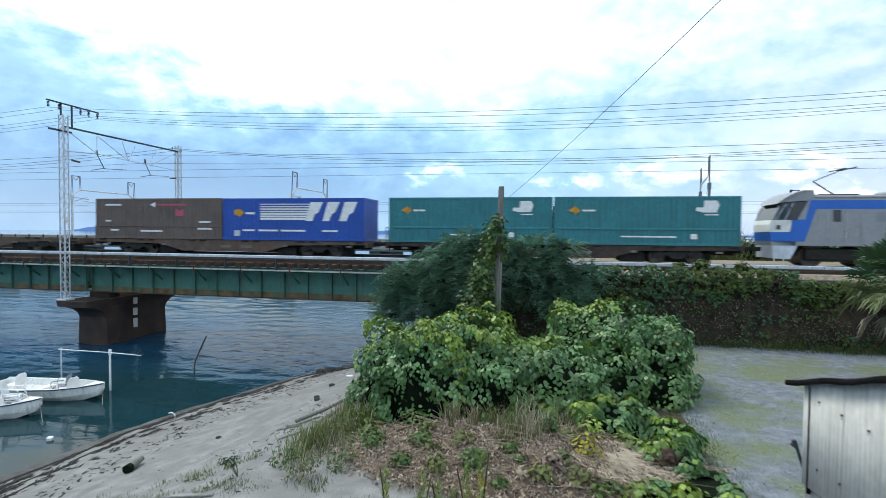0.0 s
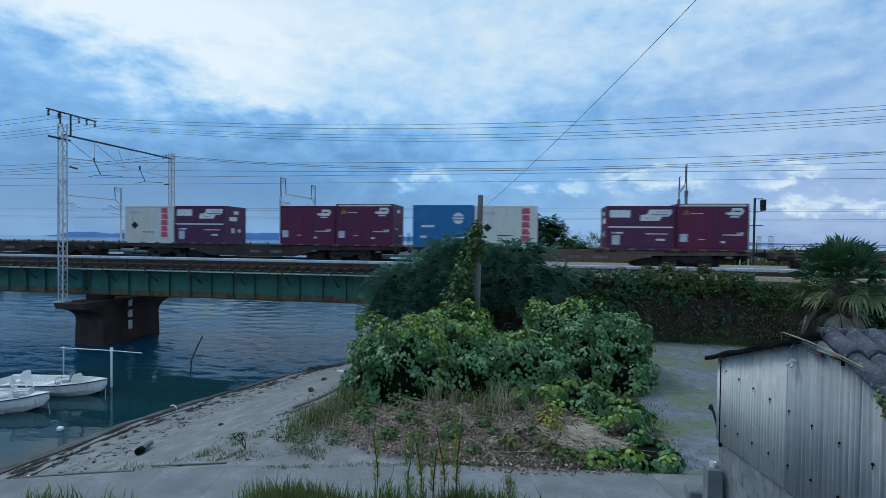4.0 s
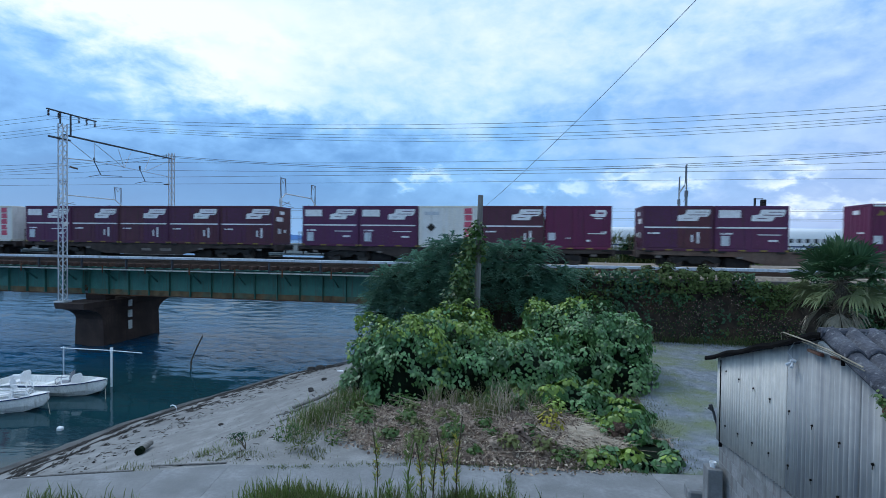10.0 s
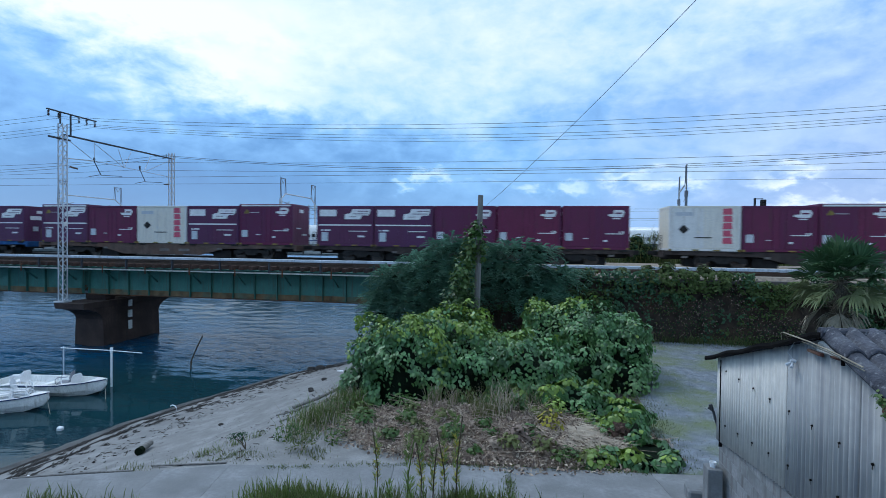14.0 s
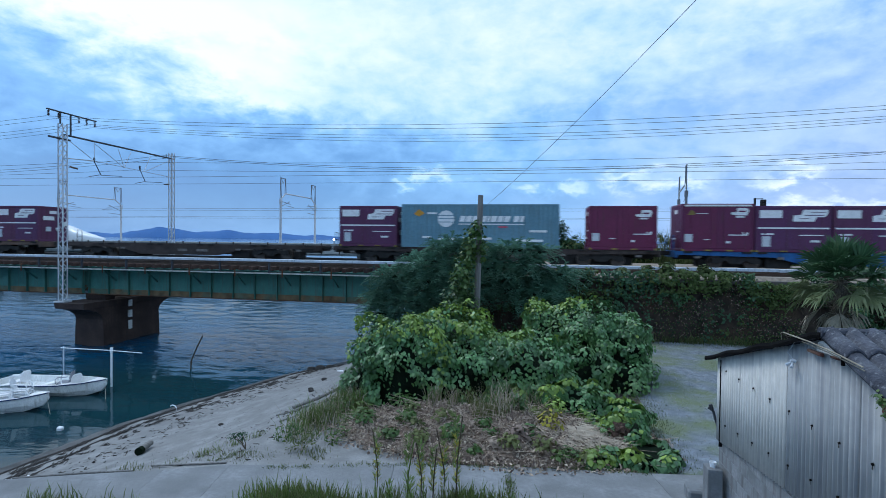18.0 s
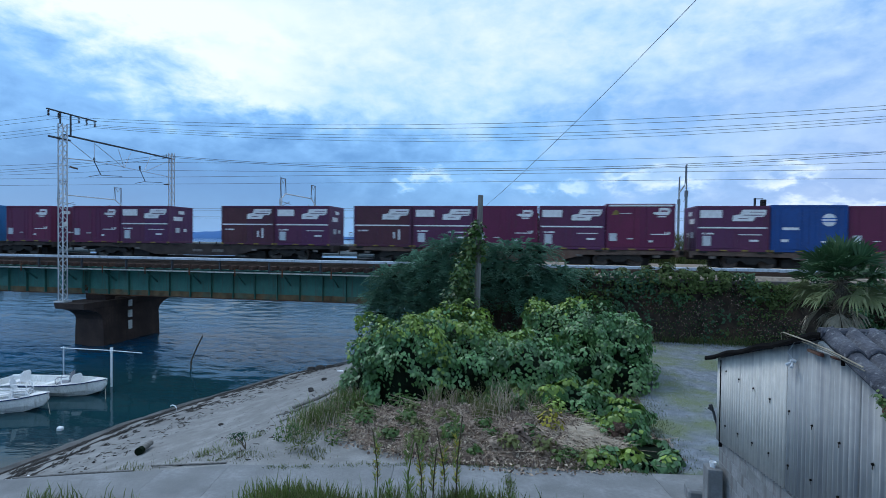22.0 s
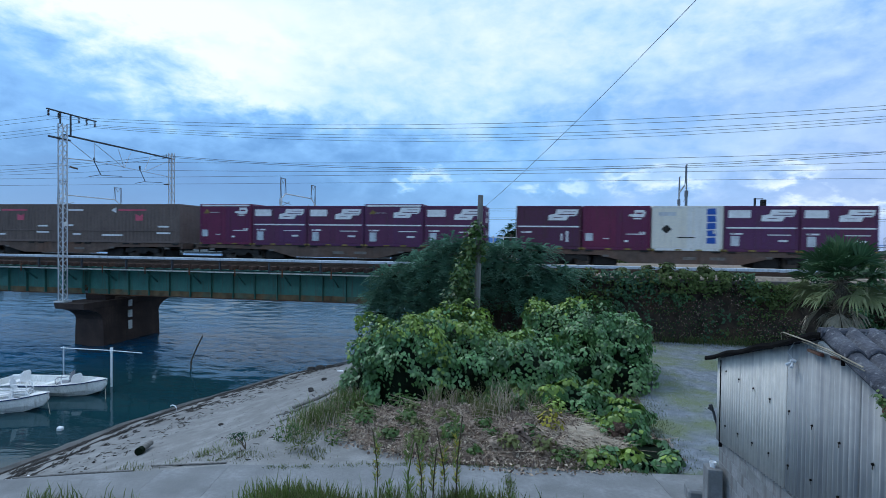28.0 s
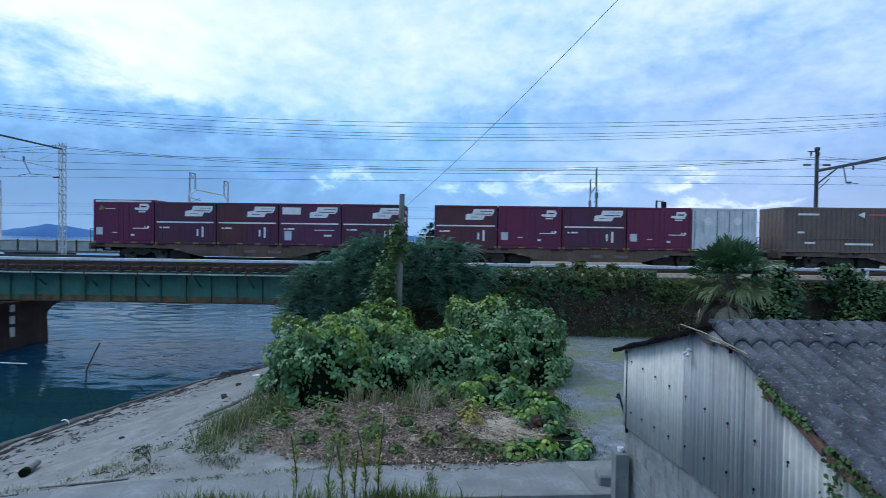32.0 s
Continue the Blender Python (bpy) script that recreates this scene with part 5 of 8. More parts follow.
def leaf_mesh(name, sets, mats, parent=None, hang=False):
    """Many leaves as one mesh; sets: (points, normals, size, aspect, droop, material index)."""
    V, Fc, Mi, at = [], [], [], 0
    for p, n, size, aspect, droop, mi in sets:
        if len(p) == 0:
            continue
        tips = None
        if hang:
            tips = np.asarray(n) * np.array([1.0, 1.0, 0.0]) * 0.9 + np.array([0, 0, -0.8])
        v, f = leaf_arrays(np.asarray(p), np.asarray(n), size, aspect, droop, tips)
        V.append(v)
        Fc.append(f + at)
        Mi += [mi] * len(f)
        at += len(v)
    V, Fc = np.concatenate(V), np.concatenate(Fc)
    return mesh_from(name, V.tolist(), Fc.tolist(), mats, parent, mats=Mi)


def bumpy(d, seed, amp=0.20):
    return 1 + amp * noise.noise(Vector(d) * 1.7 + Vector((seed, 0, 0))) + amp * 1.05 * noise.noise(Vector(d) * 4.1 + Vector((0, seed, 0)))


def boxy(d):
    """A direction pushed towards a squarer, flat-topped form."""
    return [math.copysign(abs(v) ** 0.72, v) * 0.90 for v in d]


def mound_points(c, r, k, seed, low=-0.1, amp=0.20, shell=0.10):
    """Points and outward normals on a lumpy half-ellipsoid, its leaves gathered in clumps with hollows between."""
    P, N = [], []
    while len(P) < k:
        d = RNG.normal(size=3)
        d /= np.linalg.norm(d)
        if d[2] < low:
            continue
        q = bumpy(d, seed, amp) * (1 - shell * RNG.random() ** 2)
        b = boxy(d)
        p = Vector([c[i] + r[i] * b[i] * q for i in range(3)])
        m = Vector([d[i] / r[i] for i in range(3)]).normalized()
        w = p * 2.1
        lump = noise.noise(w)
        if lump < -0.06 and RNG.random() < 0.82:
            continue
        e = 0.15
        slope = Vector([noise.noise(w + Vector(u) * e) - lump for u in ((1, 0, 0), (0, 1, 0), (0, 0, 1))]) / e
        slope -= m * slope.dot(m)
        p += m * 0.30 * lump
        P.append(list(p))
        m = m * 0.9 - slope * 0.75
        N.append(np.array(m) + np.array([0, -0.06, 0.26]) + RNG.normal(size=3) * 0.30)
    return np.array(P), np.array(N)


def mound_core(name, c, r, seed, mat, parent, amp=0.20, shrink=0.86):
    bm = bmesh.new()
    bmesh.ops.create_icosphere(bm, subdivisions=3, radius=1)
    for v in bm.verts:
        d = v.co.normalized()
        q = bumpy(d, seed, amp) * shrink
        if seed < 20 and c[2] < 2.1:
            d = Vector(boxy(d))
        v.co = Vector((c[0] + r[0] * d.x * q, c[1] + r[1] * d.y * q, c[2] + max(-0.06 if c[2] < 2.1 else -9, r[2] * d.z * q)))
    return part(name, bm, mat, parent)


def crown_points(blobs, k):
    P, N = [], []
    w = np.array([b[3] * b[4] for b in blobs])
    w = w / w.sum()
    for _ in range(k):
        x, y, z, rx, rz = blobs[RNG.choice(len(blobs), p=w)]
        d = RNG.normal(size=3)
        d /= np.linalg.norm(d)
        q = RNG.random() ** 0.4
        P.append((x + rx * d[0] * q, y + rx * d[1] * q, z + rz * d[2] * q))
        N.append(d * 0.6 + np.array([0, 0, 0.7]) + RNG.normal(size=3) * 0.3)
    return np.array(P), np.array(N)


def kudzu_mound(label, blobs, leaves, size=0.19):
    t = thing("kudzu_bush", label, "bush", group="vine-covered bushes")
    sets = []
    for c, r, seed in blobs:
        # black core added so the gaps between leaves read as deep shade
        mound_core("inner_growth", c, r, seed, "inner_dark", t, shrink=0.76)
        share = int(leaves * r[0] * r[2] / sum(b[1][0] * b[1][2] for b in blobs))
        P, N = mound_points(c, r, share, seed)
        # leaves thinned low down so the black core shows as a shaded hollow
        cave = (P[:, 2] < 2.75 + 0.35 * np.sin(P[:, 0] * 3.1)) & (P[:, 0] > -4.0) & (P[:, 0] < -1.2) & (P[:, 1] < 14.6) & (RNG.random(len(P)) < 0.72)
        P, N = P[~cave], N[~cave]
        # crest leaves take the lit colour, lower ones the darker: shading by material
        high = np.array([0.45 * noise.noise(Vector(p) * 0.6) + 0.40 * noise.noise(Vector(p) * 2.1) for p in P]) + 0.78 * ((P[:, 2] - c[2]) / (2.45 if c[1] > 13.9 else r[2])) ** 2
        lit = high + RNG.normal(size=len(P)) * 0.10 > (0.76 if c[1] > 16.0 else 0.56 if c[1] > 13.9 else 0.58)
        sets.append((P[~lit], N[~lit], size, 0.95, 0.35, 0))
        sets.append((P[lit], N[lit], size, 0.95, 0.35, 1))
    tagged(leaf_mesh("leaves", sets, ["kudzu", "kudzu_lit"], t, True), "broad green vine leaves", kind="stuff")
    return t


def build_bushes():
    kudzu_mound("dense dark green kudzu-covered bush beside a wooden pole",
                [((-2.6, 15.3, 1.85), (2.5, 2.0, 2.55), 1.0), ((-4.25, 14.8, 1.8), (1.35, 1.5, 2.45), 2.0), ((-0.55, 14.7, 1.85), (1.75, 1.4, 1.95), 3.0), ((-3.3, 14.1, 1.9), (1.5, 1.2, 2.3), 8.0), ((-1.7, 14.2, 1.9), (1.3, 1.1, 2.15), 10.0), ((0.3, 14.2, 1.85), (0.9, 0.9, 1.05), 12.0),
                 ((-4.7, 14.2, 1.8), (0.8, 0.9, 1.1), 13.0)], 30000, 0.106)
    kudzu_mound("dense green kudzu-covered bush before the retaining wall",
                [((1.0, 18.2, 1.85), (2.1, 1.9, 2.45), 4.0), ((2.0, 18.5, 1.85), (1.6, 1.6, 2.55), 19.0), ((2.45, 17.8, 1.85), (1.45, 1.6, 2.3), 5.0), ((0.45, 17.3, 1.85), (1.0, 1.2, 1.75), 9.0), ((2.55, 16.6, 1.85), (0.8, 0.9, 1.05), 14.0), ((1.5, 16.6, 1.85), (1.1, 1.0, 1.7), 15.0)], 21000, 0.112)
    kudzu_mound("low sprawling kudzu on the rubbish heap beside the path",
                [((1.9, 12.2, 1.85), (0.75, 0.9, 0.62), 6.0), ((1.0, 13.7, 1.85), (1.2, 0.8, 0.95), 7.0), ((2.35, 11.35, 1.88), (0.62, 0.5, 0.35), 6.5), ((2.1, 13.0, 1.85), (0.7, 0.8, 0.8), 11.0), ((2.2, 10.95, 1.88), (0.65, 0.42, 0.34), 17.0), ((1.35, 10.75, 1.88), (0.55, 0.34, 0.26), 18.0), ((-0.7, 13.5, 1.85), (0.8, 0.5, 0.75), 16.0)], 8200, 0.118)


build_bushes()


def build_pole():
    p = thing("wooden_pole", "weathered grey wooden pole wrapped in climbing vine", "pole")
    bm = bmesh.new()
    tube(bm, (-1.98, 17.0, 1.8), (-1.84, 17.0, 7.86), 0.125, 0.085, n=12)
    part("shaft", bm, "old_wood", p)
    P, N = crown_points([(-2.45, 16.8, 4.2, 0.65, 1.1), (-2.35, 16.8, 5.2, 0.45, 0.9), (-2.15, 16.8, 6.1, 0.30, 0.8), (-1.95, 16.8, 6.7, 0.28, 0.4), (-1.75, 16.9, 6.1, 0.22, 0.5)], 1700)
    tagged(leaf_mesh("climbing_vine", [(P, N, 0.13, 0.8, 0.4, 0)], ["leaf_vine"], p), "green climbing vine", kind="stuff")
    bm = bmesh.new()
    a, b = Vector((-1.84, 17.0, 7.36)), Vector((0, 0, 6.4)) + Vector((0.292, 1.064, 0.462)) * 7.5
    pts = []
    for i in range(26):
        q = i / 14
        pts.append(a.lerp(b, q) - Vector((0, 0, 0.10 * 4 * q * (1 - q))))
    cable(bm, pts, 0.0052)
    tagged(link_mesh("service_wire", bm, "wire"), "thin dark wire running from the pole", "wire")


build_pole()


def build_shed():
    """Gable wall on the plane x = XW, facing the river; the ridge runs along x."""
    XW, Y0, Y1, YR = 3.0, 3.3, 9.25, 5.95
    EAVE, RIDGE, SILL = 4.51, 5.46, 3.12
    s = thing("shed", "old shed of pale corrugated iron on a grey block base", "shed", kind="structure")

    def top(y):
        return RIDGE - (0.289 * (y - YR) if y > YR else 0.305 * (YR - y))

    def foot(y):
        return 3.13 + 0.125 * (Y1 - y)

    # corrugated sheets: each one a strip of waves cut to the slope
    pitch, y, k = 0.09, Y0, 0
    while y < Y1 - 0.05:
        y2 = min(Y1, y + 0.72)
        verts, faces = [], []
        n = 80
        for i in range(n + 1):
            yy = y + (y2 + 0.03 - y) * i / n
            x = XW - 0.017 * math.cos(math.tau * yy / pitch) - 0.003 * (k % 2)
            for z in (foot(yy), top(min(Y1, max(Y0, yy))) - 0.02):
                verts.append((x, yy, z))
        for i in range(n):
            a = 2 * i
            faces.append((a, a + 1, a + 3, a + 2))
        ob = mesh_from("wall_sheet", verts, faces, ("sheet_iron", "sheet_iron", "sheet_stained", "sheet_stained", "sheet_worn", "sheet_iron", "sheet_iron", "sheet_iron", "sheet_iron")[k], s, smooth=True)
        m = ob.modifiers.new("thickness", "SOLIDIFY")
        m.thickness = 0.002
        y, k = y2, k + 1
    # black strip added to paint the shade in the gap at the corner
    part("corner_batten", blk(XW - 0.03, XW + 0.02, Y1 - 0.16, Y1 - 0.135, SILL - 0.05, EAVE - 0.02), "roof_edge", s, "dark gap beside the corner sheet")
    # block base in courses
    z = GROUND - 0.1
    row = 0
    while z < 3.9:
        y = Y0 - (0.2 if row % 2 else 0)
        while y < Y1:
            ya, yb = max(Y0, y + 0.003), min(Y1 + 0.05, y + 0.397)
            part("block", blk(XW + 0.036, XW + 0.15, ya, yb, z + 0.002, z + 0.194, 0.003), "block", s)
            y += 0.4
        z += 0.196
        row += 1
    part("mortar", blk(XW + 0.044, XW + 0.14, Y0, Y1, GROUND - 0.1, 3.95), "block", s)
    # other walls
    part("back_wall", blk(XW + 0.12, 13, Y1 - 0.1, Y1, GROUND - 0.1, 4.42), "sheet_iron", s)
    part("front_wall", blk(XW + 0.12, 13, Y0, Y0 + 0.1, GROUND - 0.1, 4.42), "sheet_iron", s)
    part("end_wall", blk(13, 13.1, Y0, Y1, GROUND - 0.1, 4.42), "sheet_iron", s)
    # roof: big-roll slate; the near slope has a short ridge course lapped over a long one
    for side, SLOPE, deep, pitch, waves, laps in ((1, 0.289, 0.035, 0.135, 7, ((0.0, Y1 - YR + 0.34),)), (-1, 0.305, 0.095, 0.19, 5, ((0.0, 0.45), (0.40, YR - Y0 - 0.06)))):
        for c, (start, long) in enumerate(laps):
            verts, faces, n, rows = [], [], waves * 10, 14
            for i in range(n + 1):
                for j in range(rows):
                    d = long * j / (rows - 1)
                    wv = deep * (abs(math.sin(math.pi * i / 10)) ** 0.62) * (1 - 0.05 * (j == rows - 1))
                    wv += 0.005 * noise.noise(Vector((i * 0.4, d * 4, side)))
                    verts.append((pitch * waves * i / n, side * d, wv - SLOPE * d))
            k = len(verts)
            verts += [(x, y, z - (0.034 if len(laps) > 1 and c == 0 else 0.012)) for x, y, z in verts]
            for i in range(n):
                for j in range(rows - 1):
                    a = rows * i + j
                    q = (a, a + rows, a + rows + 1, a + 1) if side > 0 else (a, a + 1, a + rows + 1, a + rows)
                    faces += [q, tuple(v + k for v in q[::-1])]
                a = rows * i + rows - 1
                faces.append((a, a + rows, a + rows + k, a + k) if side > 0 else (a, a + k, a + rows + k, a + rows))
            for j in range(rows - 1):
                faces.append((j, j + 1, j + 1 + k, j + k) if side > 0 else (j, j + k, j + 1 + k, j + 1))
            sheet = None
            for col in range(int(9.6 / (pitch * waves)) + 1):
                if sheet is None:
                    ob = sheet = mesh_from("roof_slate", verts, faces, "roof_slate", s, smooth=True)
                else:
                    ob = new("roof_slate", sheet.data)
                    ob.parent = s
                ob.location = (XW - 0.11 + pitch * waves * col, YR + side * start, RIDGE - SLOPE * start - 0.038 * c + RNG.normal() * 0.004)
                ob.rotation_euler = (RNG.normal() * 0.004, RNG.normal() * 0.006, RNG.normal() * 0.005)
    bm = bmesh.new()
    bmesh.ops.create_icosphere(bm, subdivisions=2, radius=1)
    for v in bm.verts:
        v.co = Vector((v.co.x * 0.05, v.co.y * 0.075, v.co.z * 0.014 - v.co.y * 0.022)) * (1 + 0.35 * noise.noise(v.co * 2))
        v.co += Vector((XW - 0.11 + 0.19 * 5.5, YR - 0.36, RIDGE - 0.305 * 0.36 + 0.102))
    part("slate_shard", bm, "concrete", s, "pale broken slate shard")
    bm = bmesh.new()
    tube(bm, (XW - 0.12, YR, RIDGE + 0.03), (9.5, YR, RIDGE + 0.03), 0.05, n=10)
    part("ridge_cap", bm, "roof_slate", s)
    # the far slope's edge: a sagging, torn strip of black felt over the barge board
    bm = bmesh.new()
    rings = []
    for i in range(37):
        y = YR - 0.02 + (Y1 + 0.34 - YR) * i / 36
        z = top(y) + 0.035 + 0.012 * math.sin(y * 5.3) + 0.008 * noise.noise(Vector((y * 3, 0, 1)))
        deep = 0.055 + 0.035 * (0.5 + noise.noise(Vector((y * 1.6, 4, 0)))) + 0.012 * noise.noise(Vector((y * 9, 0, 3)))
        out = XW - 0.125 - 0.02 * noise.noise(Vector((y * 2.2, 0, 7)))
        rings.append([Vector((out, y, z - deep)), Vector((out - 0.012, y, z - deep * 0.5)), Vector((out, y, z)), Vector((XW + 0.06, y, z + 0.006)), Vector((XW + 0.06, y, z - 0.006)), Vector((out + 0.02, y, z - 0.012))])
    loft(bm, rings)
    bmesh.ops.recalc_face_normals(bm, faces=bm.faces)
    part("roof_felt", bm, "roof_edge", s, "torn black roofing felt")
    # patched boards under the ridge
    bm = bmesh.new()
    loft(bm, [[Vector((x, y, z)) for y, z in ((5.66, 5.285), (6.12, 5.265), (6.10, 5.36), (5.95, 5.415), (5.68, 5.36))] for x in (XW - 0.06, XW - 0.045)])
    bmesh.ops.recalc_face_normals(bm, faces=bm.faces)
    part("gable_board", bm, "sheet_iron", s, "pale patch board")
    # thin black bar added to draw the dark slit beside the board
    part("gable_strut", blk(XW - 0.075, XW - 0.045, 5.625, 5.645, 5.22, 5.34), "roof_edge", s)
    part("rusty_board", blk(XW - 0.085, XW - 0.045, 6.00, 6.27, 5.225, 5.258, 0.006), "rust_red", s, "rust-red rotten board")
    part("rusty_board", blk(XW - 0.095, XW - 0.055, 5.66, 5.80, 5.262, 5.280, 0.006), "rust_red", s, "rust-red rotten board")
    # old pipe along the gable, lamp, bolts
    bm = bmesh.new()
    cable(bm, [(XW - 0.15, 6.67, 5.36), (XW - 0.14, 6.1, 5.36), (XW - 0.14, 5.6, 5.34), (XW - 0.14, 5.18, 5.31)], 0.0085, 7)
    cable(bm, [(XW - 0.12, 6.3, 5.325), (XW - 0.115, 5.8, 5.315), (XW - 0.115, 5.2, 5.275)], 0.0055, 7)
    cable(bm, [(XW - 0.14, 6.67, 5.36), (XW - 0.10, 6.85, 5.33), (XW - 0.08, 6.88, 5.24)], 0.003, 6)
    part("conduit", bm, "palm_dead", s, "loose weathered white conduit")
    bm = bmesh.new()
    box(bm, XW - 0.09, XW - 0.03, 6.60, 6.65, 5.02, 5.06, 0.012)
    tube(bm, (XW - 0.07, 6.61, 5.02), (XW - 0.10, 6.57, 4.975), 0.012, 0.020, n=8)
    tube(bm, (XW - 0.07, 6.64, 5.02), (XW - 0.10, 6.69, 4.98), 0.012, 0.020, n=8)
    cable(bm, [(XW - 0.05, 6.63, 5.05), (XW - 0.08, 6.72, 5.12), (XW - 0.06, 6.66, 5.2), (XW - 0.06, 6.6, 5.27)], 0.004, 4)
    part("wall_lamp", bm, "duct_grey", s, "small twin lamp fitting")
    bm = bmesh.new()
    tube(bm, (XW - 0.02, 0, 0), (XW - 0.036, 0, 0), 0.014, 0.011, n=8)
    box(bm, XW - 0.0300, XW - 0.0285, -0.006, 0.006, -0.05, 0.0)
    bolt = None
    for z in (3.45, 4.36):
        y = Y0 + 0.35
        while y < Y1:
            zb = z + (0.125 * (Y1 - y) if z < 4 else 0.02 * (Y1 - y))
            if foot(y) + 0.1 < zb < top(y) - 0.08:
                if bolt is None:
                    bolt = part("bolt", bm, "roof_edge", s)
                    bolt.location = (0, y, zb)
                else:
                    o = new("bolt", bolt.data)
                    o.parent, o.location = s, (0, y, zb)
            y += 0.52
    bm = bmesh.new()
    cable(bm, [(XW + 0.05, Y1 + 0.06, 3.25), (XW - 0.02, Y1 + 0.08, 3.45), (XW - 0.05, Y1 + 0.1, 3.58), (XW - 0.12, Y1 + 0.12, 3.62)], 0.022, 7)
    tube(bm, (XW - 0.06, Y1 + 0.1, 3.58), (XW - 0.09, Y1 + 0.11, 3.68), 0.03, n=8)
    part("pipe_elbow", bm, "dark_steel", s, "dark pipe elbow at the corner")
    part("low_pillar", blk(XW - 0.26, XW - 0.04, 8.85, 9.12, GROUND - 0.1, 2.78, 0.01), "block", s)
    bm = bmesh.new()
    loft(bm, [[Vector((2.85 + r * math.cos(t), 8.98 + r * math.sin(t), z)) for t in (math.tau * k / 12 for k in range(12))] for r, z in ((0.045, 2.782), (0.055, 2.86), (0.050, 2.862), (0.042, 2.80))])
    tagged(link_mesh("plastic_cup", bm, "plastic_white"), "small white plastic cup on the low pillar", "cup")
    bm = blk(2.62, 2.98, 9.42, 9.78, GROUND - 0.05, 2.15, 0.03)
    for v in bm.verts:
        v.co += Vector((0.03, 0.02, 0.04)) * noise.noise(v.co * 3)
    tagged(link_mesh("concrete_lump", bm, "block"), "broken grey concrete lump beside the path", "concrete lump")


build_shed()


def build_boat(label, m, chairs):
    b = thing("rowing_boat", label, "boat", m, group="moored boats")
    L, stations = 5.0, []
    for s, half, keel, gun in ((0, 0.62, 0.02, 0.50), (0.2, 0.72, -0.06, 0.49), (0.45, 0.76, -0.08, 0.50), (0.68, 0.66, -0.05, 0.54), (0.85, 0.42, 0.02, 0.60), (0.96, 0.16, 0.20, 0.66), (1.0, 0.03, 0.45, 0.69)):
        stations.append((s * L, half * 1.12, keel, gun * 1.05))
    outer = [[Vector((x, -h, g)), Vector((x, -h * 0.88, (k + g) * 0.45)), Vector((x, -h * 0.55, k + 0.03)), Vector((x, 0, k)), Vector((x, h * 0.55, k + 0.03)), Vector((x, h * 0.88, (k + g) * 0.45)), Vector((x, h, g))] for x, h, k, g in stations]
    inner = [[Vector((p.x, p.y * 0.9, p.z + (0.06 if 0 < i < 6 else 0))) for i, p in enumerate(r)] for r in outer]
    bm = bmesh.new()
    loft(bm, [r + q[::-1] for r, q in zip(outer, inner)])
    bmesh.ops.recalc_face_normals(bm, faces=bm.faces)
    part("hull", bm, "hull_white", b)
    for sy in (-1, 1):
        bm = bmesh.new()
        loft(bm, [[Vector((x, sy * (h + d), g + e)) for d, e in ((0.0, -0.045), (0.03, -0.045), (0.03, -0.01), (0.0, -0.01))] for x, h, k, g in stations])
        bmesh.ops.recalc_face_normals(bm, faces=bm.faces)
        part("rub_rail", bm, "hull_blue", b, "dark blue rubbing strake")
    part("transom", blk(-0.03, 0.03, -0.6, 0.6, 0.08, 0.48, 0.01), "hull_white", b)
    for x, w in ((0.5, 0.68), (2.1, 0.68)):
        part("thwart", blk(x - 0.14, x + 0.14, -w, w, 0.28, 0.33, 0.01), "hull_white", b)
    bm = bmesh.new()
    loft(bm, [[Vector((x, -h * 0.9, g - 0.02)), Vector((x, h * 0.9, g - 0.02)), Vector((x, h * 0.9, g - 0.05)), Vector((x, -h * 0.9, g - 0.05))] for x, h, k, g in stations[4:]])
    bmesh.ops.recalc_face_normals(bm, faces=bm.faces)
    part("foredeck", bm, "hull_white", b)
    part("floor", blk(0.1, 3.7, -0.45, 0.45, 0.03, 0.06), "hull_white", b)
    bm = bmesh.new()
    a = Vector((4.9, 0, 0.6))
    cable(bm, [a, (5.1, -0.2, 0.3), (5.6, -0.8, -0.1)], 0.008, 5)
    part("mooring_rope", bm, "dry_stalk", b)
    level = {}
    for (x, y, turn, mat) in chairs:
        k = level.get(x, 0)
        build_chair(m @ pose(x - 0.04 * k, y, 0.065 + 0.16 * k, 0, 0, turn), mat)
        level[x] = k + 1


def build_chair(m, mat):
    c = thing("garden_chair", ("white" if "white" in mat else "grey") + " moulded plastic garden chair standing in a boat", "chair", m, group="chairs in the boats")
    part("seat", blk(-0.22, 0.22, -0.22, 0.22, 0.39, 0.42, 0.015), mat, c)
    for sx in (-1, 1):
        for sy in (-1, 1):
            bm = bmesh.new()
            tube(bm, (sx * 0.26, sy * 0.25, 0), (sx * 0.20, sy * 0.20, 0.39), 0.022, 0.03, n=6)
            part("leg", bm, mat, c)
        bm = bmesh.new()
        loft(bm, [[Vector((x, sx * 0.26 + d, z + e)) for d, e in ((-0.03, 0), (0.03, 0), (0.03, 0.025), (-0.03, 0.025))] for x, z in ((0.24, 0.4), (0.26, 0.55), (0.18, 0.64), (-0.2, 0.66))])
        bmesh.ops.recalc_face_normals(bm, faces=bm.faces)
        part("armrest", bm, mat, c)
    bm = bmesh.new()
    rows = []
    for z, w, x in ((0.40, 0.21, -0.20), (0.55, 0.24, -0.235), (0.70, 0.24, -0.27), (0.80, 0.20, -0.29), (0.86, 0.11, -0.30)):
        rows.append([Vector((x - 0.03 * (1 - (a / w) ** 2), a, z)) for a in (-w, -w * 0.5, 0, w * 0.5, w)] + [Vector((x - 0.015 - 0.03 * (1 - (a / w) ** 2), a, z)) for a in (w, w * 0.5, 0, -w * 0.5, -w)])
    loft(bm, rows)
    bmesh.ops.recalc_face_normals(bm, faces=bm.faces)
    part("backrest", bm, mat, c)


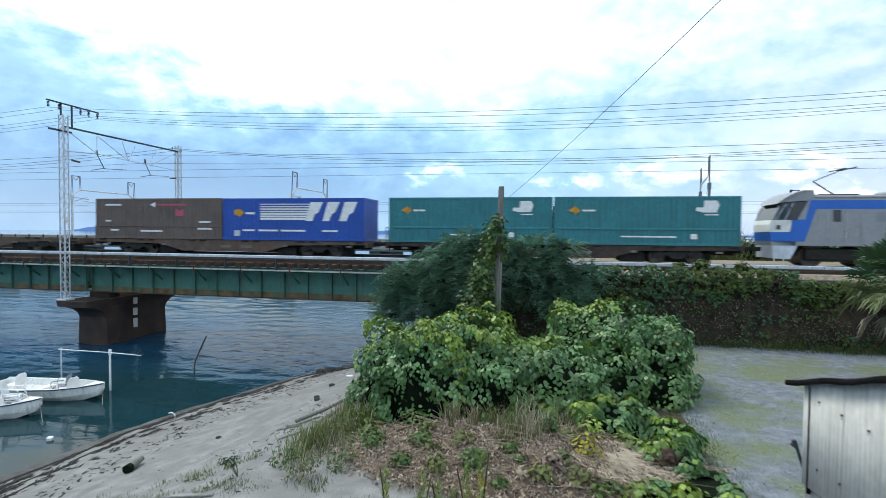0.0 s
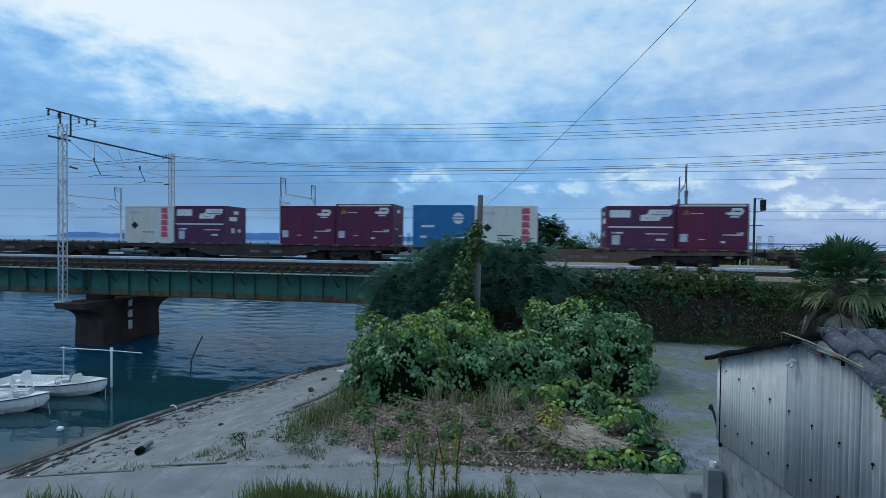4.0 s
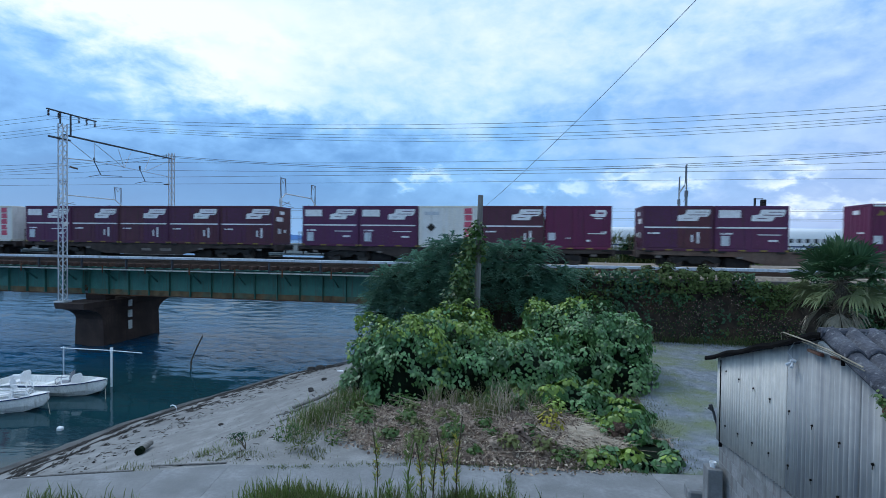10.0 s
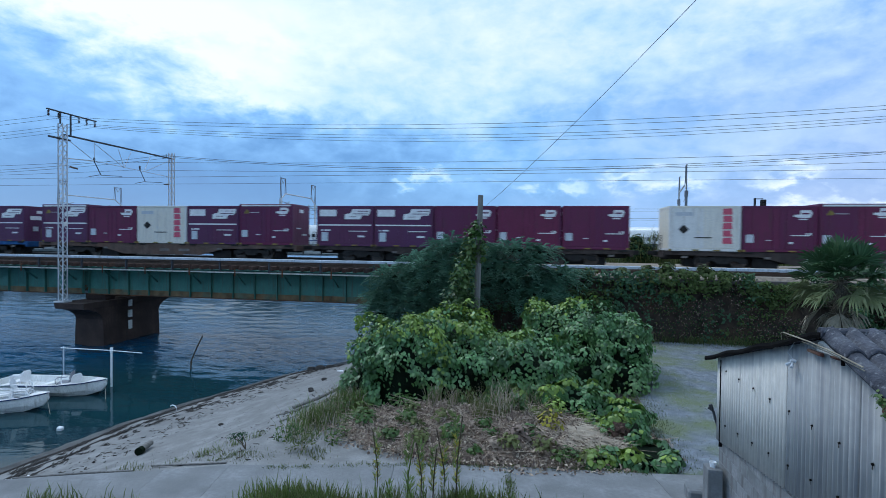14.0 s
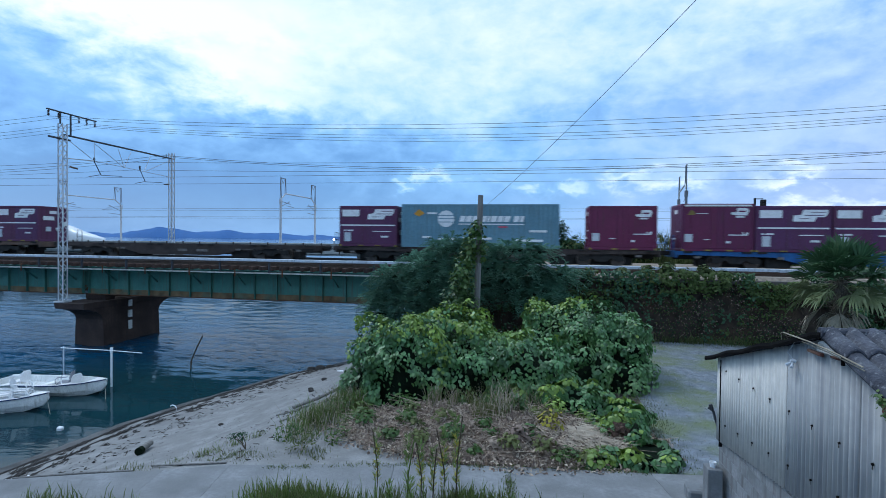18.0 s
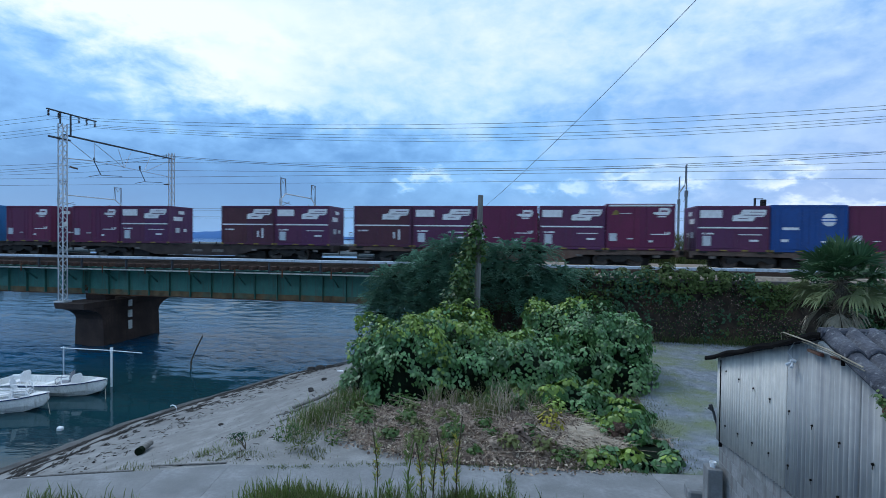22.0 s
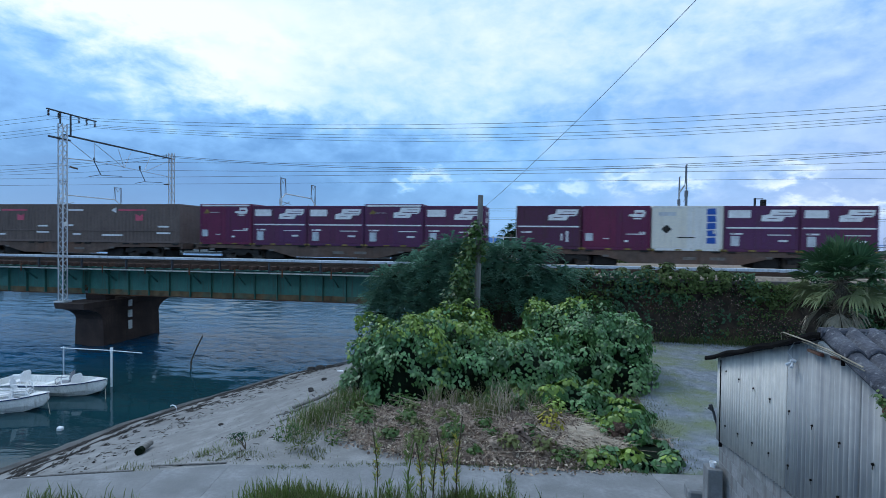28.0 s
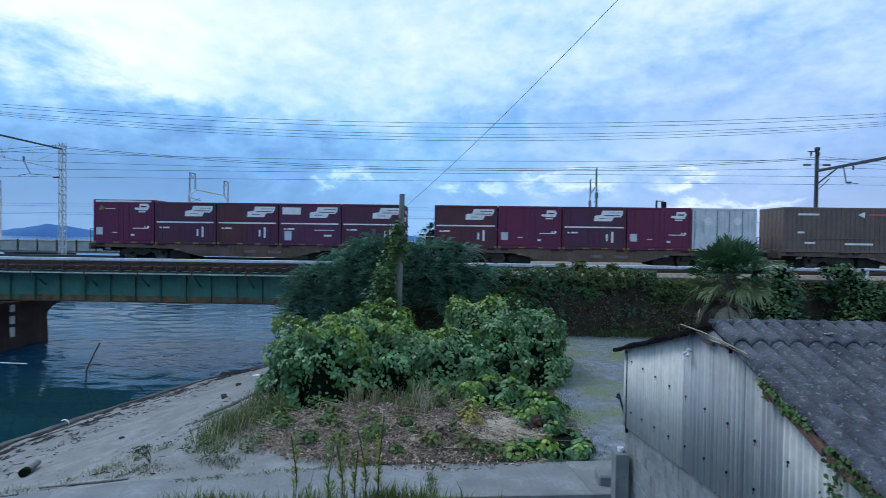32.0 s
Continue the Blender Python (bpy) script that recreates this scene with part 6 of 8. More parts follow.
build_boat("white fibreglass rowing boat with a blue strake, moored", pose(-22.6, 18.43, WATER - 0.05, 0, 0, 4), [(3.0, 0.1, 200, "plastic_grey"), (3.5, -0.1, 170, "plastic_white"), (1.0, 0, 180, "plastic_white")])
build_boat("white fibreglass rowing boat with plastic chairs aboard, moored", pose(-23.05, 15.5, WATER - 0.05, 0, 0, 14), [(4.05, 0.05, 15, "plastic_white"), (4.05, 0.05, 15, "plastic_white"), (4.05, 0.05, 15, "plastic_white"), (3.3, 0.1, 30, "plastic_white"), (3.3, 0.1, 30, "plastic_white")])


def fan_palm(m):
    p = thing("fan_palm", "fan palm with spiky green fronds, the lower ones faded and drooping", "palm", m)
    bm = bmesh.new()
    rings = []
    for i in range(23):
        z = i * 0.15
        r = 0.19 + 0.035 * (i % 2) + (0.08 if i < 3 else 0)
        rings.append([Vector((r * math.cos(t), r * math.sin(t), z)) for t in (math.tau * k / 12 for k in range(12))])
    loft(bm, rings)
    part("trunk", bm, "palm_fibre", p, "shaggy grey-brown trunk")
    H = 3.50
    bm = bmesh.new()
    for i in range(150):
        a, z = i * 2.39996, H - 1.7 + 1.8 * i / 150
        r = 0.22 + 0.14 * RNG.random()
        tube(bm, (0.14 * math.cos(a), 0.14 * math.sin(a), z), (r * 1.4 * math.cos(a), r * 1.4 * math.sin(a), z + 0.28 * RNG.uniform(-0.6, 1.0)), 0.035, 0.010, n=4)
    tagged(part("leaf_base", bm, "palm_fibre", p), "dark stubs of old fronds", kind="stuff")
    count = 64
    for i in range(count):
        a = i * 2.39996 + RNG.normal() * 0.3
        s = i / (count - 1)
        el = radians(80 - 112 * s + RNG.normal() * 10)
        old, dead = s > 0.72, s > 0.90
        if dead:
            el = radians(RNG.uniform(-78, -55))
        stalk = RNG.uniform(0.55, 0.95) * (0.75 if s < 0.15 else 1.0)
        fan = RNG.uniform(0.82, 1.02)
        d = Vector((math.cos(a) * math.cos(el), math.sin(a) * math.cos(el), math.sin(el)))
        side = d.cross(Vector((0, 0, 1)))
        side = side.normalized() if side.length > 0.1 else Vector((1, 0, 0))
        side = (Matrix.Rotation(RNG.normal() * 0.45, 3, d) @ side).normalized()
        upv = side.cross(d)
        base = Vector((0.10 * math.cos(a), 0.10 * math.sin(a), H - 0.45 * s))
        hub = base + d * stalk + Vector((0, 0, -0.16 * s))
        bm = bmesh.new()
        cable(bm, [base, base.lerp(hub, 0.55) + Vector((0, 0, 0.04)), hub], 0.016, 4)
        count_b = 26
        sag = 0.05 if s < 0.25 else 0.30 if not old else 0.65
        wide = RNG.uniform(70, 112) if not dead else 55
        fold = RNG.uniform(0.15, 0.55)
        for k in range(count_b):
            t = radians(-wide + 2 * wide * k / (count_b - 1) + RNG.normal() * 2.5)
            w = (d * math.cos(t) + side * math.sin(t) + upv * fold * abs(math.sin(t))).normalized()
            Lb = fan * (0.72 + 0.28 * math.cos(t)) * RNG.uniform(0.82, 1.08)
            split = RNG.uniform(0.50, 0.66)
            mid = hub + w * Lb * split + Vector((0, 0, -sag * 0.10 * Lb))
            tip = hub + w * Lb * (1 - 0.18 * sag) + Vector((0, 0, -(0.06 + sag * 0.55) * Lb * RNG.uniform(0.6, 1.3)))
            cross = w.cross(upv)
            cross = cross.normalized() * Lb * split * math.sin(radians(wide / count_b)) * 1.35
            lift = upv * (0.010 if k % 2 else -0.010)
            vs = [bm.verts.new(q) for q in (hub - cross * 0.1, hub + cross * 0.1, mid + cross + lift, tip, mid - cross - lift)]
            bm.faces.new((vs[0], vs[1], vs[2], vs[4]))
            bm.faces.new((vs[4], vs[2], vs[3]))
        part("dead_frond" if dead else "frond", bm, "palm_dead" if dead else "palm_old" if old else "palm_leaf", p)
    return p


fan_palm(pose(10.6, 20.6, 1.85))


def spray_mesh(name, P, N, pairs, size, aspect, mats, parent):
    """Feather-like leaves: narrow leaflets in pairs along a drooping midrib, many such sprays as one mesh."""
    V, Fc, Mi, at = [], [], [], 0
    for p, n in zip(P, N):
        d = np.array([n[0], n[1], 0.25 * n[2]]) + RNG.normal(size=3) * 0.25
        d /= np.linalg.norm(d)
        side = np.cross(d, (0, 0, 1.0))
        side /= np.linalg.norm(side) + 1e-9
        L = RNG.uniform(0.45, 0.75)
        t = np.linspace(0.08, 1, pairs)
        mid = p + d * (L * t)[:, None] - np.array([0, 0, 1.0]) * (L * 0.55 * t ** 2)[:, None]
        upn = np.cross(side, d)
        pts = np.concatenate([mid, mid])
        spin = np.concatenate([np.tile(side * 1.0 + d * 0.5, (pairs, 1)), np.tile(-side * 1.0 + d * 0.5, (pairs, 1))])
        nn = np.tile(upn, (2 * pairs, 1)) + RNG.normal(size=(2 * pairs, 3)) * 0.12
        v, f = leaf_arrays(pts, nn, size, aspect, 0.3, spin * 3)
        V.append(v)
        Fc.append(f + at)
        at += len(v)
        Mi += [int(RNG.random() < 0.35)] * len(f)
    return mesh_from(name, np.concatenate(V).tolist(), np.concatenate(Fc).tolist(), mats, parent, mats=Mi)


def leafy_tree(name, label, base, trunk, limbs, blobs, k, size, mats, aspect=0.6, category="tree", core=0.72, sprays=0):
    t = thing(name, label, category)
    bm = bmesh.new()
    tube(bm, base, trunk, 0.16, 0.10, n=8)
    for e in limbs:
        tube(bm, trunk, e, 0.08, 0.02, n=6)
    part("trunk", bm, "bark", t)
    # black cores added as painted shade inside the crown
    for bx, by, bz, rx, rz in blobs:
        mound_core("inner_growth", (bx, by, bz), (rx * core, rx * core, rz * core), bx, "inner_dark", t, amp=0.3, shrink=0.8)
    P, N = crown_points([(x, y, z, rx * 0.84, rz) for x, y, z, rx, rz in blobs] if sprays else blobs, k)
    if sprays:
        keep = (N[:, 2] > 0.45) | (RNG.random(len(P)) < 0.25)
        P, N = P[keep], N[keep]
        tagged(spray_mesh("crown", P, N, sprays, size, aspect, mats, t), kind="stuff")
        return t
    pick = RNG.random(len(P)) < 0.75
    tagged(leaf_mesh("crown", [(P[pick], N[pick], size, aspect, 0.3, 0), (P[~pick], N[~pick], size, aspect, 0.3, 1)], mats, t), kind="stuff")
    return t


def build_trees():
    # feathery dark tree behind the kudzu
    blobs = [(-3.6, 22.3, 6.0, 1.2, 0.5), (-4.6, 22.0, 5.4, 1.3, 0.45), (-2.4, 22.2, 5.9, 1.2, 0.4), (-0.9, 22.3, 6.0, 1.1, 0.32), (0.2, 22.4, 5.9, 0.7, 0.22), (-6.0, 21.9, 4.7, 1.1, 0.5), (-4.4, 21.6, 4.6, 1.3, 0.5),
             (-6.5, 21.7, 3.9, 0.9, 0.45), (-5.0, 21.5, 3.7, 1.2, 0.5), (-3.2, 21.7, 5.1, 1.3, 0.5), (-1.8, 21.8, 5.1, 1.3, 0.5), (-3.0, 21.6, 4.2, 1.6, 0.6), (-1.0, 22.0, 4.3, 1.2, 0.5), (0.3, 22.5, 4.6, 0.8, 0.4), (-6.6, 21.8, 3.1, 0.8, 0.6), (-4.2, 21.8, 3.0, 1.4, 0.6), (0.2, 22.0, 4.1, 1.1, 0.7), (-0.5, 22.0, 5.2, 0.9, 0.4), (1.0, 22.5, 4.9, 0.7, 0.4), (-0.2, 21.8, 5.6, 0.5, 0.25)]
    leafy_tree("feathery_tree", "dark blue-green feathery-leaved tree spreading over the bridge end", (-3.0, 22.3, 1.8), (-3.0, 22.3, 3.4), [b[:3] for b in blobs], blobs, 6200, 0.15, ["leaf_feather", "leaf_feather"], 0.30, core=0.36, sprays=9)
    # round tree beyond the line
    blobs = [(-2.0, 44, 6.6, 1.4, 1.2), (-0.4, 44, 7.6, 1.5, 1.2), (1.2, 44.3, 7.2, 1.4, 1.2), (2.6, 44, 6.0, 1.1, 0.9), (0.2, 43.4, 6.2, 2.2, 1.2), (-2.6, 43.6, 5.6, 1.0, 0.8)]
    leafy_tree("broadleaf_tree", "dark rounded broadleaf tree beyond the railway", (0, 44, 4.3), (0.1, 44, 5.6), [b[:3] for b in blobs], blobs, 1500, 0.20, ["leaf_dark", "leaf_feather"], 0.42, core=0.66, sprays=7)


build_trees()


def build_bullet_train():
    t = thing("bullet_train", "white high-speed train with a blue stripe on the viaduct", "train")
    sec = [(-1.55, 0.35), (-1.69, 0.9), (-1.69, 2.2), (-1.5, 3.1), (-1.0, 3.55), (0, 3.65), (1.0, 3.55), (1.5, 3.1), (1.69, 2.2), (1.69, 0.9), (1.55, 0.35)]

    def ring(x, k, zk):
        return [Vector((x, y * k, 0.35 + (z - 0.35) * zk)) for y, z in sec]

    for i in range(16):
        x0 = i * 25.0
        bm = bmesh.new()
        a, b = x0 + 0.25, x0 + 24.75
        rings = [ring(a, 1, 1), ring(b, 1, 1)]
        if i == 0:
            rings = [ring(x0 - 0.2 + d, k, z) for d, k, z in ((0, 0.15, 0.12), (0.6, 0.45, 0.24), (2.5, 0.75, 0.38), (5.0, 0.9, 0.58), (7.5, 0.97, 0.86), (9.5, 1, 1), (24.9, 1, 1))]
        if i == 15:
            rings = [ring(a + d, k, z) for d, k, z in ((0, 1, 1), (15.4, 1, 1), (17.4, 0.97, 0.86), (19.9, 0.9, 0.58), (22.4, 0.75, 0.38), (24.3, 0.45, 0.24), (24.9, 0.15, 0.12))]
        loft(bm, rings)
        bmesh.ops.recalc_face_normals(bm, faces=bm.faces)
        for f in bm.faces:
            f.smooth = len(f.verts) == 4 and abs(f.normal.x) < 0.9
        car = part("car", bm, "bullet_white", t)
        c0, c1 = a + (9.5 if i == 0 else 0.5), b - (9.5 if i == 15 else 0.5)
        part("stripe", blk(c0, c1, -1.705, -1.68, 1.0, 1.16), "bullet_blue", car)
        for k in range(int((c1 - c0 - 2) / 1.04)):
            x = c0 + 1.4 + k * 1.04
            part("window", blk(x - 0.32, x + 0.32, -1.70, -1.66, 1.62, 2.2, 0.02), "glass_dark", car)
        if i in (0, 15):
            x = x0 + (6.2 if i == 0 else 18.8)
            part("windscreen", blk(x - 0.8, x + 0.8, -1.0, 1.0, 2.05, 2.35, 0.1), "glass_dark", car)
    head = 22.4 + 59.3 * 9.6
    OTHER_MOVING.append((t, [(s, pose(head - 59.3 * s, 80.1, 4.86)) for s in (0.0, 8.0, 16.0, 24.0, 32.0)]))


build_bullet_train()


def build_locomotive():
    lo = thing("electric_locomotive", "blue and grey electric locomotive with white nose band", "locomotive")
    # nose at x = 0, body ahead of it
    L = 17.2

    def cab(x):
        """The raked cab is short: its outline is drawn long and pulled in here."""
        return x * 0.58 if x < 3.42 else x - 1.436

    def half(x):
        return 1.02 + 0.37 * min(1.0, max(0.0, x) / 0.8) ** 0.6

    def section(name, pts, mat, proud=0.0, label="", smooth=False):
        bm = bmesh.new()
        loft(bm, [[Vector((cab(x), sy * (half(cab(x)) + proud), z)) for x, z in pts] for sy in (-1, 1)])
        bmesh.ops.recalc_face_normals(bm, faces=bm.faces)
        return part(name, bm, mat, lo, label)

    section("body", [(1.9, 1.1), (L, 1.1), (L, 3.45), (2.9, 3.45), (1.9, 2.3)], "loco_grey")
    section("nose", [(0.06, 1.75), (0.14, 1.3), (1.5, 1.3), (1.5, 1.78)], "loco_blue", 0.012, "blue nose under the white band")
    section("side_panel", [(1.5, 1.3), (2.58, 1.3), (3.42, 2.93), (L - 0.4, 2.93), (L - 0.4, 3.36), (2.95, 3.36), (2.6, 2.40), (1.62, 2.38), (1.5, 1.8)], "loco_blue", 0.012, "blue cab side panel")
    section("white_band", [(0.0, 1.77), (1.4, 1.77), (1.54, 2.2), (1.5, 2.38), (0.14, 2.38), (0.0, 2.15)], "paint_white", 0.02, "white band round the nose")
    section("windscreen", [(0.16, 2.37), (0.85, 3.22), (1.45, 3.25), (1.45, 2.38)], "glass_dark", -0.004, "dark raked windscreen")
    section("cab_window", [(1.46, 2.38), (1.46, 3.25), (2.92, 3.32), (2.57, 2.39)], "glass_dark", -0.004)
    section("pillar", [(1.0, 2.39), (1.12, 2.39), (1.72, 3.24), (1.58, 3.24)], "loco_grey", 0.008)
    section("roof_visor", [(0.48, 3.2), (1.2, 3.54), (1.8, 3.74), (2.4, 3.86), (3.2, 3.86), (3.35, 3.38), (0.7, 3.25)], "loco_grey", -0.03, "long grey roof visor")
    section("underframe", [(0.22, 1.08), (L, 1.08), (L, 1.3), (0.16, 1.3)], "loco_grey", -0.02)
    section("skirt", [(0.25, 1.08), (2.1, 1.08), (1.55, 0.4), (0.35, 0.42)], "duct_grey", -0.06, "pale plough skirt")
    part("roof", blk(1.9, L - 1.436, -1.2, 1.2, 3.45, 3.62, 0.06), "loco_grey", lo)
    for sy in (-1, 1):
        part("headlight", blk(0.26, 0.44, sy * 1.27 - 0.03, sy * 1.27 + 0.03, 1.9, 2.12, 0.01), "glass_dark", lo)
        part("cab_door", blk(2.6, 3.2, sy * 1.40 - 0.008, sy * 1.40 + 0.008, 1.35, 2.9, 0.004), "loco_grey", lo)
        part("door_window", blk(2.72, 3.08, sy * 1.408 - 0.01, sy * 1.408 + 0.01, 2.3, 2.88, 0.01), "glass_dark", lo)
    for xb in (3.3, 7.9, 12.5):
        bo = part("bogie", blk(xb - 1.6, xb + 1.6, -1.1, 1.1, 0.35, 0.95, 0.06), "bogie_black", lo)
        for xa in (xb - 1.2, xb + 1.2):
            bm = bmesh.new()
            tube(bm, (xa, -0.72, 0.56), (xa, 0.72, 0.56), 0.56, n=20)
            part("wheelset", bm, "wheel_steel", bo)
    for xb in (3.4, 11.6):
        bm = bmesh.new()
        tube(bm, (xb, 0, 3.72), (xb - 1.0, 0, 4.42), 0.035, n=6)
        tube(bm, (xb - 1.0, 0, 4.42), (xb + 0.35, 0, 5.02), 0.025, n=6)
        tube(bm, (xb + 0.1, -0.8, 5.0), (xb + 0.1, 0.8, 5.0), 0.03, n=6)
        tube(bm, (xb + 0.6, -0.8, 5.05), (xb + 0.6, 0.8, 5.05), 0.03, n=6)
        tube(bm, (xb + 0.05, 0, 4.98), (xb + 0.65, 0, 5.06), 0.035, n=6)
        part("pantograph", bm, "dark_steel", lo, "raised single-arm pantograph")
        part("pantograph_base", blk(xb - 0.9, xb + 0.9, -0.5, 0.5, 3.63, 3.73, 0.02), "dark_steel", lo)
    for xa in (5.5, 7.2, 8.9, 10.6):
        part("roof_gear", blk(xa, xa + 1.4, -0.7, 0.7, 3.62, 3.85, 0.08), "loco_grey", lo)
    # windscreen frame, wipers and grab rails at the cab
    for x, z0, z1 in ((0.36, 2.4, 3.1), (0.62, 2.4, 3.16)):
        for sy in (-1, 1):
            bm = bmesh.new()
            tube(bm, (x * 0.4, sy * (half(x * 0.4) + 0.01), z0), (x, sy * (half(x) + 0.005), z1), 0.022, n=5)
            part("window_bar", bm, "paint_silver", lo)
    for sy in (-1, 1):
        for x in (2.52, 3.28):
            bm = bmesh.new()
            tube(bm, (x, sy * 1.43, 1.5), (x, sy * 1.43, 2.7), 0.016, n=5)
            part("grab_rail", bm, "paint_silver", lo)
        part("air_grille", blk(4.6, 11.5, sy * 1.40 - 0.008, sy * 1.40 + 0.008, 2.3, 2.8, 0.004), "plastic_grey", lo)
    part("coupler", blk(-0.55, 0.0, -0.14, 0.14, 0.74, 0.98, 0.03), "bogie_black", lo)
    MOVING.append((lo, BASE + 1.35, Y_FAR, RAIL))


build_locomotive()


# ---- growth and litter ----
def blades(name, spots, height, width, mats, parent=None, lean=0.35, per=24, spread=0.22):
    """Tufts of grass: long narrow blades, bent over at the tip, as one mesh."""
    V, Fc, Mi = [], [], []
    for (x, y, z, k) in spots:
        for _ in range(per):
            a = RNG.uniform(0, math.tau)
            px, py = x + RNG.normal() * spread, y + RNG.normal() * spread
            h = height * k * RNG.uniform(0.5, 1.15)
            lx, ly = math.cos(a) * lean * h * RNG.uniform(0.2, 1.2), math.sin(a) * lean * h * RNG.uniform(0.2, 1.2)
            b = RNG.uniform(0, math.tau)
            wx, wy = math.cos(b) * width / 2, math.sin(b) * width / 2
            at = len(V)
            V += [(px - wx, py - wy, z - 0.03), (px + wx, py + wy, z - 0.03), (px + lx * 0.4 + wx * 0.8, py + ly * 0.4 + wy * 0.8, z + h * 0.62), (px + lx * 0.4 - wx * 0.8, py + ly * 0.4 - wy * 0.8, z + h * 0.62), (px + lx, py + ly, z + h * 0.95)]
            Fc += [(at, at + 1, at + 2, at + 3), (at + 3, at + 2, at + 4)]
            m = int(RNG.integers(len(mats)))
            Mi += [m, m]
    return mesh_from(name, V, Fc, mats, parent, mats=Mi)


def grass_patch(name, label, spots, *a, **k):
    ob = blades(name, spots, *a, **k)
    return tagged(ob, label, "grass", kind="stuff")


def scatter(n, x0, x1, y0, y1, keep=None):
    out = []
    while len(out) < n:
        x, y = RNG.uniform(x0, x1), RNG.uniform(y0, y1)
        if keep is None or keep(x, y):
            out.append((x, y, ground_height(x, y), RNG.uniform(0.6, 1.2)))
    return out


def heap_height(x, y):
    d = ((x + 0.9) / 3.6) ** 2 + ((y - 11.9) / 1.75) ** 2
    return GROUND + 0.42 * max(0.0, 1 - d) + 0.12 * noise.noise(Vector((x * 3.5, y * 3.5, 6))) * max(0.0, 1.1 - d) + 0.24 * noise.noise(Vector((x * 1.4, y * 1.4, 2))) * max(0.0, 1.1 - d)


def build_heap():
    h = thing("brush_heap", "low heap of dry brown cut vines and straw beside the path", "brush heap")
    xs, ys = axis((-4.7, 2.9, 0.14)), axis((10.05, 13.8, 0.14))
    nx = len(xs)
    verts = [(x, y, max(heap_height(x, y), GROUND - 0.03) + 0.05 * noise.noise(Vector((x * 6, y * 6, 0)))) for y in ys for x in xs]
    faces = [(j * nx + i, j * nx + i + 1, (j + 1) * nx + i + 1, (j + 1) * nx + i) for j in range(len(ys) - 1) for i in range(nx - 1)
             if ((xs[i] + 0.9) / 3.7) ** 2 + ((ys[j] - 11.9) / 1.85) ** 2 < 1]
    mesh_from("heap_core", verts, faces, "dry_soil", h, smooth=True)

    def on_heap(x, y):
        return ((x + 0.9) / 3.7) ** 2 + ((y - 11.9) / 1.85) ** 2 < 1

    # dry curled leaves
    P, N = [], []
    while len(P) < 15000:
        x, y = RNG.uniform(-5.1, 3.1), RNG.uniform(9.75, 13.8)
        d = ((x + 0.9) / 3.7) ** 2 + ((y - 11.9) / 1.85) ** 2
        if d < 1 or (RNG.random() < 0.30 and d < 1.25):
            P.append((x, y, max(heap_height(x, y), 1.975 if y < 10.5 else 0) + RNG.uniform(0.005, 0.10 if d < 1 else 0.02)))
            N.append(RNG.normal(size=3) + np.array([0, -0.3, 0.7]))
    P, N = np.array(P), np.array(N)
    pick = RNG.random(len(P))
    tagged(leaf_mesh("dry_leaves", [(P[pick < 0.45], N[pick < 0.45], 0.078, 0.55, 0.8, 0), (P[(pick >= 0.45) & (pick < 0.58)], N[(pick >= 0.45) & (pick < 0.58)], 0.07, 0.45, 0.7, 1), (P[pick >= 0.58], N[pick >= 0.58], 0.072, 0.6, 0.7, 2)],
                     ["dry_stalk", "straw", "dry_dark"], h), "curled dry brown leaves", kind="stuff")
    # dead stems criss-cross
    bm = bmesh.new()
    for _ in range(1500):
        x, y = RNG.uniform(-4.3, 2.5), RNG.uniform(10.4, 13.4)
        if not on_heap(x, y):
            continue
        a, L = RNG.uniform(0, math.tau), RNG.uniform(0.2, 0.9)
        z = heap_height(x, y)
        tube(bm, (x, y, z + 0.02), (x + math.cos(a) * L, y + math.sin(a) * L * 0.6, z + RNG.uniform(0.02, 0.22)), 0.006, 0.003, n=4, cap=False)
    tagged(part("dead_stem_litter", bm, "dry_stalk", h), kind="stuff")
    # pale straw on the flank
    V, Fc = [], []
    for _ in range(1900):
        x, y = 0.98 + RNG.normal() * 0.30, 11.5 + RNG.normal() * 0.26
        z = heap_height(x, y) + RNG.uniform(0.0, 0.10)
        a, L = radians(RNG.normal() * 35 - 25), RNG.uniform(0.15, 0.42)
        w = 0.004
        dx, dy, dz = math.cos(a) * L, math.sin(a) * L * 0.7, -0.12 * L
        at = len(V)
        V += [(x, y - w, z), (x, y + w, z + w), (x + dx, y + dy + w, z + dz + w), (x + dx, y + dy - w, z + dz)]
        Fc.append((at, at + 1, at + 2, at + 3))
    tagged(mesh_from("straw", V, Fc, "straw", h), "pale cut straw", kind="stuff")
    # broken branches on top
    for (x0, y0, x1, y1, r) in ((-0.15, 12.9, 1.0, 13.0, 0.035), (-0.1, 13.1, 1.2, 12.8, 0.028), (0.0, 12.7, 0.7, 13.2, 0.02), (-3.6, 12.2, -2.9, 12.9, 0.02)):
        bm = bmesh.new()
        za, zb = heap_height(x0, y0), heap_height(x1, y1)
        cable(bm, [(x0, y0, za + 0.10), ((x0 + x1) / 2, (y0 + y1) / 2, (za + zb) / 2 + 0.17), (x1, y1, zb + 0.09)], r, 6)
        part("branch", bm, "twig", h)
    # torn-out ball of brown roots beside the straw
    rx, ry = 1.78, 11.9
    rz = heap_height(rx, ry) + 0.14
    bm = bmesh.new()
    bmesh.ops.create_icosphere(bm, subdivisions=3, radius=1)
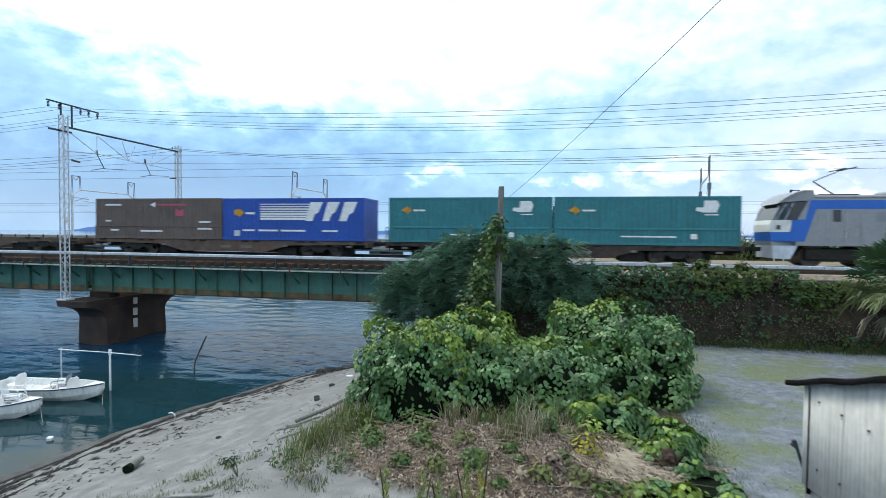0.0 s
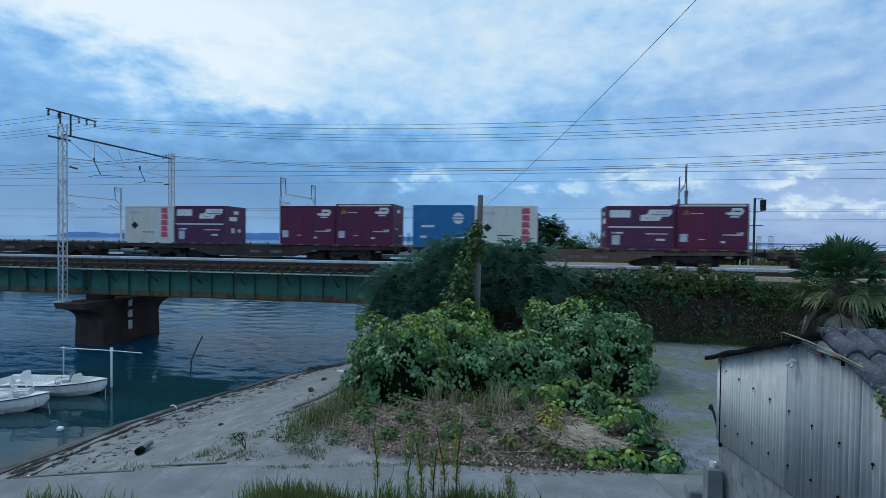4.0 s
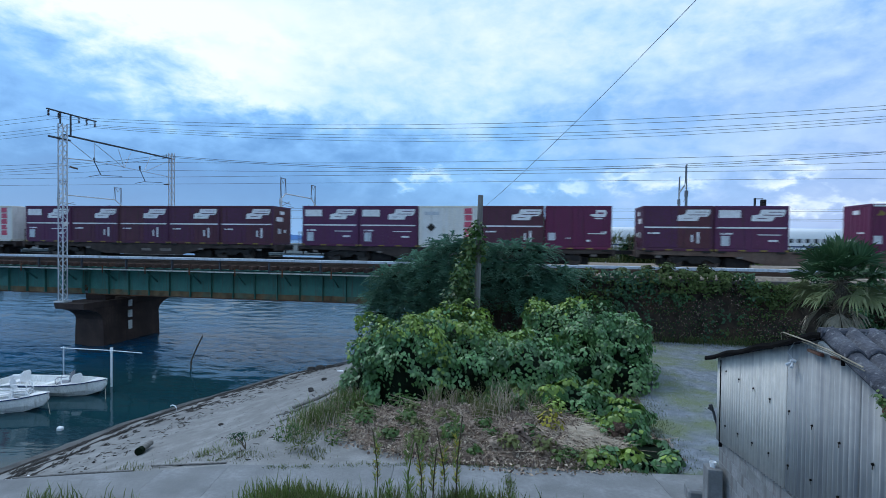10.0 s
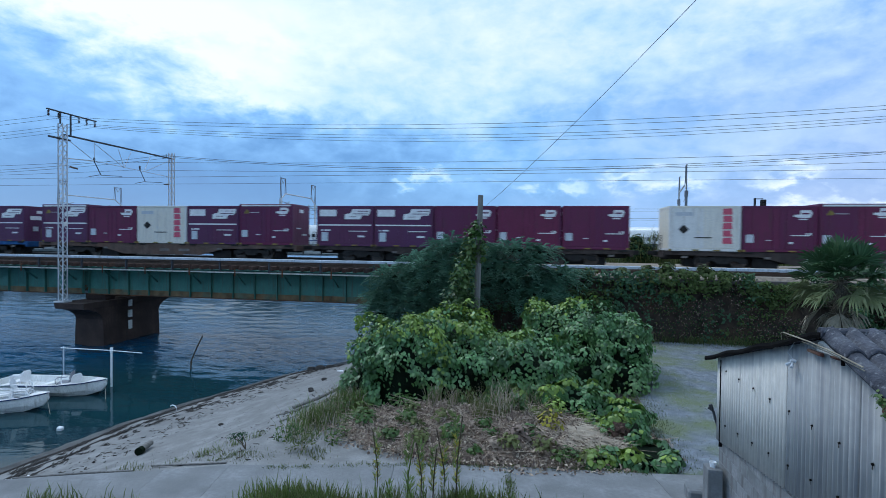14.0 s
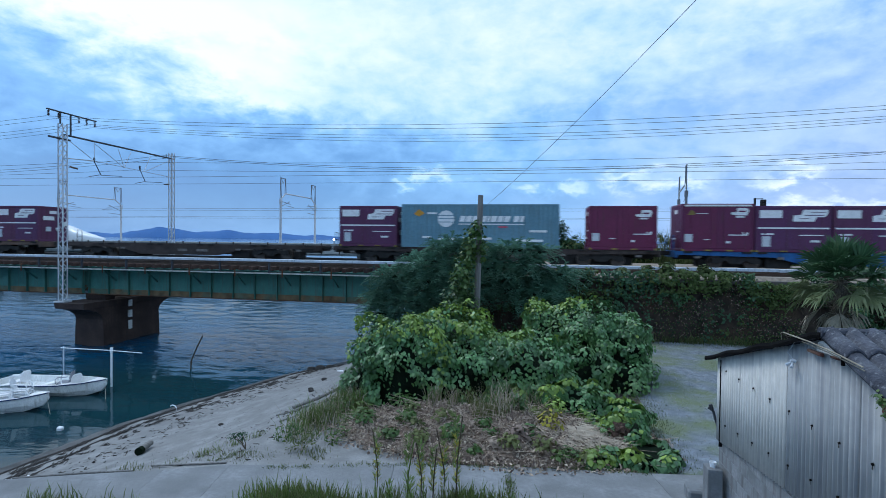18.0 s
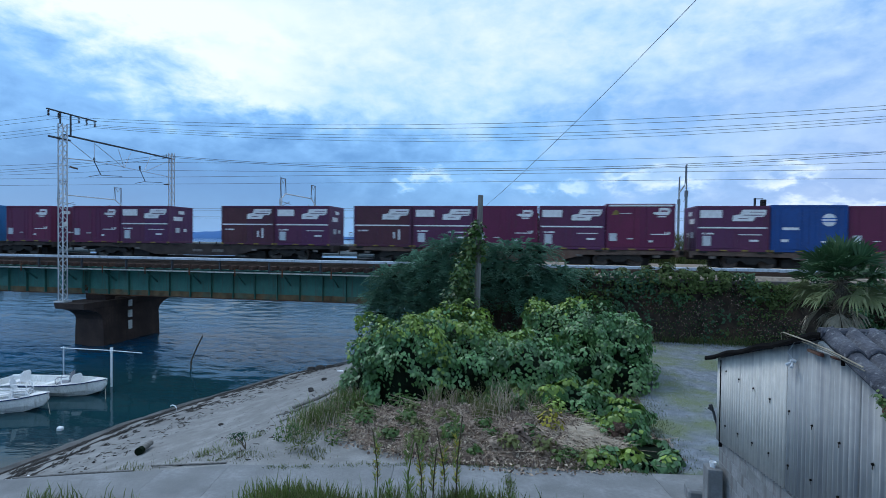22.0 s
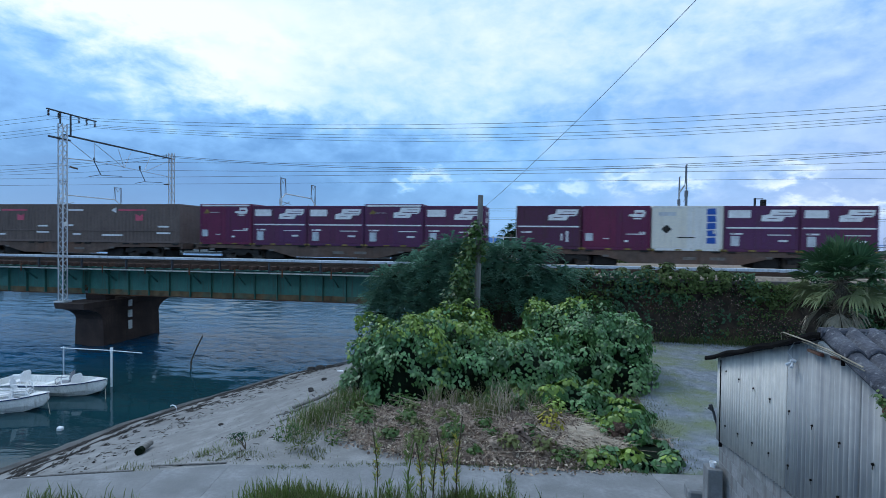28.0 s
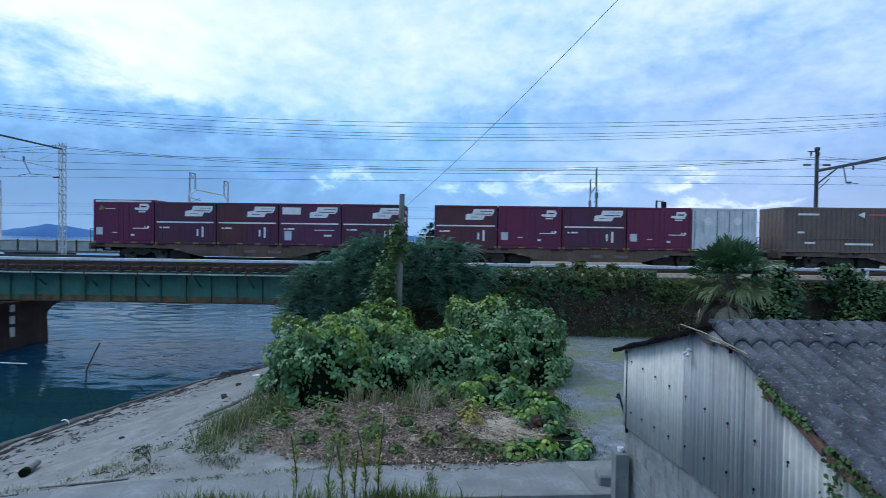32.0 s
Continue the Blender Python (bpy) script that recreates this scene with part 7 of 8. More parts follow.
    for v in bm.verts:
        q = 1 + 0.35 * noise.noise(v.co * 2.3) + 0.15 * noise.noise(v.co * 7)
        v.co = Vector((rx + v.co.x * 0.27 * q, ry + v.co.y * 0.24 * q, rz + v.co.z * 0.20 * q))
    part("root_ball", bm, "root_brown", h, "clotted brown root ball")
    bm = bmesh.new()
    for _ in range(170):
        d = Vector(RNG.normal(size=3)).normalized()
        a = Vector((rx + d.x * 0.24, ry + d.y * 0.21, rz + d.z * 0.17))
        tube(bm, a, a + Vector(RNG.normal(size=3)) * 0.10, 0.005, 0.002, n=3, cap=False)
    tagged(part("rootlet", bm, "root_brown", h), kind="stuff")


build_heap()


def build_heap_plants():
    """Green and yellowed plants that grow through the heap."""
    for x, y, k, n, mt in ((0.35, 11.7, 0.5, 60, "bud_yellow"), (0.2, 10.75, 0.35, 70, "reed"), (0.75, 10.7, 0.3, 70, "leaf_vine"), (1.0, 10.6, 0.28, 80, "reed"), (-0.3, 10.9, 0.3, 90, "dry_dark"), (-0.75, 10.8, 0.26, 80, "dry_stalk"), (-0.1, 11.1, 0.25, 40, "leaf_vine"), (-3.9, 11.6, 0.4, 120, "leaf_vine"), (-4.3, 12.4, 0.45, 140, "leaf_vine"),
                           (-3.3, 12.9, 0.5, 140, "leaf_vine"), (1.5, 10.85, 0.3, 90, "kudzu"), (0.5, 12.7, 0.45, 90, "kudzu_lit"), (1.2, 12.6, 0.4, 90, "kudzu_lit"), (-0.9, 11.2, 0.2, 30, "leaf_vine"), (-2.6, 11.3, 0.22, 50, "grass"), (-1.8, 12.5, 0.35, 90, "leaf_vine"), (-2.9, 12.2, 0.3, 70, "grass"), (0.0, 12.2, 0.3, 80, "reed"), (1.6, 11.9, 0.35, 90, "kudzu"), (-1.2, 10.5, 0.2, 40, "leaf_vine"), (0.5, 10.55, 0.25, 60, "leaf_vine"),
                           (-2.4, 10.75, 0.32, 110, "reed"), (-1.7, 10.9, 0.36, 120, "leaf_vine"), (-2.0, 11.5, 0.34, 110, "reed"), (-1.1, 11.6, 0.3, 90, "leaf_vine"), (-2.9, 11.6, 0.36, 120, "leaf_vine"), (-0.5, 10.65, 0.3, 90, "reed"), (-3.1, 10.9, 0.28, 90, "leaf_vine"), (-0.35, 12.0, 0.3, 80, "leaf_vine")):
        t = thing("heap_weed", "small yellowed weed on the brush heap" if mt == "bud_yellow" else "small green weed growing through the brush heap", "weed", group="weeds on the heap")
        z = heap_height(x, y)
        P, N = crown_points([(x, y, z + k * 0.45, k * 0.75, k * 0.5)], n)
        tagged(leaf_mesh("leaves", [(P, N, 0.11, 0.7, 0.3, 0)], [mt], t), kind="stuff")
        for _ in range(4):
            bm = bmesh.new()
            tube(bm, (x, y, z - 0.02), (x + RNG.normal() * k * 0.4, y + RNG.normal() * k * 0.4, z + k * 0.6), 0.006, n=4)
            part("stem", bm, "twig", t)


build_heap_plants()


def build_heap_grass():
    """Tall half-dry grass that stands on the heap's back and along the bush's foot."""
    for x, y, k, mats in ((-0.72, 11.75, 1.0, ["straw", "reed", "grass"]), (-0.5, 11.95, 0.85, ["straw", "dry_stalk", "reed"]), (-1.25, 12.05, 0.95, ["grass", "reed", "straw"]), (-1.0, 12.4, 0.8, ["grass", "reed"]),
                          (-1.9, 12.3, 0.85, ["reed", "dry_stalk"]), (-2.4, 12.5, 0.9, ["grass", "reed", "dry_stalk"]), (0.15, 12.3, 0.6, ["reed", "grass"]), (-1.55, 12.7, 0.8, ["reed", "grass"])):
        spots = [(x + RNG.normal() * 0.10, y + RNG.normal() * 0.08, heap_height(x, y), k * RNG.uniform(0.8, 1.1)) for _ in range(3)]
        grass_patch("heap_grass", "tall half-dry grass clump on the brush heap", spots, 0.62, 0.015, mats, per=26, spread=0.09, lean=0.55)


build_heap_grass()


def build_bank_weeds():
    """Leafy weeds where the beach meets the bushes."""
    for i in range(9):
        y = 10.3 + 0.42 * i + RNG.normal() * 0.15
        x = lerp_table(y, BANK) + 0.75 + RNG.normal() * 0.35
        k = RNG.uniform(0.22, 0.5)
        z = ground_height(x, y)
        t = thing("bank_weed", "leafy yellow-green weed on the sandy bank", "weed", group="weeds on the bank")
        P, N = crown_points([(x, y, z + k * 0.5, k, k * 0.55), (x + 0.2, y + 0.1, z + k * 0.8, k * 0.6, k * 0.4)], int(420 * k))
        tagged(leaf_mesh("leaves", [(P, N, 0.085, 0.45, 0.3, 0)], ["leaf_vine" if i % 3 else "grass"], t), kind="stuff")
        for _ in range(4):
            bm = bmesh.new()
            tube(bm, (x, y, z - 0.03), (x + RNG.normal() * k * 0.5, y + RNG.normal() * k * 0.4, z + k * RNG.uniform(0.7, 1.3)), 0.006, 0.004, n=4)
            part("stem", bm, "dry_stalk", t)


build_bank_weeds()


def build_verge_weeds():
    """Low leafy weeds among the grass on the near verge."""
    for x, y, k in ((-1.0, 8.3, 0.30), (-0.6, 8.35, 0.36), (-0.2, 8.4, 0.30), (0.15, 8.45, 0.26), (-1.7, 8.15, 0.26), (-2.4, 8.15, 0.22), (-3.3, 7.95, 0.24), (-4.1, 7.8, 0.22), (-6.6, 6.9, 0.2)):
        z = ground_height(x, y)
        t = thing("verge_weed", "low leafy green weed on the near verge", "weed", group="weeds on the verge")
        P, N = crown_points([(x, y, z + k * 0.45, k, k * 0.5)], int(520 * k))
        tagged(leaf_mesh("leaves", [(P, N, 0.075, 0.5, 0.3, 0)], ["leaf_vine"], t), kind="stuff")
        for _ in range(4):
            bm = bmesh.new()
            tube(bm, (x, y, z - 0.03), (x + RNG.normal() * k * 0.4, y + RNG.normal() * k * 0.3, z + k * RNG.uniform(0.6, 1.0)), 0.005, 0.003, n=4)
            part("stem", bm, "twig", t)


build_verge_weeds()


def build_gravel():
    """Loose stones on the yard."""
    V, Fc = [], []
    for _ in range(2600):
        x, y = RNG.uniform(2.6, 8.0), RNG.uniform(10.9, 24.6)
        if y < 9.3 + 0 * x or (x > 2.9 and y < 9.6):
            continue
        r = RNG.uniform(0.008, 0.026)
        z = ground_height(x, y) + r * 0.25
        at = len(V)
        V += [(x - r, y + 0.3 * r, z), (x + r, y, z), (x, y - r, z), (x + 0.2 * r, y + r, z), (x + r * 0.2, y, z + r * 0.8), (x, y, z - r)]
        Fc += [(at + a, at + b, at + c) for a, b, c in ((0, 2, 4), (2, 1, 4), (1, 3, 4), (3, 0, 4))]
    tagged(mesh_from("gravel_stones", V, Fc, ["gravel", "concrete"], mats=[k // 4 % 3 // 2 for k in range(len(Fc))]), "loose grey gravel stones on the yard", "gravel", kind="stuff")


build_gravel()


def build_grass():
    # rough bank edge between beach and bush
    edge = []
    for _ in range(55):
        y = RNG.uniform(10.9, 14.6)
        edge_x = lerp_table(y, BANK)
        x = edge_x + abs(RNG.normal()) * 0.5 + 0.15
        edge.append((x, y, ground_height(x, y), RNG.uniform(0.6, 1.3)))
    grass_patch("bank_grass", "rough tall grass along the bank", edge, 0.52, 0.014, ["grass_fresh", "grass", "straw", "grass_fresh"], per=34, spread=0.16, lean=0.5)
    low = scatter(9, -5.3, -4.3, 9.9, 10.9)
    grass_patch("bank_grass", "low green grass beside the path", low, 0.10, 0.010, ["grass", "reed"], per=30, spread=0.13)
    tall = [(x, y, heap_height(x, y), k) for x, y, k in ((-0.9, 12.6, 1.0), (-0.4, 12.8, 1.2), (-1.3, 12.9, 1.0), (-0.6, 12.3, 0.9), (0.0, 12.9, 0.8), (-1.9, 13.0, 0.8), (-1.6, 12.6, 0.7))]
    grass_patch("heap_grass", "dry pale grass on the brush heap", tall, 0.75, 0.012, ["straw", "reed", "straw", "grass"], per=44, spread=0.30, lean=0.8)
    # near weeds before the path
    front = scatter(70, -4.5, -2.9, 7.7, 8.2) + scatter(34, -2.6, 1.0, 8.05, 8.4) + scatter(46, -1.35, -0.35, 8.1, 8.55) + scatter(24, -8.0, -6.2, 6.7, 7.1)
    front = [(x, y - 0.05, z, k) for x, y, z, k in front]
    grass_patch("verge_grass", "green grass and weeds on the near verge", front, 0.42, 0.019, ["grass_fresh", "grass", "grass_fresh", "reed"], per=36, spread=0.16)
    # weeds along the path's far edge and in its one crack
    rim = []
    for _ in range(150):
        x = RNG.uniform(-5.0, 2.3)
        rim.append((x, 10.17 + 0.14 * (x + 0.5) - 0.02 * (x + 0.5) ** 2 + RNG.normal() * 0.03, 1.95, RNG.uniform(0.4, 1.2)))
    rim += [(-0.5 + 0.12 * q + RNG.normal() * 0.015, 10.12 - 1.2 * q, 1.96, RNG.uniform(0.4, 1.1)) for q in RNG.random(34)]
    grass_patch("path_edge_grass", "short green weeds along the path edge", rim, 0.07, 0.010, ["grass_fresh", "grass", "moss"], per=14, spread=0.05, lean=0.9)
    # tufts in the yard and on the beach
    yard = scatter(240, 2.5, 3.15, 10.9, 17) + scatter(30, 2.6, 3.2, 16, 24.5) + scatter(60, 3.0, 14, 23.6, 24.8)
    grass_patch("yard_grass", "short grass and moss on the gravel yard", yard, 0.05, 0.010, ["moss", "moss", "grass_fresh"], per=16, spread=0.2, lean=0.7)
    beach = [(x, y, ground_height(x, y), k) for x, y, k in [(-6.6 + RNG.normal() * 0.5, 9.55 + RNG.normal() * 0.12, RNG.uniform(0.5, 1)) for _ in range(26)] + [(-8.3 + RNG.normal() * 0.5, 8.75 + RNG.normal() * 0.08, RNG.uniform(0.5, 1)) for _ in range(20)] + [(-5.9 + RNG.normal() * 0.3, 9.75 + RNG.normal() * 0.1, RNG.uniform(0.5, 1)) for _ in range(20)]]
    grass_patch("beach_grass", "sparse grass tufts on the sand", beach, 0.08, 0.008, ["grass", "moss"], per=22, spread=0.14, lean=0.8)
    # reeds beyond the line
    reeds = []
    for cx, w, n in ((4.6, 1.6, 26), (7.0, 1.2, 10), (9.9, 1.7, 60), ):
        for _ in range(n):
            x, y = cx + RNG.normal() * w * 0.5, RNG.uniform(38.2, 40.5)
            reeds.append((x, y, ground_height(x, y), RNG.uniform(0.5, 1.15)))
    grass_patch("reed_bed", "tall yellow-green reeds beyond the railway", reeds, 2.7, 0.030, ["reed", "grass", "leaf_ivy"], per=15, spread=0.42, lean=0.75)
    plumes = [(x + RNG.normal() * 0.3, y, z + RNG.uniform(1.5, 2.2), k) for x, y, z, k in reeds[::2]]
    grass_patch("reed_plumes", "feathery tops of the reeds", plumes, 0.55, 0.05, ["reed", "leaf_ivy"], per=9, spread=0.16, lean=1.3)
    scrub = scatter(340, -2, 60, 37.2, 46)
    grass_patch("scrub", "low green scrub beyond the railway", scrub, 0.9, 0.05, ["grass", "leaf_ivy"], per=26, spread=0.4, lean=0.6)


build_grass()


def build_goldenrod(x, y, h, green):
    z = ground_height(x, y)
    t = thing("goldenrod", "tall goldenrod stalk with narrow leaves and yellow buds" if not green else "tall green goldenrod stalk with narrow leaves", "weed", group="goldenrod stalks on the verge")
    bm = bmesh.new()
    cable(bm, [(x, y, z - 0.05), (x + 0.02, y, z + h * 0.5), (x + 0.07 * RNG.normal(), y, z + h)], 0.011, 5)
    part("stem", bm, "twig" if not green else "grass_fresh", t)
    k = int(30 + h * 95)
    zz = z + h * (0.30 + 0.70 * RNG.random(k)) if not green else z + h * (0.05 + 0.95 * RNG.random(k))
    a = RNG.uniform(0, math.tau, k)
    P = np.stack([x + 0.012 * np.cos(a), y + 0.012 * np.sin(a), zz], 1)
    D = np.stack([np.cos(a), np.sin(a), np.full(k, 1.1)], 1)
    N = np.stack([-np.cos(a) * 1.1, -np.sin(a) * 1.1, np.ones(k)], 1)
    v, f = leaf_arrays(P, N, 0.11, 0.20, 0.2, spin=D)
    tops = (zz > z + h * 0.80) | (RNG.random(k) < 0.55) | green
    mi = np.repeat(np.where(tops, 0, 1), 2).tolist()
    tagged(mesh_from("leaves", v.tolist(), f.tolist(), ["grass_fresh", "bud_yellow"], t, mats=mi), kind="stuff")


for gx, gy, gh, gg in ((-2.6, 8.35, 1.25, False), (-2.06, 8.3, 1.25, True), (-1.83, 8.3, 1.15, False), (-1.64, 8.35, 1.05, False), (-1.45, 8.3, 1.4, False), (-1.26, 8.4, 1.6, False),
                       (-2.3, 8.1, 0.55, True), (-1.95, 8.1, 0.62, True)):
    build_goldenrod(gx, gy, gh, gg)


def build_ivy():
    """Ivy over the top of the retaining wall, hanging down unevenly."""
    w = thing("wall_ivy", "dark ivy and creepers hanging over the retaining wall", "ivy")
    P, N = [], []
    while len(P) < 15000:
        x = RNG.uniform(-5.8, 26)
        hang = (0.80 if x < 8.5 else 0.5) + 0.8 * (noise.noise(Vector((x * 0.55, 0, 3))) + 0.35) + (0.8 if x < 4 else 0) + 0.45 * noise.noise(Vector((x * 2.3, 0, 8)))
        z = (5.02 if x < 9.5 else 4.66) + 0.16 * noise.noise(Vector((x * 1.3, 0, 21))) - max(0.15, hang) * RNG.random() ** 1.3
        if RNG.random() < 0.22:
            z = RNG.uniform(1.9, 4.2)
            if noise.noise(Vector((x * 0.55, z * 0.8, 5))) < (0.12 if x < 8 else -0.05):
                continue
        if 15.6 < x < 17.1 and RNG.random() < 0.85:
            continue
        tuft = noise.noise(Vector((x * 3.1, z * 3.1, 2)))
        if tuft < -0.10 and RNG.random() < 0.8:
            continue
        P.append((x, 24.94 - 0.30 * max(0, tuft) - RNG.random() * 0.16, z))
        N.append((RNG.normal() * 0.4, -0.7 + RNG.normal() * 0.3, 0.5 + 0.5 * tuft + RNG.normal() * 0.35))
    P, N = np.array(P), np.array(N)
    pick = np.array([noise.noise(Vector(p) * 0.5) for p in P]) + RNG.normal(size=len(P)) * 0.15 + 0.45 * ((P[:, 2] > 4.1) & (P[:, 0] > 5.5)) > 0.16
    tagged(leaf_mesh("leaves", [(P[~pick], N[~pick], 0.14, 0.8, 0.35, 0), (P[pick], N[pick], 0.13, 0.8, 0.35, 1)], ["leaf_bluish", "leaf_ivy"], w), "dark green ivy leaves", kind="stuff")
    D, E = [], []
    while len(D) < 5600:
        x, z = RNG.uniform(-5.0, 20), RNG.uniform(1.9, 4.5)
        if noise.noise(Vector((x * 0.9, z * 1.3, 15))) > (0.05 if x < 5 else -0.2):
            D.append((x, 24.97 - 0.1 * (4.5 - z) * 0.3 - RNG.random() * 0.14, z))
            E.append((RNG.normal() * 0.4, -0.9, 0.3 + RNG.normal() * 0.4))
    D, E = np.array(D), np.array(E)
    tagged(leaf_mesh("withered_leaves", [(D[::3], E[::3], 0.085, 0.5, 0.5, 0), (D[1::3], E[1::3], 0.085, 0.6, 0.4, 1), (D[2::3], E[2::3], 0.085, 0.6, 0.4, 2)], ["dry_dark", "leaf_dark", "leaf_ivy"], w), "withered brown leaves", kind="stuff")
    for _ in range(60):
        x, z = RNG.uniform(-4.5, 18), RNG.uniform(3.0, 4.6)
        bm = bmesh.new()
        cable(bm, [(x, 24.95, z), (x + RNG.normal() * 0.15, 24.88, z - 0.6), (x + RNG.normal() * 0.3, 24.82, z - RNG.uniform(0.9, 1.2))], 0.008, 4)
        part("stem", bm, "twig", w)
    # clumps that climb over the duct
    for cx, cz, r in ((3.9, 5.1, 0.40), (5.0, 5.25, 0.34), (5.9, 5.38, 0.40), (6.6, 5.1, 0.4), (2.4, 5.0, 0.5), (7.5, 5.3, 0.36), (8.3, 5.12, 0.32), (1.2, 5.0, 0.5)):
        P, N = crown_points([(cx, 25.3, cz - 0.15, r, r * 0.7)], 170)
        c = thing("creeper_clump", "green creeper clump climbing over the cable duct", "creeper", group="creeper clumps on the wall")
        tagged(leaf_mesh("leaves", [(P, N, 0.17, 0.8, 0.35, 0)], ["leaf_ivy"], c), kind="stuff")
        bm = bmesh.new()
        tube(bm, (cx, 25.25, 4.6), (cx + 0.1, 25.3, cz), 0.015, n=5)
        part("stem", bm, "twig", c)
    # weeds at the wall's foot
    foot = [(x, 24.75 + RNG.normal() * 0.15, 1.9, RNG.uniform(0.5, 1.3)) for x in RNG.uniform(3, 24, 120)]
    grass_patch("wall_foot_weeds", "weeds along the foot of the wall", foot, 0.4, 0.02, ["grass", "leaf_ivy"], per=24, spread=0.2, lean=0.6)
    # shrubs that stand up against the wall's far stretch and top the duct
    for blobs in ([(14.75, 24.1, 4.95, 0.72, 0.72), (14.95, 24.0, 4.2, 0.85, 0.8), (14.7, 23.9, 3.3, 0.9, 0.8), (15.2, 23.8, 2.7, 0.9, 0.7)],
                  [(17.5, 24.1, 5.1, 0.62, 0.52), (16.9, 24.2, 5.15, 0.4, 0.3), (18.0, 24.0, 4.6, 0.8, 0.6), (18.3, 23.9, 3.8, 1.0, 0.8), (17.9, 23.8, 3.0, 0.9, 0.8)],
                  [(20.2, 24.0, 4.5, 0.9, 0.55), (21.0, 23.9, 4.7, 0.9, 0.6), (20.4, 23.8, 3.6, 1.2, 0.9), (21.6, 23.8, 3.4, 1.2, 1.0)],
                  [(13.0, 24.3, 3.3, 0.7, 0.7), (13.3, 24.2, 2.6, 0.8, 0.7)]):
        cx, cy, cz = blobs[-2][:3] if len(blobs) > 2 else blobs[0][:3]
        leafy_tree("wall_shrub", "dark green shrub against the retaining wall", (cx, cy, 1.8), (cx, cy, cz - 0.4), [q[:3] for q in blobs], blobs, 2100, 0.16, ["leaf_bluish", "leaf_vine"], 0.8, "shrub", core=0.62)


build_ivy()


def build_far_shrubs():
    for label, blobs, n in (("dark green shrub among the reeds beyond the railway", [(7.2, 39.3, 5.6, 1.1, 1.0), (6.5, 39.5, 5.7, 0.8, 0.9), (8.0, 39.4, 5.5, 0.7, 0.9), (7.1, 39.4, 6.5, 0.5, 0.5)], 2600),
                            ("low dark shrub beyond the railway", [(12.0, 41.0, 5.5, 1.0, 0.9), (13.2, 41.0, 5.4, 1.1, 0.9), (14.4, 41.2, 5.3, 0.9, 0.8)], 1800),
                            ("low dark shrub beyond the railway", [(17.5, 41.0, 5.4, 1.2, 0.9), (19.5, 41.0, 5.5, 1.4, 1.0), (21.5, 41.2, 5.4, 1.2, 0.9)], 1800),
                            ("low green shrub beside the reeds", [(3.2, 39.8, 5.6, 0.9, 0.9), (2.5, 40.2, 5.8, 0.8, 0.8)], 1300)):
        x, y = blobs[0][:2]
        leafy_tree("far_shrub", label, (x, y, 4.2), (x, y, 5.0), [b[:3] for b in blobs], blobs, n, 0.22, ["leaf_dark", "leaf_ivy"], 0.6, "shrub")


build_far_shrubs()


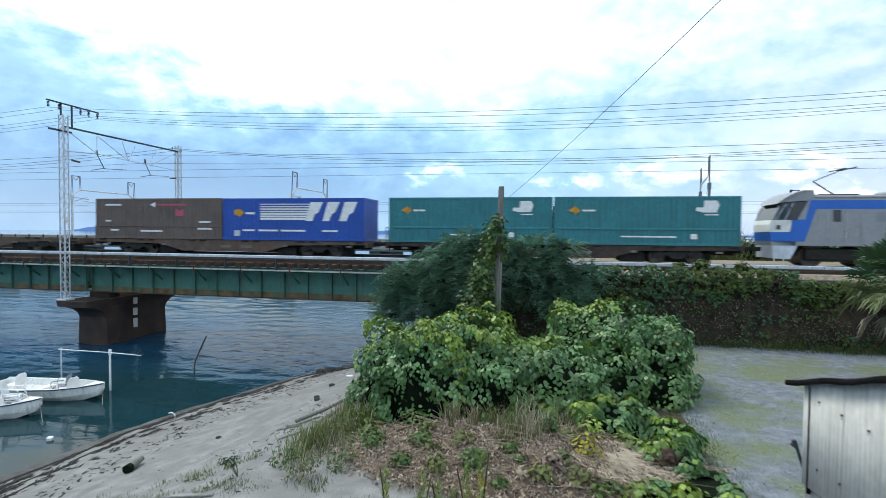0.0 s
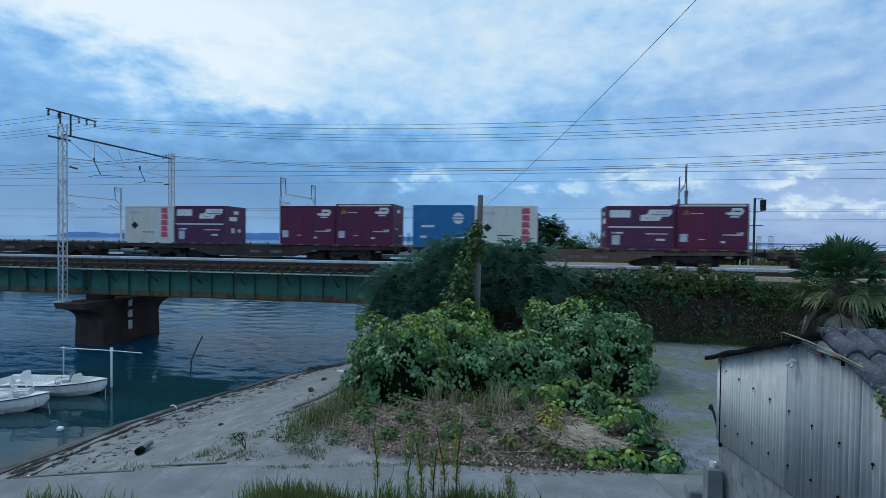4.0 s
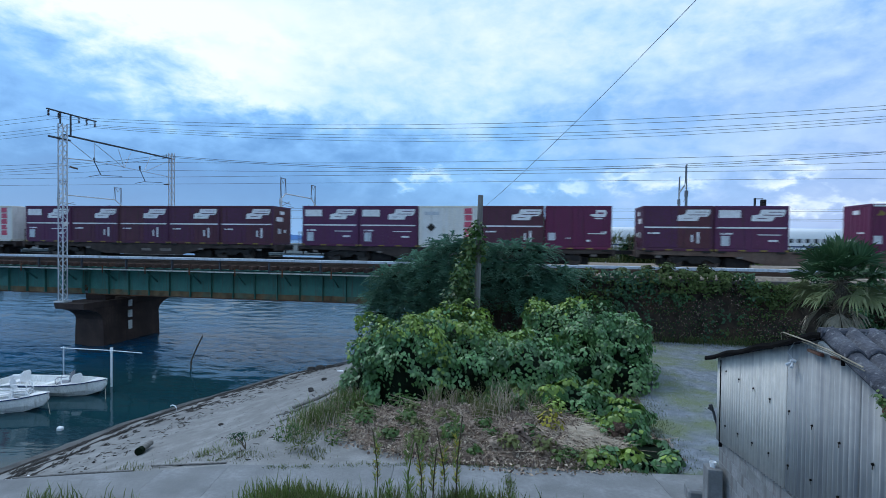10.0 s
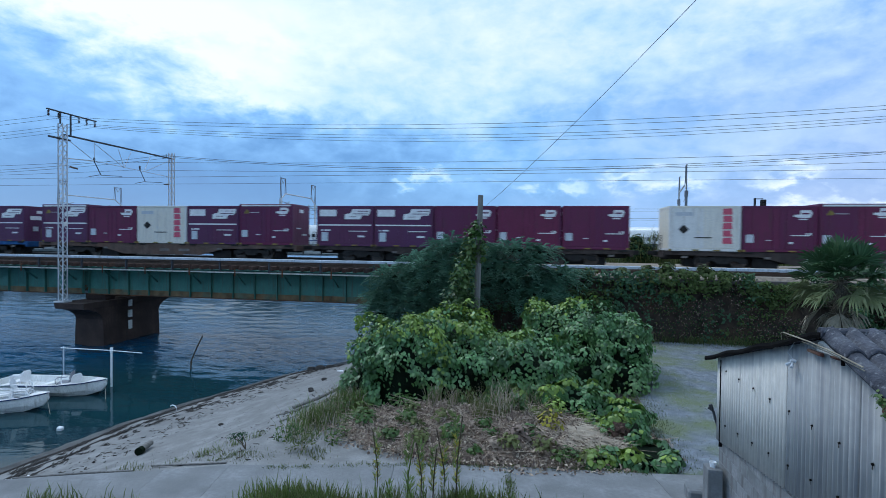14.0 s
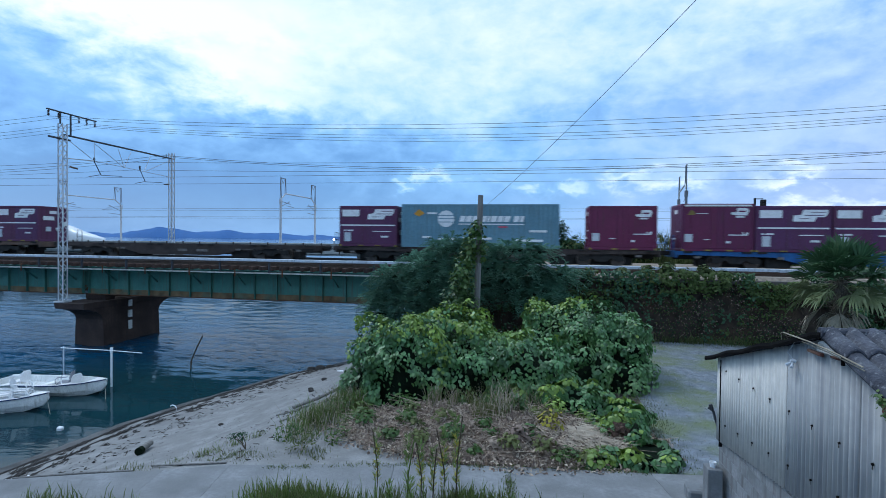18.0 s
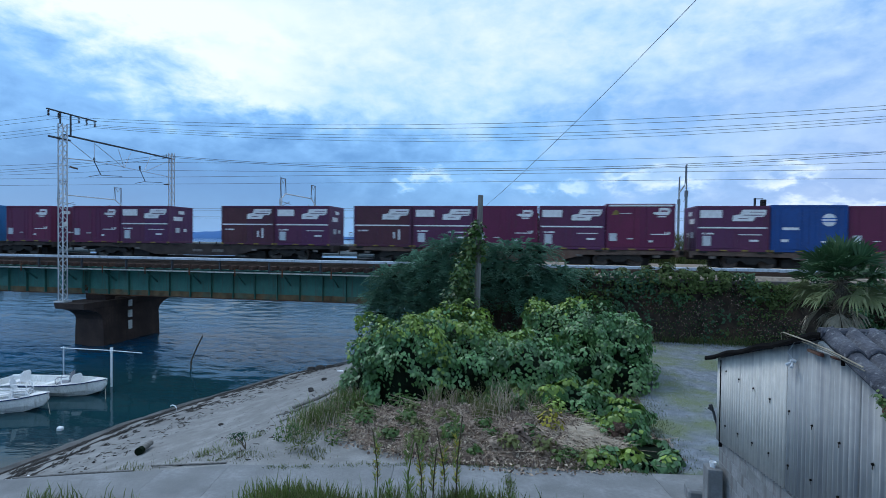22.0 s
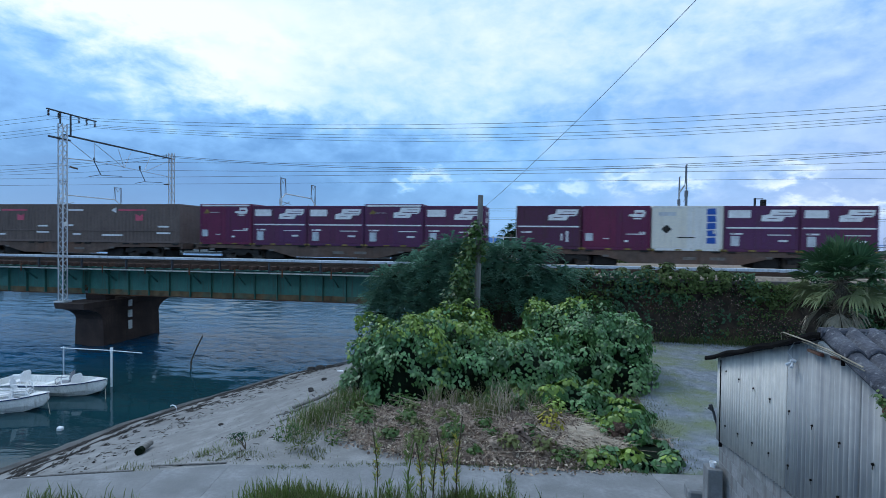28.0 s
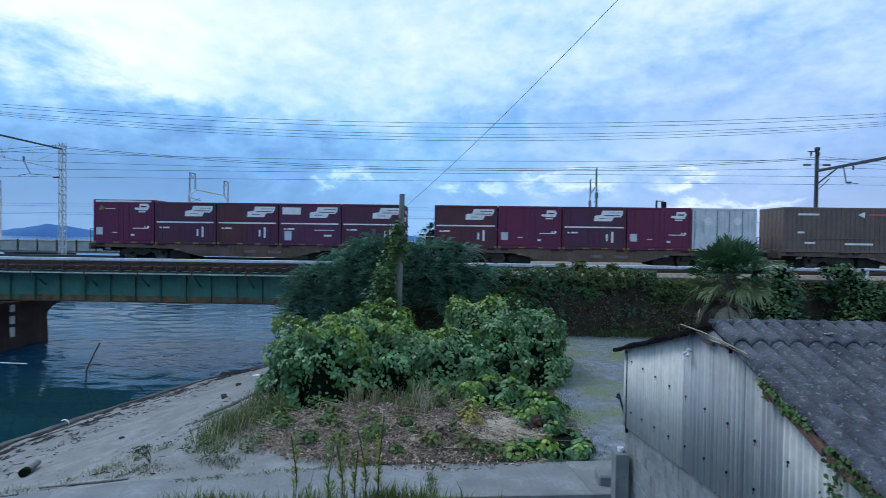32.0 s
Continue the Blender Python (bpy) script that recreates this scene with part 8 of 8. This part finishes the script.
# ---- beach things ----
def build_beach():
    # wrack lines that follow the water's edge
    N, P = [], []
    for off, amount, spread in ((0.70, 2000, 0.09), (1.25, 2600, 0.10), (1.7, 1300, 0.14), (3.0, 300, 0.7)):
        for _ in range(amount):
            y = RNG.uniform(8, 25)
            if noise.noise(Vector((y * 1.1, off * 7, 0))) + 0.7 * noise.noise(Vector((y * 3.7, off * 5, 6))) < -0.05:
                continue
            x = lerp_table(y, SHORE) + off + RNG.normal() * spread * 0.6 + 0.25 * noise.noise(Vector((y * 0.8, off, 4)))
            P.append((x, y, ground_height(x, y) + 0.012))
            N.append((RNG.normal() * 0.25, RNG.normal() * 0.25, 1))
    along = np.array([(lerp_table(p[1] + 0.5, SHORE) - lerp_table(p[1] - 0.5, SHORE), 1.0, 0.0) for p in P]) * 1.4
    V, Fc = leaf_arrays(np.array(P), np.array(N), 0.17, 0.26, 0.06, along)
    ob = mesh_from("seaweed_wrack", V.tolist(), Fc.tolist(), "wrack")
    tagged(ob, "dark dried seaweed lines left by the tide", "seaweed", kind="stuff")
    # the wet rim along the water and the thin ridge of weed above it
    def shore_strip(name, label, off, width, lift, thick, mat, gap):
        ys = axis((7.6, 25.0, 0.12))
        bm, ring = bmesh.new(), []
        for y in ys:
            w = width * (1 + 0.55 * noise.noise(Vector((y * 1.9, off * 5, 2))))
            x = lerp_table(y, SHORE) + off + 0.20 * noise.noise(Vector((y * 0.7, off, 4))) + 0.05 * noise.noise(Vector((y * 3.1, off, 9)))
            if noise.noise(Vector((y * 1.4, off * 3, 11))) < gap:
                if len(ring) > 1:
                    loft(bm, ring)
                ring = []
                continue
            pts = [(x - w / 2, lift), (x, lift + thick), (x + w / 2, lift), (x, lift - 0.05)]
            ring.append([Vector((px, y, ground_height(px, y) + dz)) for px, dz in pts])
        if len(ring) > 1:
            loft(bm, ring)
        bmesh.ops.recalc_face_normals(bm, faces=bm.faces)
        tagged(link_mesh(name, bm, mat), label, "tide line", kind="stuff")

    shore_strip("tide_ridge", "thin black ridge of weed along the water's edge", 0.52, 0.11, 0.012, 0.03, "wrack", -0.45)
    shore_strip("tide_ridge", "broken dark weed line on the sand", 1.12, 0.10, 0.008, 0.016, "wrack", -0.05)
    shore_strip("tide_ridge", "broken dark weed line on the sand", 1.55, 0.08, 0.008, 0.014, "wrack", 0.05)
    # a bent white pipe at the waterline
    bm = bmesh.new()
    px, py = -13.35, 17.45
    pz = ground_height(px, py)
    cable(bm, [(px, py, pz - 0.05), (px + 0.02, py, pz + 0.10), (px - 0.05, py, pz + 0.17), (px - 0.15, py, pz + 0.19), (px - 0.24, py, pz + 0.15)], 0.022, 8)
    tagged(link_mesh("bent_pipe", bm, "plastic_white"), "bent white plastic pipe end at the waterline", "pipe")
    # pebbles
    V, Fc = [], []
    for _ in range(1500):
        y = RNG.uniform(8.6, 20)
        xs, xb = lerp_table(y, SHORE), lerp_table(y, BANK)
        x = xs + (xb - xs) * RNG.uniform(0.15, 1.0) ** 0.7
        r = RNG.uniform(0.006, 0.02)
        z = ground_height(x, y) + r * 0.3
        at = len(V)
        V += [(x - r, y, z), (x + r, y, z), (x, y - r, z), (x, y + r, z), (x + r * 0.2, y, z + r * 0.7), (x, y, z - r)]
        Fc += [(at + a, at + b, at + c) for a, b, c in ((0, 2, 4), (2, 1, 4), (1, 3, 4), (3, 0, 4))]
    tagged(mesh_from("pebbles", V, Fc, ["sand", "block", "wrack"], mats=[(0, 1, 0, 1, 2, 0, 0)[int(k) // 4 % 7] for k in range(len(Fc))]), "scattered grey pebbles and shells on the sand", "pebbles", kind="stuff")
    # bits of wood and shell along the old tide lines and at the bank's foot
    V, Fc = [], []
    for _ in range(520):
        y = RNG.uniform(8.8, 22)
        xs, xb = lerp_table(y, SHORE), lerp_table(y, BANK)
        q = (0.30 + RNG.normal() * 0.04) if RNG.random() < 0.45 else (0.9 + RNG.normal() * 0.09)
        x = xs + (xb - xs) * q
        a, L, w = RNG.uniform(0, math.tau), RNG.uniform(0.04, 0.15), RNG.uniform(0.005, 0.012)
        z = ground_height(x, y) + 0.012
        dx, dy = math.cos(a) * L / 2, math.sin(a) * L / 2
        px, py = -math.sin(a) * w, math.cos(a) * w
        at = len(V)
        V += [(x - dx - px, y - dy - py, z), (x + dx - px, y + dy - py, z), (x + dx + px, y + dy + py, z), (x - dx + px, y - dy + py, z), (x - dx * 0.9, y - dy * 0.9, z + w * 1.6), (x + dx * 0.9, y + dy * 0.9, z + w * 1.6)]
        Fc += [(at, at + 1, at + 5, at + 4), (at + 2, at + 3, at + 4, at + 5), (at, at + 4, at + 3), (at + 1, at + 2, at + 5)]
    tagged(mesh_from("tide_litter", V, Fc, ["wrack", "old_wood", "twig"], mats=[(0, 2, 1, 2, 0)[k // 4 % 5] for k in range(len(Fc))]), "small bits of driftwood along the tide line", "litter", kind="stuff")
    # driftwood
    for pts, r in ((((-9.4, 7.9), (-8.3, 8.32), (-7.5, 8.6)), 0.02), (((-5.5, 12.4), (-5.4, 13.3), (-5.7, 14.9)), 0.07), (((-6.95, 14.1), (-6.4, 14.8), (-5.95, 15.6)), 0.055), (((-6.8, 14.6), (-6.35, 15.2)), 0.03), (((-7.25, 13.7), (-6.5, 13.5)), 0.03), (((-7.0, 13.5), (-6.2, 14.0)), 0.03), (((-6.6, 12.6), (-6.0, 12.8)), 0.025),
                   (((-5.9, 13.2), (-5.7, 14.4)), 0.05), (((-7.3, 8.85), (-6.0, 9.3), (-6.3, 10.0)), 0.018)):
        bm = bmesh.new()
        cable(bm, [(x, y, ground_height(x, y) + r * 0.8) for x, y in pts], r, 7)
        tagged(link_mesh("driftwood", bm, "old_wood"), "grey weathered driftwood lying on the sand", "driftwood", group="driftwood on the beach")
    # hollow dark log
    lx, ly = -10.72, 12.85
    lz = ground_height(lx, ly)
    lg = thing("charred_log", "short grey log with a black charred end on the sand", "log")
    bm = bmesh.new()
    a, b = Vector((lx - 0.02, ly - 0.32, lz + 0.11)), Vector((lx - 0.20, ly + 0.36, lz + 0.09))
    tube(bm, a, b, 0.105, 0.078, n=14)
    part("log", bm, "old_wood", lg)
    bm = bmesh.new()
    d = (b - a).normalized()
    tube(bm, a - d * 0.012, a + d * 0.16, 0.108, 0.102, n=14)
    part("charred_end", bm, "inner_dark", lg, "black charred end")
    # dead shrub twigs
    sx, sy = -6.2, 10.35
    sh = thing("dead_twigs", "small bent dark shrub on the sand", "shrub")
    tips = []
    for _ in range(7):
        bm = bmesh.new()
        a = RNG.uniform(0, math.tau)
        z = ground_height(sx, sy)
        tip = (sx - 0.22 + 0.12 * math.cos(a), sy + 0.12 * math.sin(a), z + RNG.uniform(0.2, 0.32))
        cable(bm, [(sx, sy, z - 0.03), (sx - 0.07 + 0.05 * math.cos(a), sy + 0.05 * math.sin(a), z + 0.14), tip], 0.006, 4)
        part("twig", bm, "twig", sh)
        tips.append((tip[0], tip[1], tip[2], 0.12, 0.06))
    P, N = crown_points(tips, 170)
    tagged(leaf_mesh("leaves", [(P, N, 0.055, 0.4, 0.3, 0)], ["leaf_dark"], sh), kind="stuff")
    # stone at the waterline
    for x, y, r in ((-11.76, 24.5, 0.13), (-10.95, 24.2, 0.22), (-10.5, 24.2, 0.26), (-10.1, 24.5, 0.2), (-7.62, 16.84, 0.11), (-8.2, 19.3, 0.12), (-7.9, 17.4, 0.1), (-9.6, 14.6, 0.08)):
        bm = bmesh.new()
        bmesh.ops.create_icosphere(bm, subdivisions=2, radius=r)
        for v in bm.verts:
            v.co *= 1 + 0.25 * noise.noise(v.co * 4 / r * 0.3)
            v.co.z *= 0.6
        ob = link_mesh("shore_stone", bm, "wrack")
        ob.location = (x, y, ground_height(x, y) + r * 0.2)
        tagged(ob, "dark weathered stone near the waterline", "stone", group="stones on the shore")
    # tufts of grass where the sand meets the path
    for x, y, n in ((-8.9, 9.7, 26), (-8.6, 11.3, 14), (-7.75, 11.25, 30), (-7.4, 11.2, 22), (-6.95, 11.35, 26), (-6.6, 11.5, 22), (-8.0, 10.35, 18), (-8.3, 10.2, 14)):
        spots = [(x + RNG.normal() * 0.14, y + RNG.normal() * 0.06, ground_height(x, y), RNG.uniform(0.5, 1.0)) for _ in range(5)]
        grass_patch("grass_tuft", "small green grass tuft at the sand's edge", spots, 0.13, 0.010, ["grass_fresh", "grass"], per=n, spread=0.12, lean=0.8)
    # white rag and plastic litter
    for x, y, s in ((-9.5, 7.95, 0.3), (-9.2, 8.05, 0.18), (-8.0, 20.5, 0.26)):
        bm = bmesh.new()
        bmesh.ops.create_grid(bm, x_segments=6, y_segments=6, size=s * 0.5)
        for v in bm.verts:
            v.co.z = 0.06 + 0.16 * s * noise.noise(v.co * 9)
            v.co.y *= 0.6
        ob = link_mesh("plastic_litter", bm, "plastic_white")
        ob.location = (x, y, ground_height(x, y) - 0.01)
        m = ob.modifiers.new("thickness", "SOLIDIFY")
        m.thickness = 0.008
        tagged(ob, "crumpled white plastic litter on the sand", "litter", group="litter on the shore")


build_beach()


def build_moorings():
    # pipe with a cross bar, and a second stake it rests on
    t = thing("mooring_frame", "white plastic pipe frame standing in the shallow water", "mooring")
    for x, y, top, r, mt in ((-18.33, 19.8, 1.45, 0.042, "plastic_white"), (-21.01, 20.0, 1.35, 0.03, "duct_grey")):
        bm = bmesh.new()
        tube(bm, (x, y, -1.2), (x, y, top), r, n=10)
        part("post", bm, mt, t)
    bm = bmesh.new()
    cable(bm, [(-21.1, 19.95, 1.30), (-18.33, 19.74, 1.36), (-16.64, 19.6, 1.36)], 0.018, 8)
    part("cross_bar", bm, "plastic_white", t)
    bm = bmesh.new()
    tube(bm, (-18.33, 19.8, 1.25), (-18.33, 19.8, 1.47), 0.06, n=10)
    part("coupling", bm, "plastic_white", t)
    bm = bmesh.new()
    cable(bm, [(-17.05, 23.3, -1.2), (-16.9, 23.2, 0.2), (-16.55, 23.15, 0.9), (-16.2, 23.1, 1.5)], 0.035, 7)
    tagged(link_mesh("leaning_stake", bm, "twig"), "dark crooked stake leaning out of the water", "stake")


build_moorings()


def build_float():
    bm = blk(-0.09, 0.09, -0.08, 0.08, 0.0, 0.24, 0.03)
    ob = link_mesh("float_block", bm, "plastic_white")
    ob.location, ob.rotation_euler = (-15.9, 15.0, WATER - 0.12), (0.1, 0.05, 0.4)
    tagged(ob, "small white foam float on the water", "float")


build_float()


# ---- railway side things ----
def build_signal():
    s = thing("railway_signal", "colour light railway signal on a slim post", "signal")
    bm = bmesh.new()
    tube(bm, (13.55, 36.0, 4.4), (13.55, 36.0, 9.25), 0.07, n=8)
    part("post", bm, "dark_steel", s)
    part("head", blk(13.85, 14.15, 35.8, 36.0, 8.45, 9.15, 0.03), "bogie_black", s, "black three-lamp head")
    for z in (8.62, 8.84, 9.06):
        bm = bmesh.new()
        prism(bm, [(13.93 - 13.93, 0), (0.16, 0), (0.16, 0.09), (0.08, 0.13), (0, 0.09)], 0, -0.16)
        ob = part("lamp_hood", bm, "bogie_black", s)
        ob.location = (13.92, 35.798, z - 0.06)
    bm = bmesh.new()
    tube(bm, (13.55, 36.0, 9.2), (14.0, 35.9, 9.2), 0.03, n=6)
    tube(bm, (13.55, 36.0, 8.35), (14.0, 35.9, 8.42), 0.03, n=6)
    part("bracket", bm, "dark_steel", s)
    part("step", blk(13.3, 14.0, 35.8, 36.2, 7.5, 7.54), "dark_steel", s)
    t = thing("equipment_stand", "slim steel ladder stand beside the signal", "ladder")
    for x0, x1 in ((12.75, 13.0), (13.3, 13.25)):
        bm = bmesh.new()
        tube(bm, (x0, 36.1, 4.4), (x1, 36.1, 8.6), 0.035, n=6)
        part("leg", bm, "lattice", t)
    for z, a, b in ((8.55, 12.75, 13.4), (7.5, 12.95, 13.6), (6.3, 12.87, 13.5)):
        part("bar", blk(a, b, 36.07, 36.13, z, z + 0.05), "lattice", t)


build_signal()


def build_fences():
    f = thing("low_fence", "low white pipe fence beyond the railway", "fence", kind="structure")
    for x in (-3.4, -2.6, -1.6, -0.6):
        part("post", blk(x - 0.04, x + 0.04, 40.95, 41.05, 4.3, 7.2 if x == -1.6 else 6.75, 0.01), "paint_white", f)
    part("rail", blk(-3.6, -0.5, 40.94, 40.98, 6.58, 6.66), "paint_white", f)
    g = thing("sea_fence", "thin dark fence along the far edge of the land", "fence", kind="structure")
    bm = bmesh.new()
    for z in (6.15, 5.8):
        tube(bm, (6, 52, z), (120, 52, z), 0.025, n=5)
    part("rail", bm, "dark_steel", g)
    post = part("post", blk(-0.03, 0.03, -0.03, 0.03, 4.0, 6.2), "dark_steel", g)
    post.location = (6, 52, 0)
    for i in range(1, 50):
        o = new("post", post.data)
        o.parent, o.location = g, (6 + i * 2.3, 52, 0)
    # stair rail at the wall's end
    h = thing("stair_rail", "white sloping handrail beside the embankment", "handrail", kind="structure")
    bm = bmesh.new()
    cable(bm, [(19.2, 25.0, 5.25), (20.6, 25.0, 5.2), (22.4, 24.4, 4.2)], 0.07, 6)
    part("rail", bm, "duct_grey", h)
    for x, y, z in ((19.3, 25.0, 5.2), (22.2, 24.45, 4.3)):
        part("post", blk(x - 0.04, x + 0.04, y - 0.04, y + 0.04, 1.8, z), "duct_grey", h)


build_fences()


def build_gable_vines():
    t = thing("gable_vine", "green vine creeping under the shed's roof edge", "vine")
    P, N = [], []
    while len(P) < 520:
        y = RNG.uniform(3.3, 5.02)
        thick = noise.noise(Vector((y * 4.2, 0, 2.0)))
        if thick < -0.05 and y < 4.8:
            continue
        z = 5.46 - 0.305 * (5.95 - y)
        P.append((2.93 - RNG.random() * 0.10, y, z - abs(RNG.normal()) * (0.03 + 0.10 * max(0, thick)) - 0.035))
        N.append((-0.8, RNG.normal() * 0.4, 0.4 + RNG.normal() * 0.3))
    for _ in range(90):
        y = 4.93 + RNG.normal() * 0.035
        P.append((2.93 - RNG.random() * 0.05, y, 5.10 - abs(RNG.normal()) * 0.07))
        N.append((-0.8, RNG.normal() * 0.4, 0.4 + RNG.normal() * 0.3))
    for _ in range(300):
        y, z = 4.05 + RNG.normal() * 0.06, RNG.uniform(3.2, 4.85)
        P.append((2.95 - RNG.random() * 0.06, y, z))
        N.append((-0.9, RNG.normal() * 0.4, 0.3 + RNG.normal() * 0.3))
    for _ in range(300):
        y, z = 4.5 + RNG.normal() * 0.3, 3.45 + RNG.normal() * 0.15
        P.append((2.95 - RNG.random() * 0.06, y, z))
        N.append((-0.9, RNG.normal() * 0.4, 0.3 + RNG.normal() * 0.3))
    tagged(leaf_mesh("leaves", [(np.array(P), np.array(N), 0.042, 0.8, 0.3, 0)], ["leaf_vine"], t), kind="stuff")
    b = thing("rotten_batten", "broken rust-red batten under the roof edge", "batten")
    for y0, y1 in ((3.4, 4.05), (4.1, 4.9)):
        bm = bmesh.new()
        z0, z1 = (5.46 - 0.305 * (5.95 - y) - 0.07 for y in (y0, y1))
        loft(bm, [[Vector((2.855 + dx, y, z + dz - 0.025 + 0.012 * math.sin(9 * y))) for dx, dz in ((0, -0.045), (0.05, -0.045), (0.05, 0.02), (0, 0.02))] for y, z in ((y0, z0), ((y0 + y1) / 2 - 0.08, (z0 + z1) / 2 - 0.02), (y1, z1))])
        bmesh.ops.recalc_face_normals(bm, faces=bm.faces)
        part("batten_length", bm, "rust_red", b)


build_gable_vines()


def motions():
    """The freight train rolls to +x, slowing a little; the fast train runs the other way on the viaduct."""
    times = [0.0, 4.0, 8.0, 12.0, 16.0, 20.0, 24.0, 28.0, 32.0]
    for ob, x, y, z in MOVING:
        walk(ob, [(t, pose(x + travelled(t), y, z)) for t in times])
    for ob, rows in OTHER_MOVING:
        walk(ob, rows)


motions()
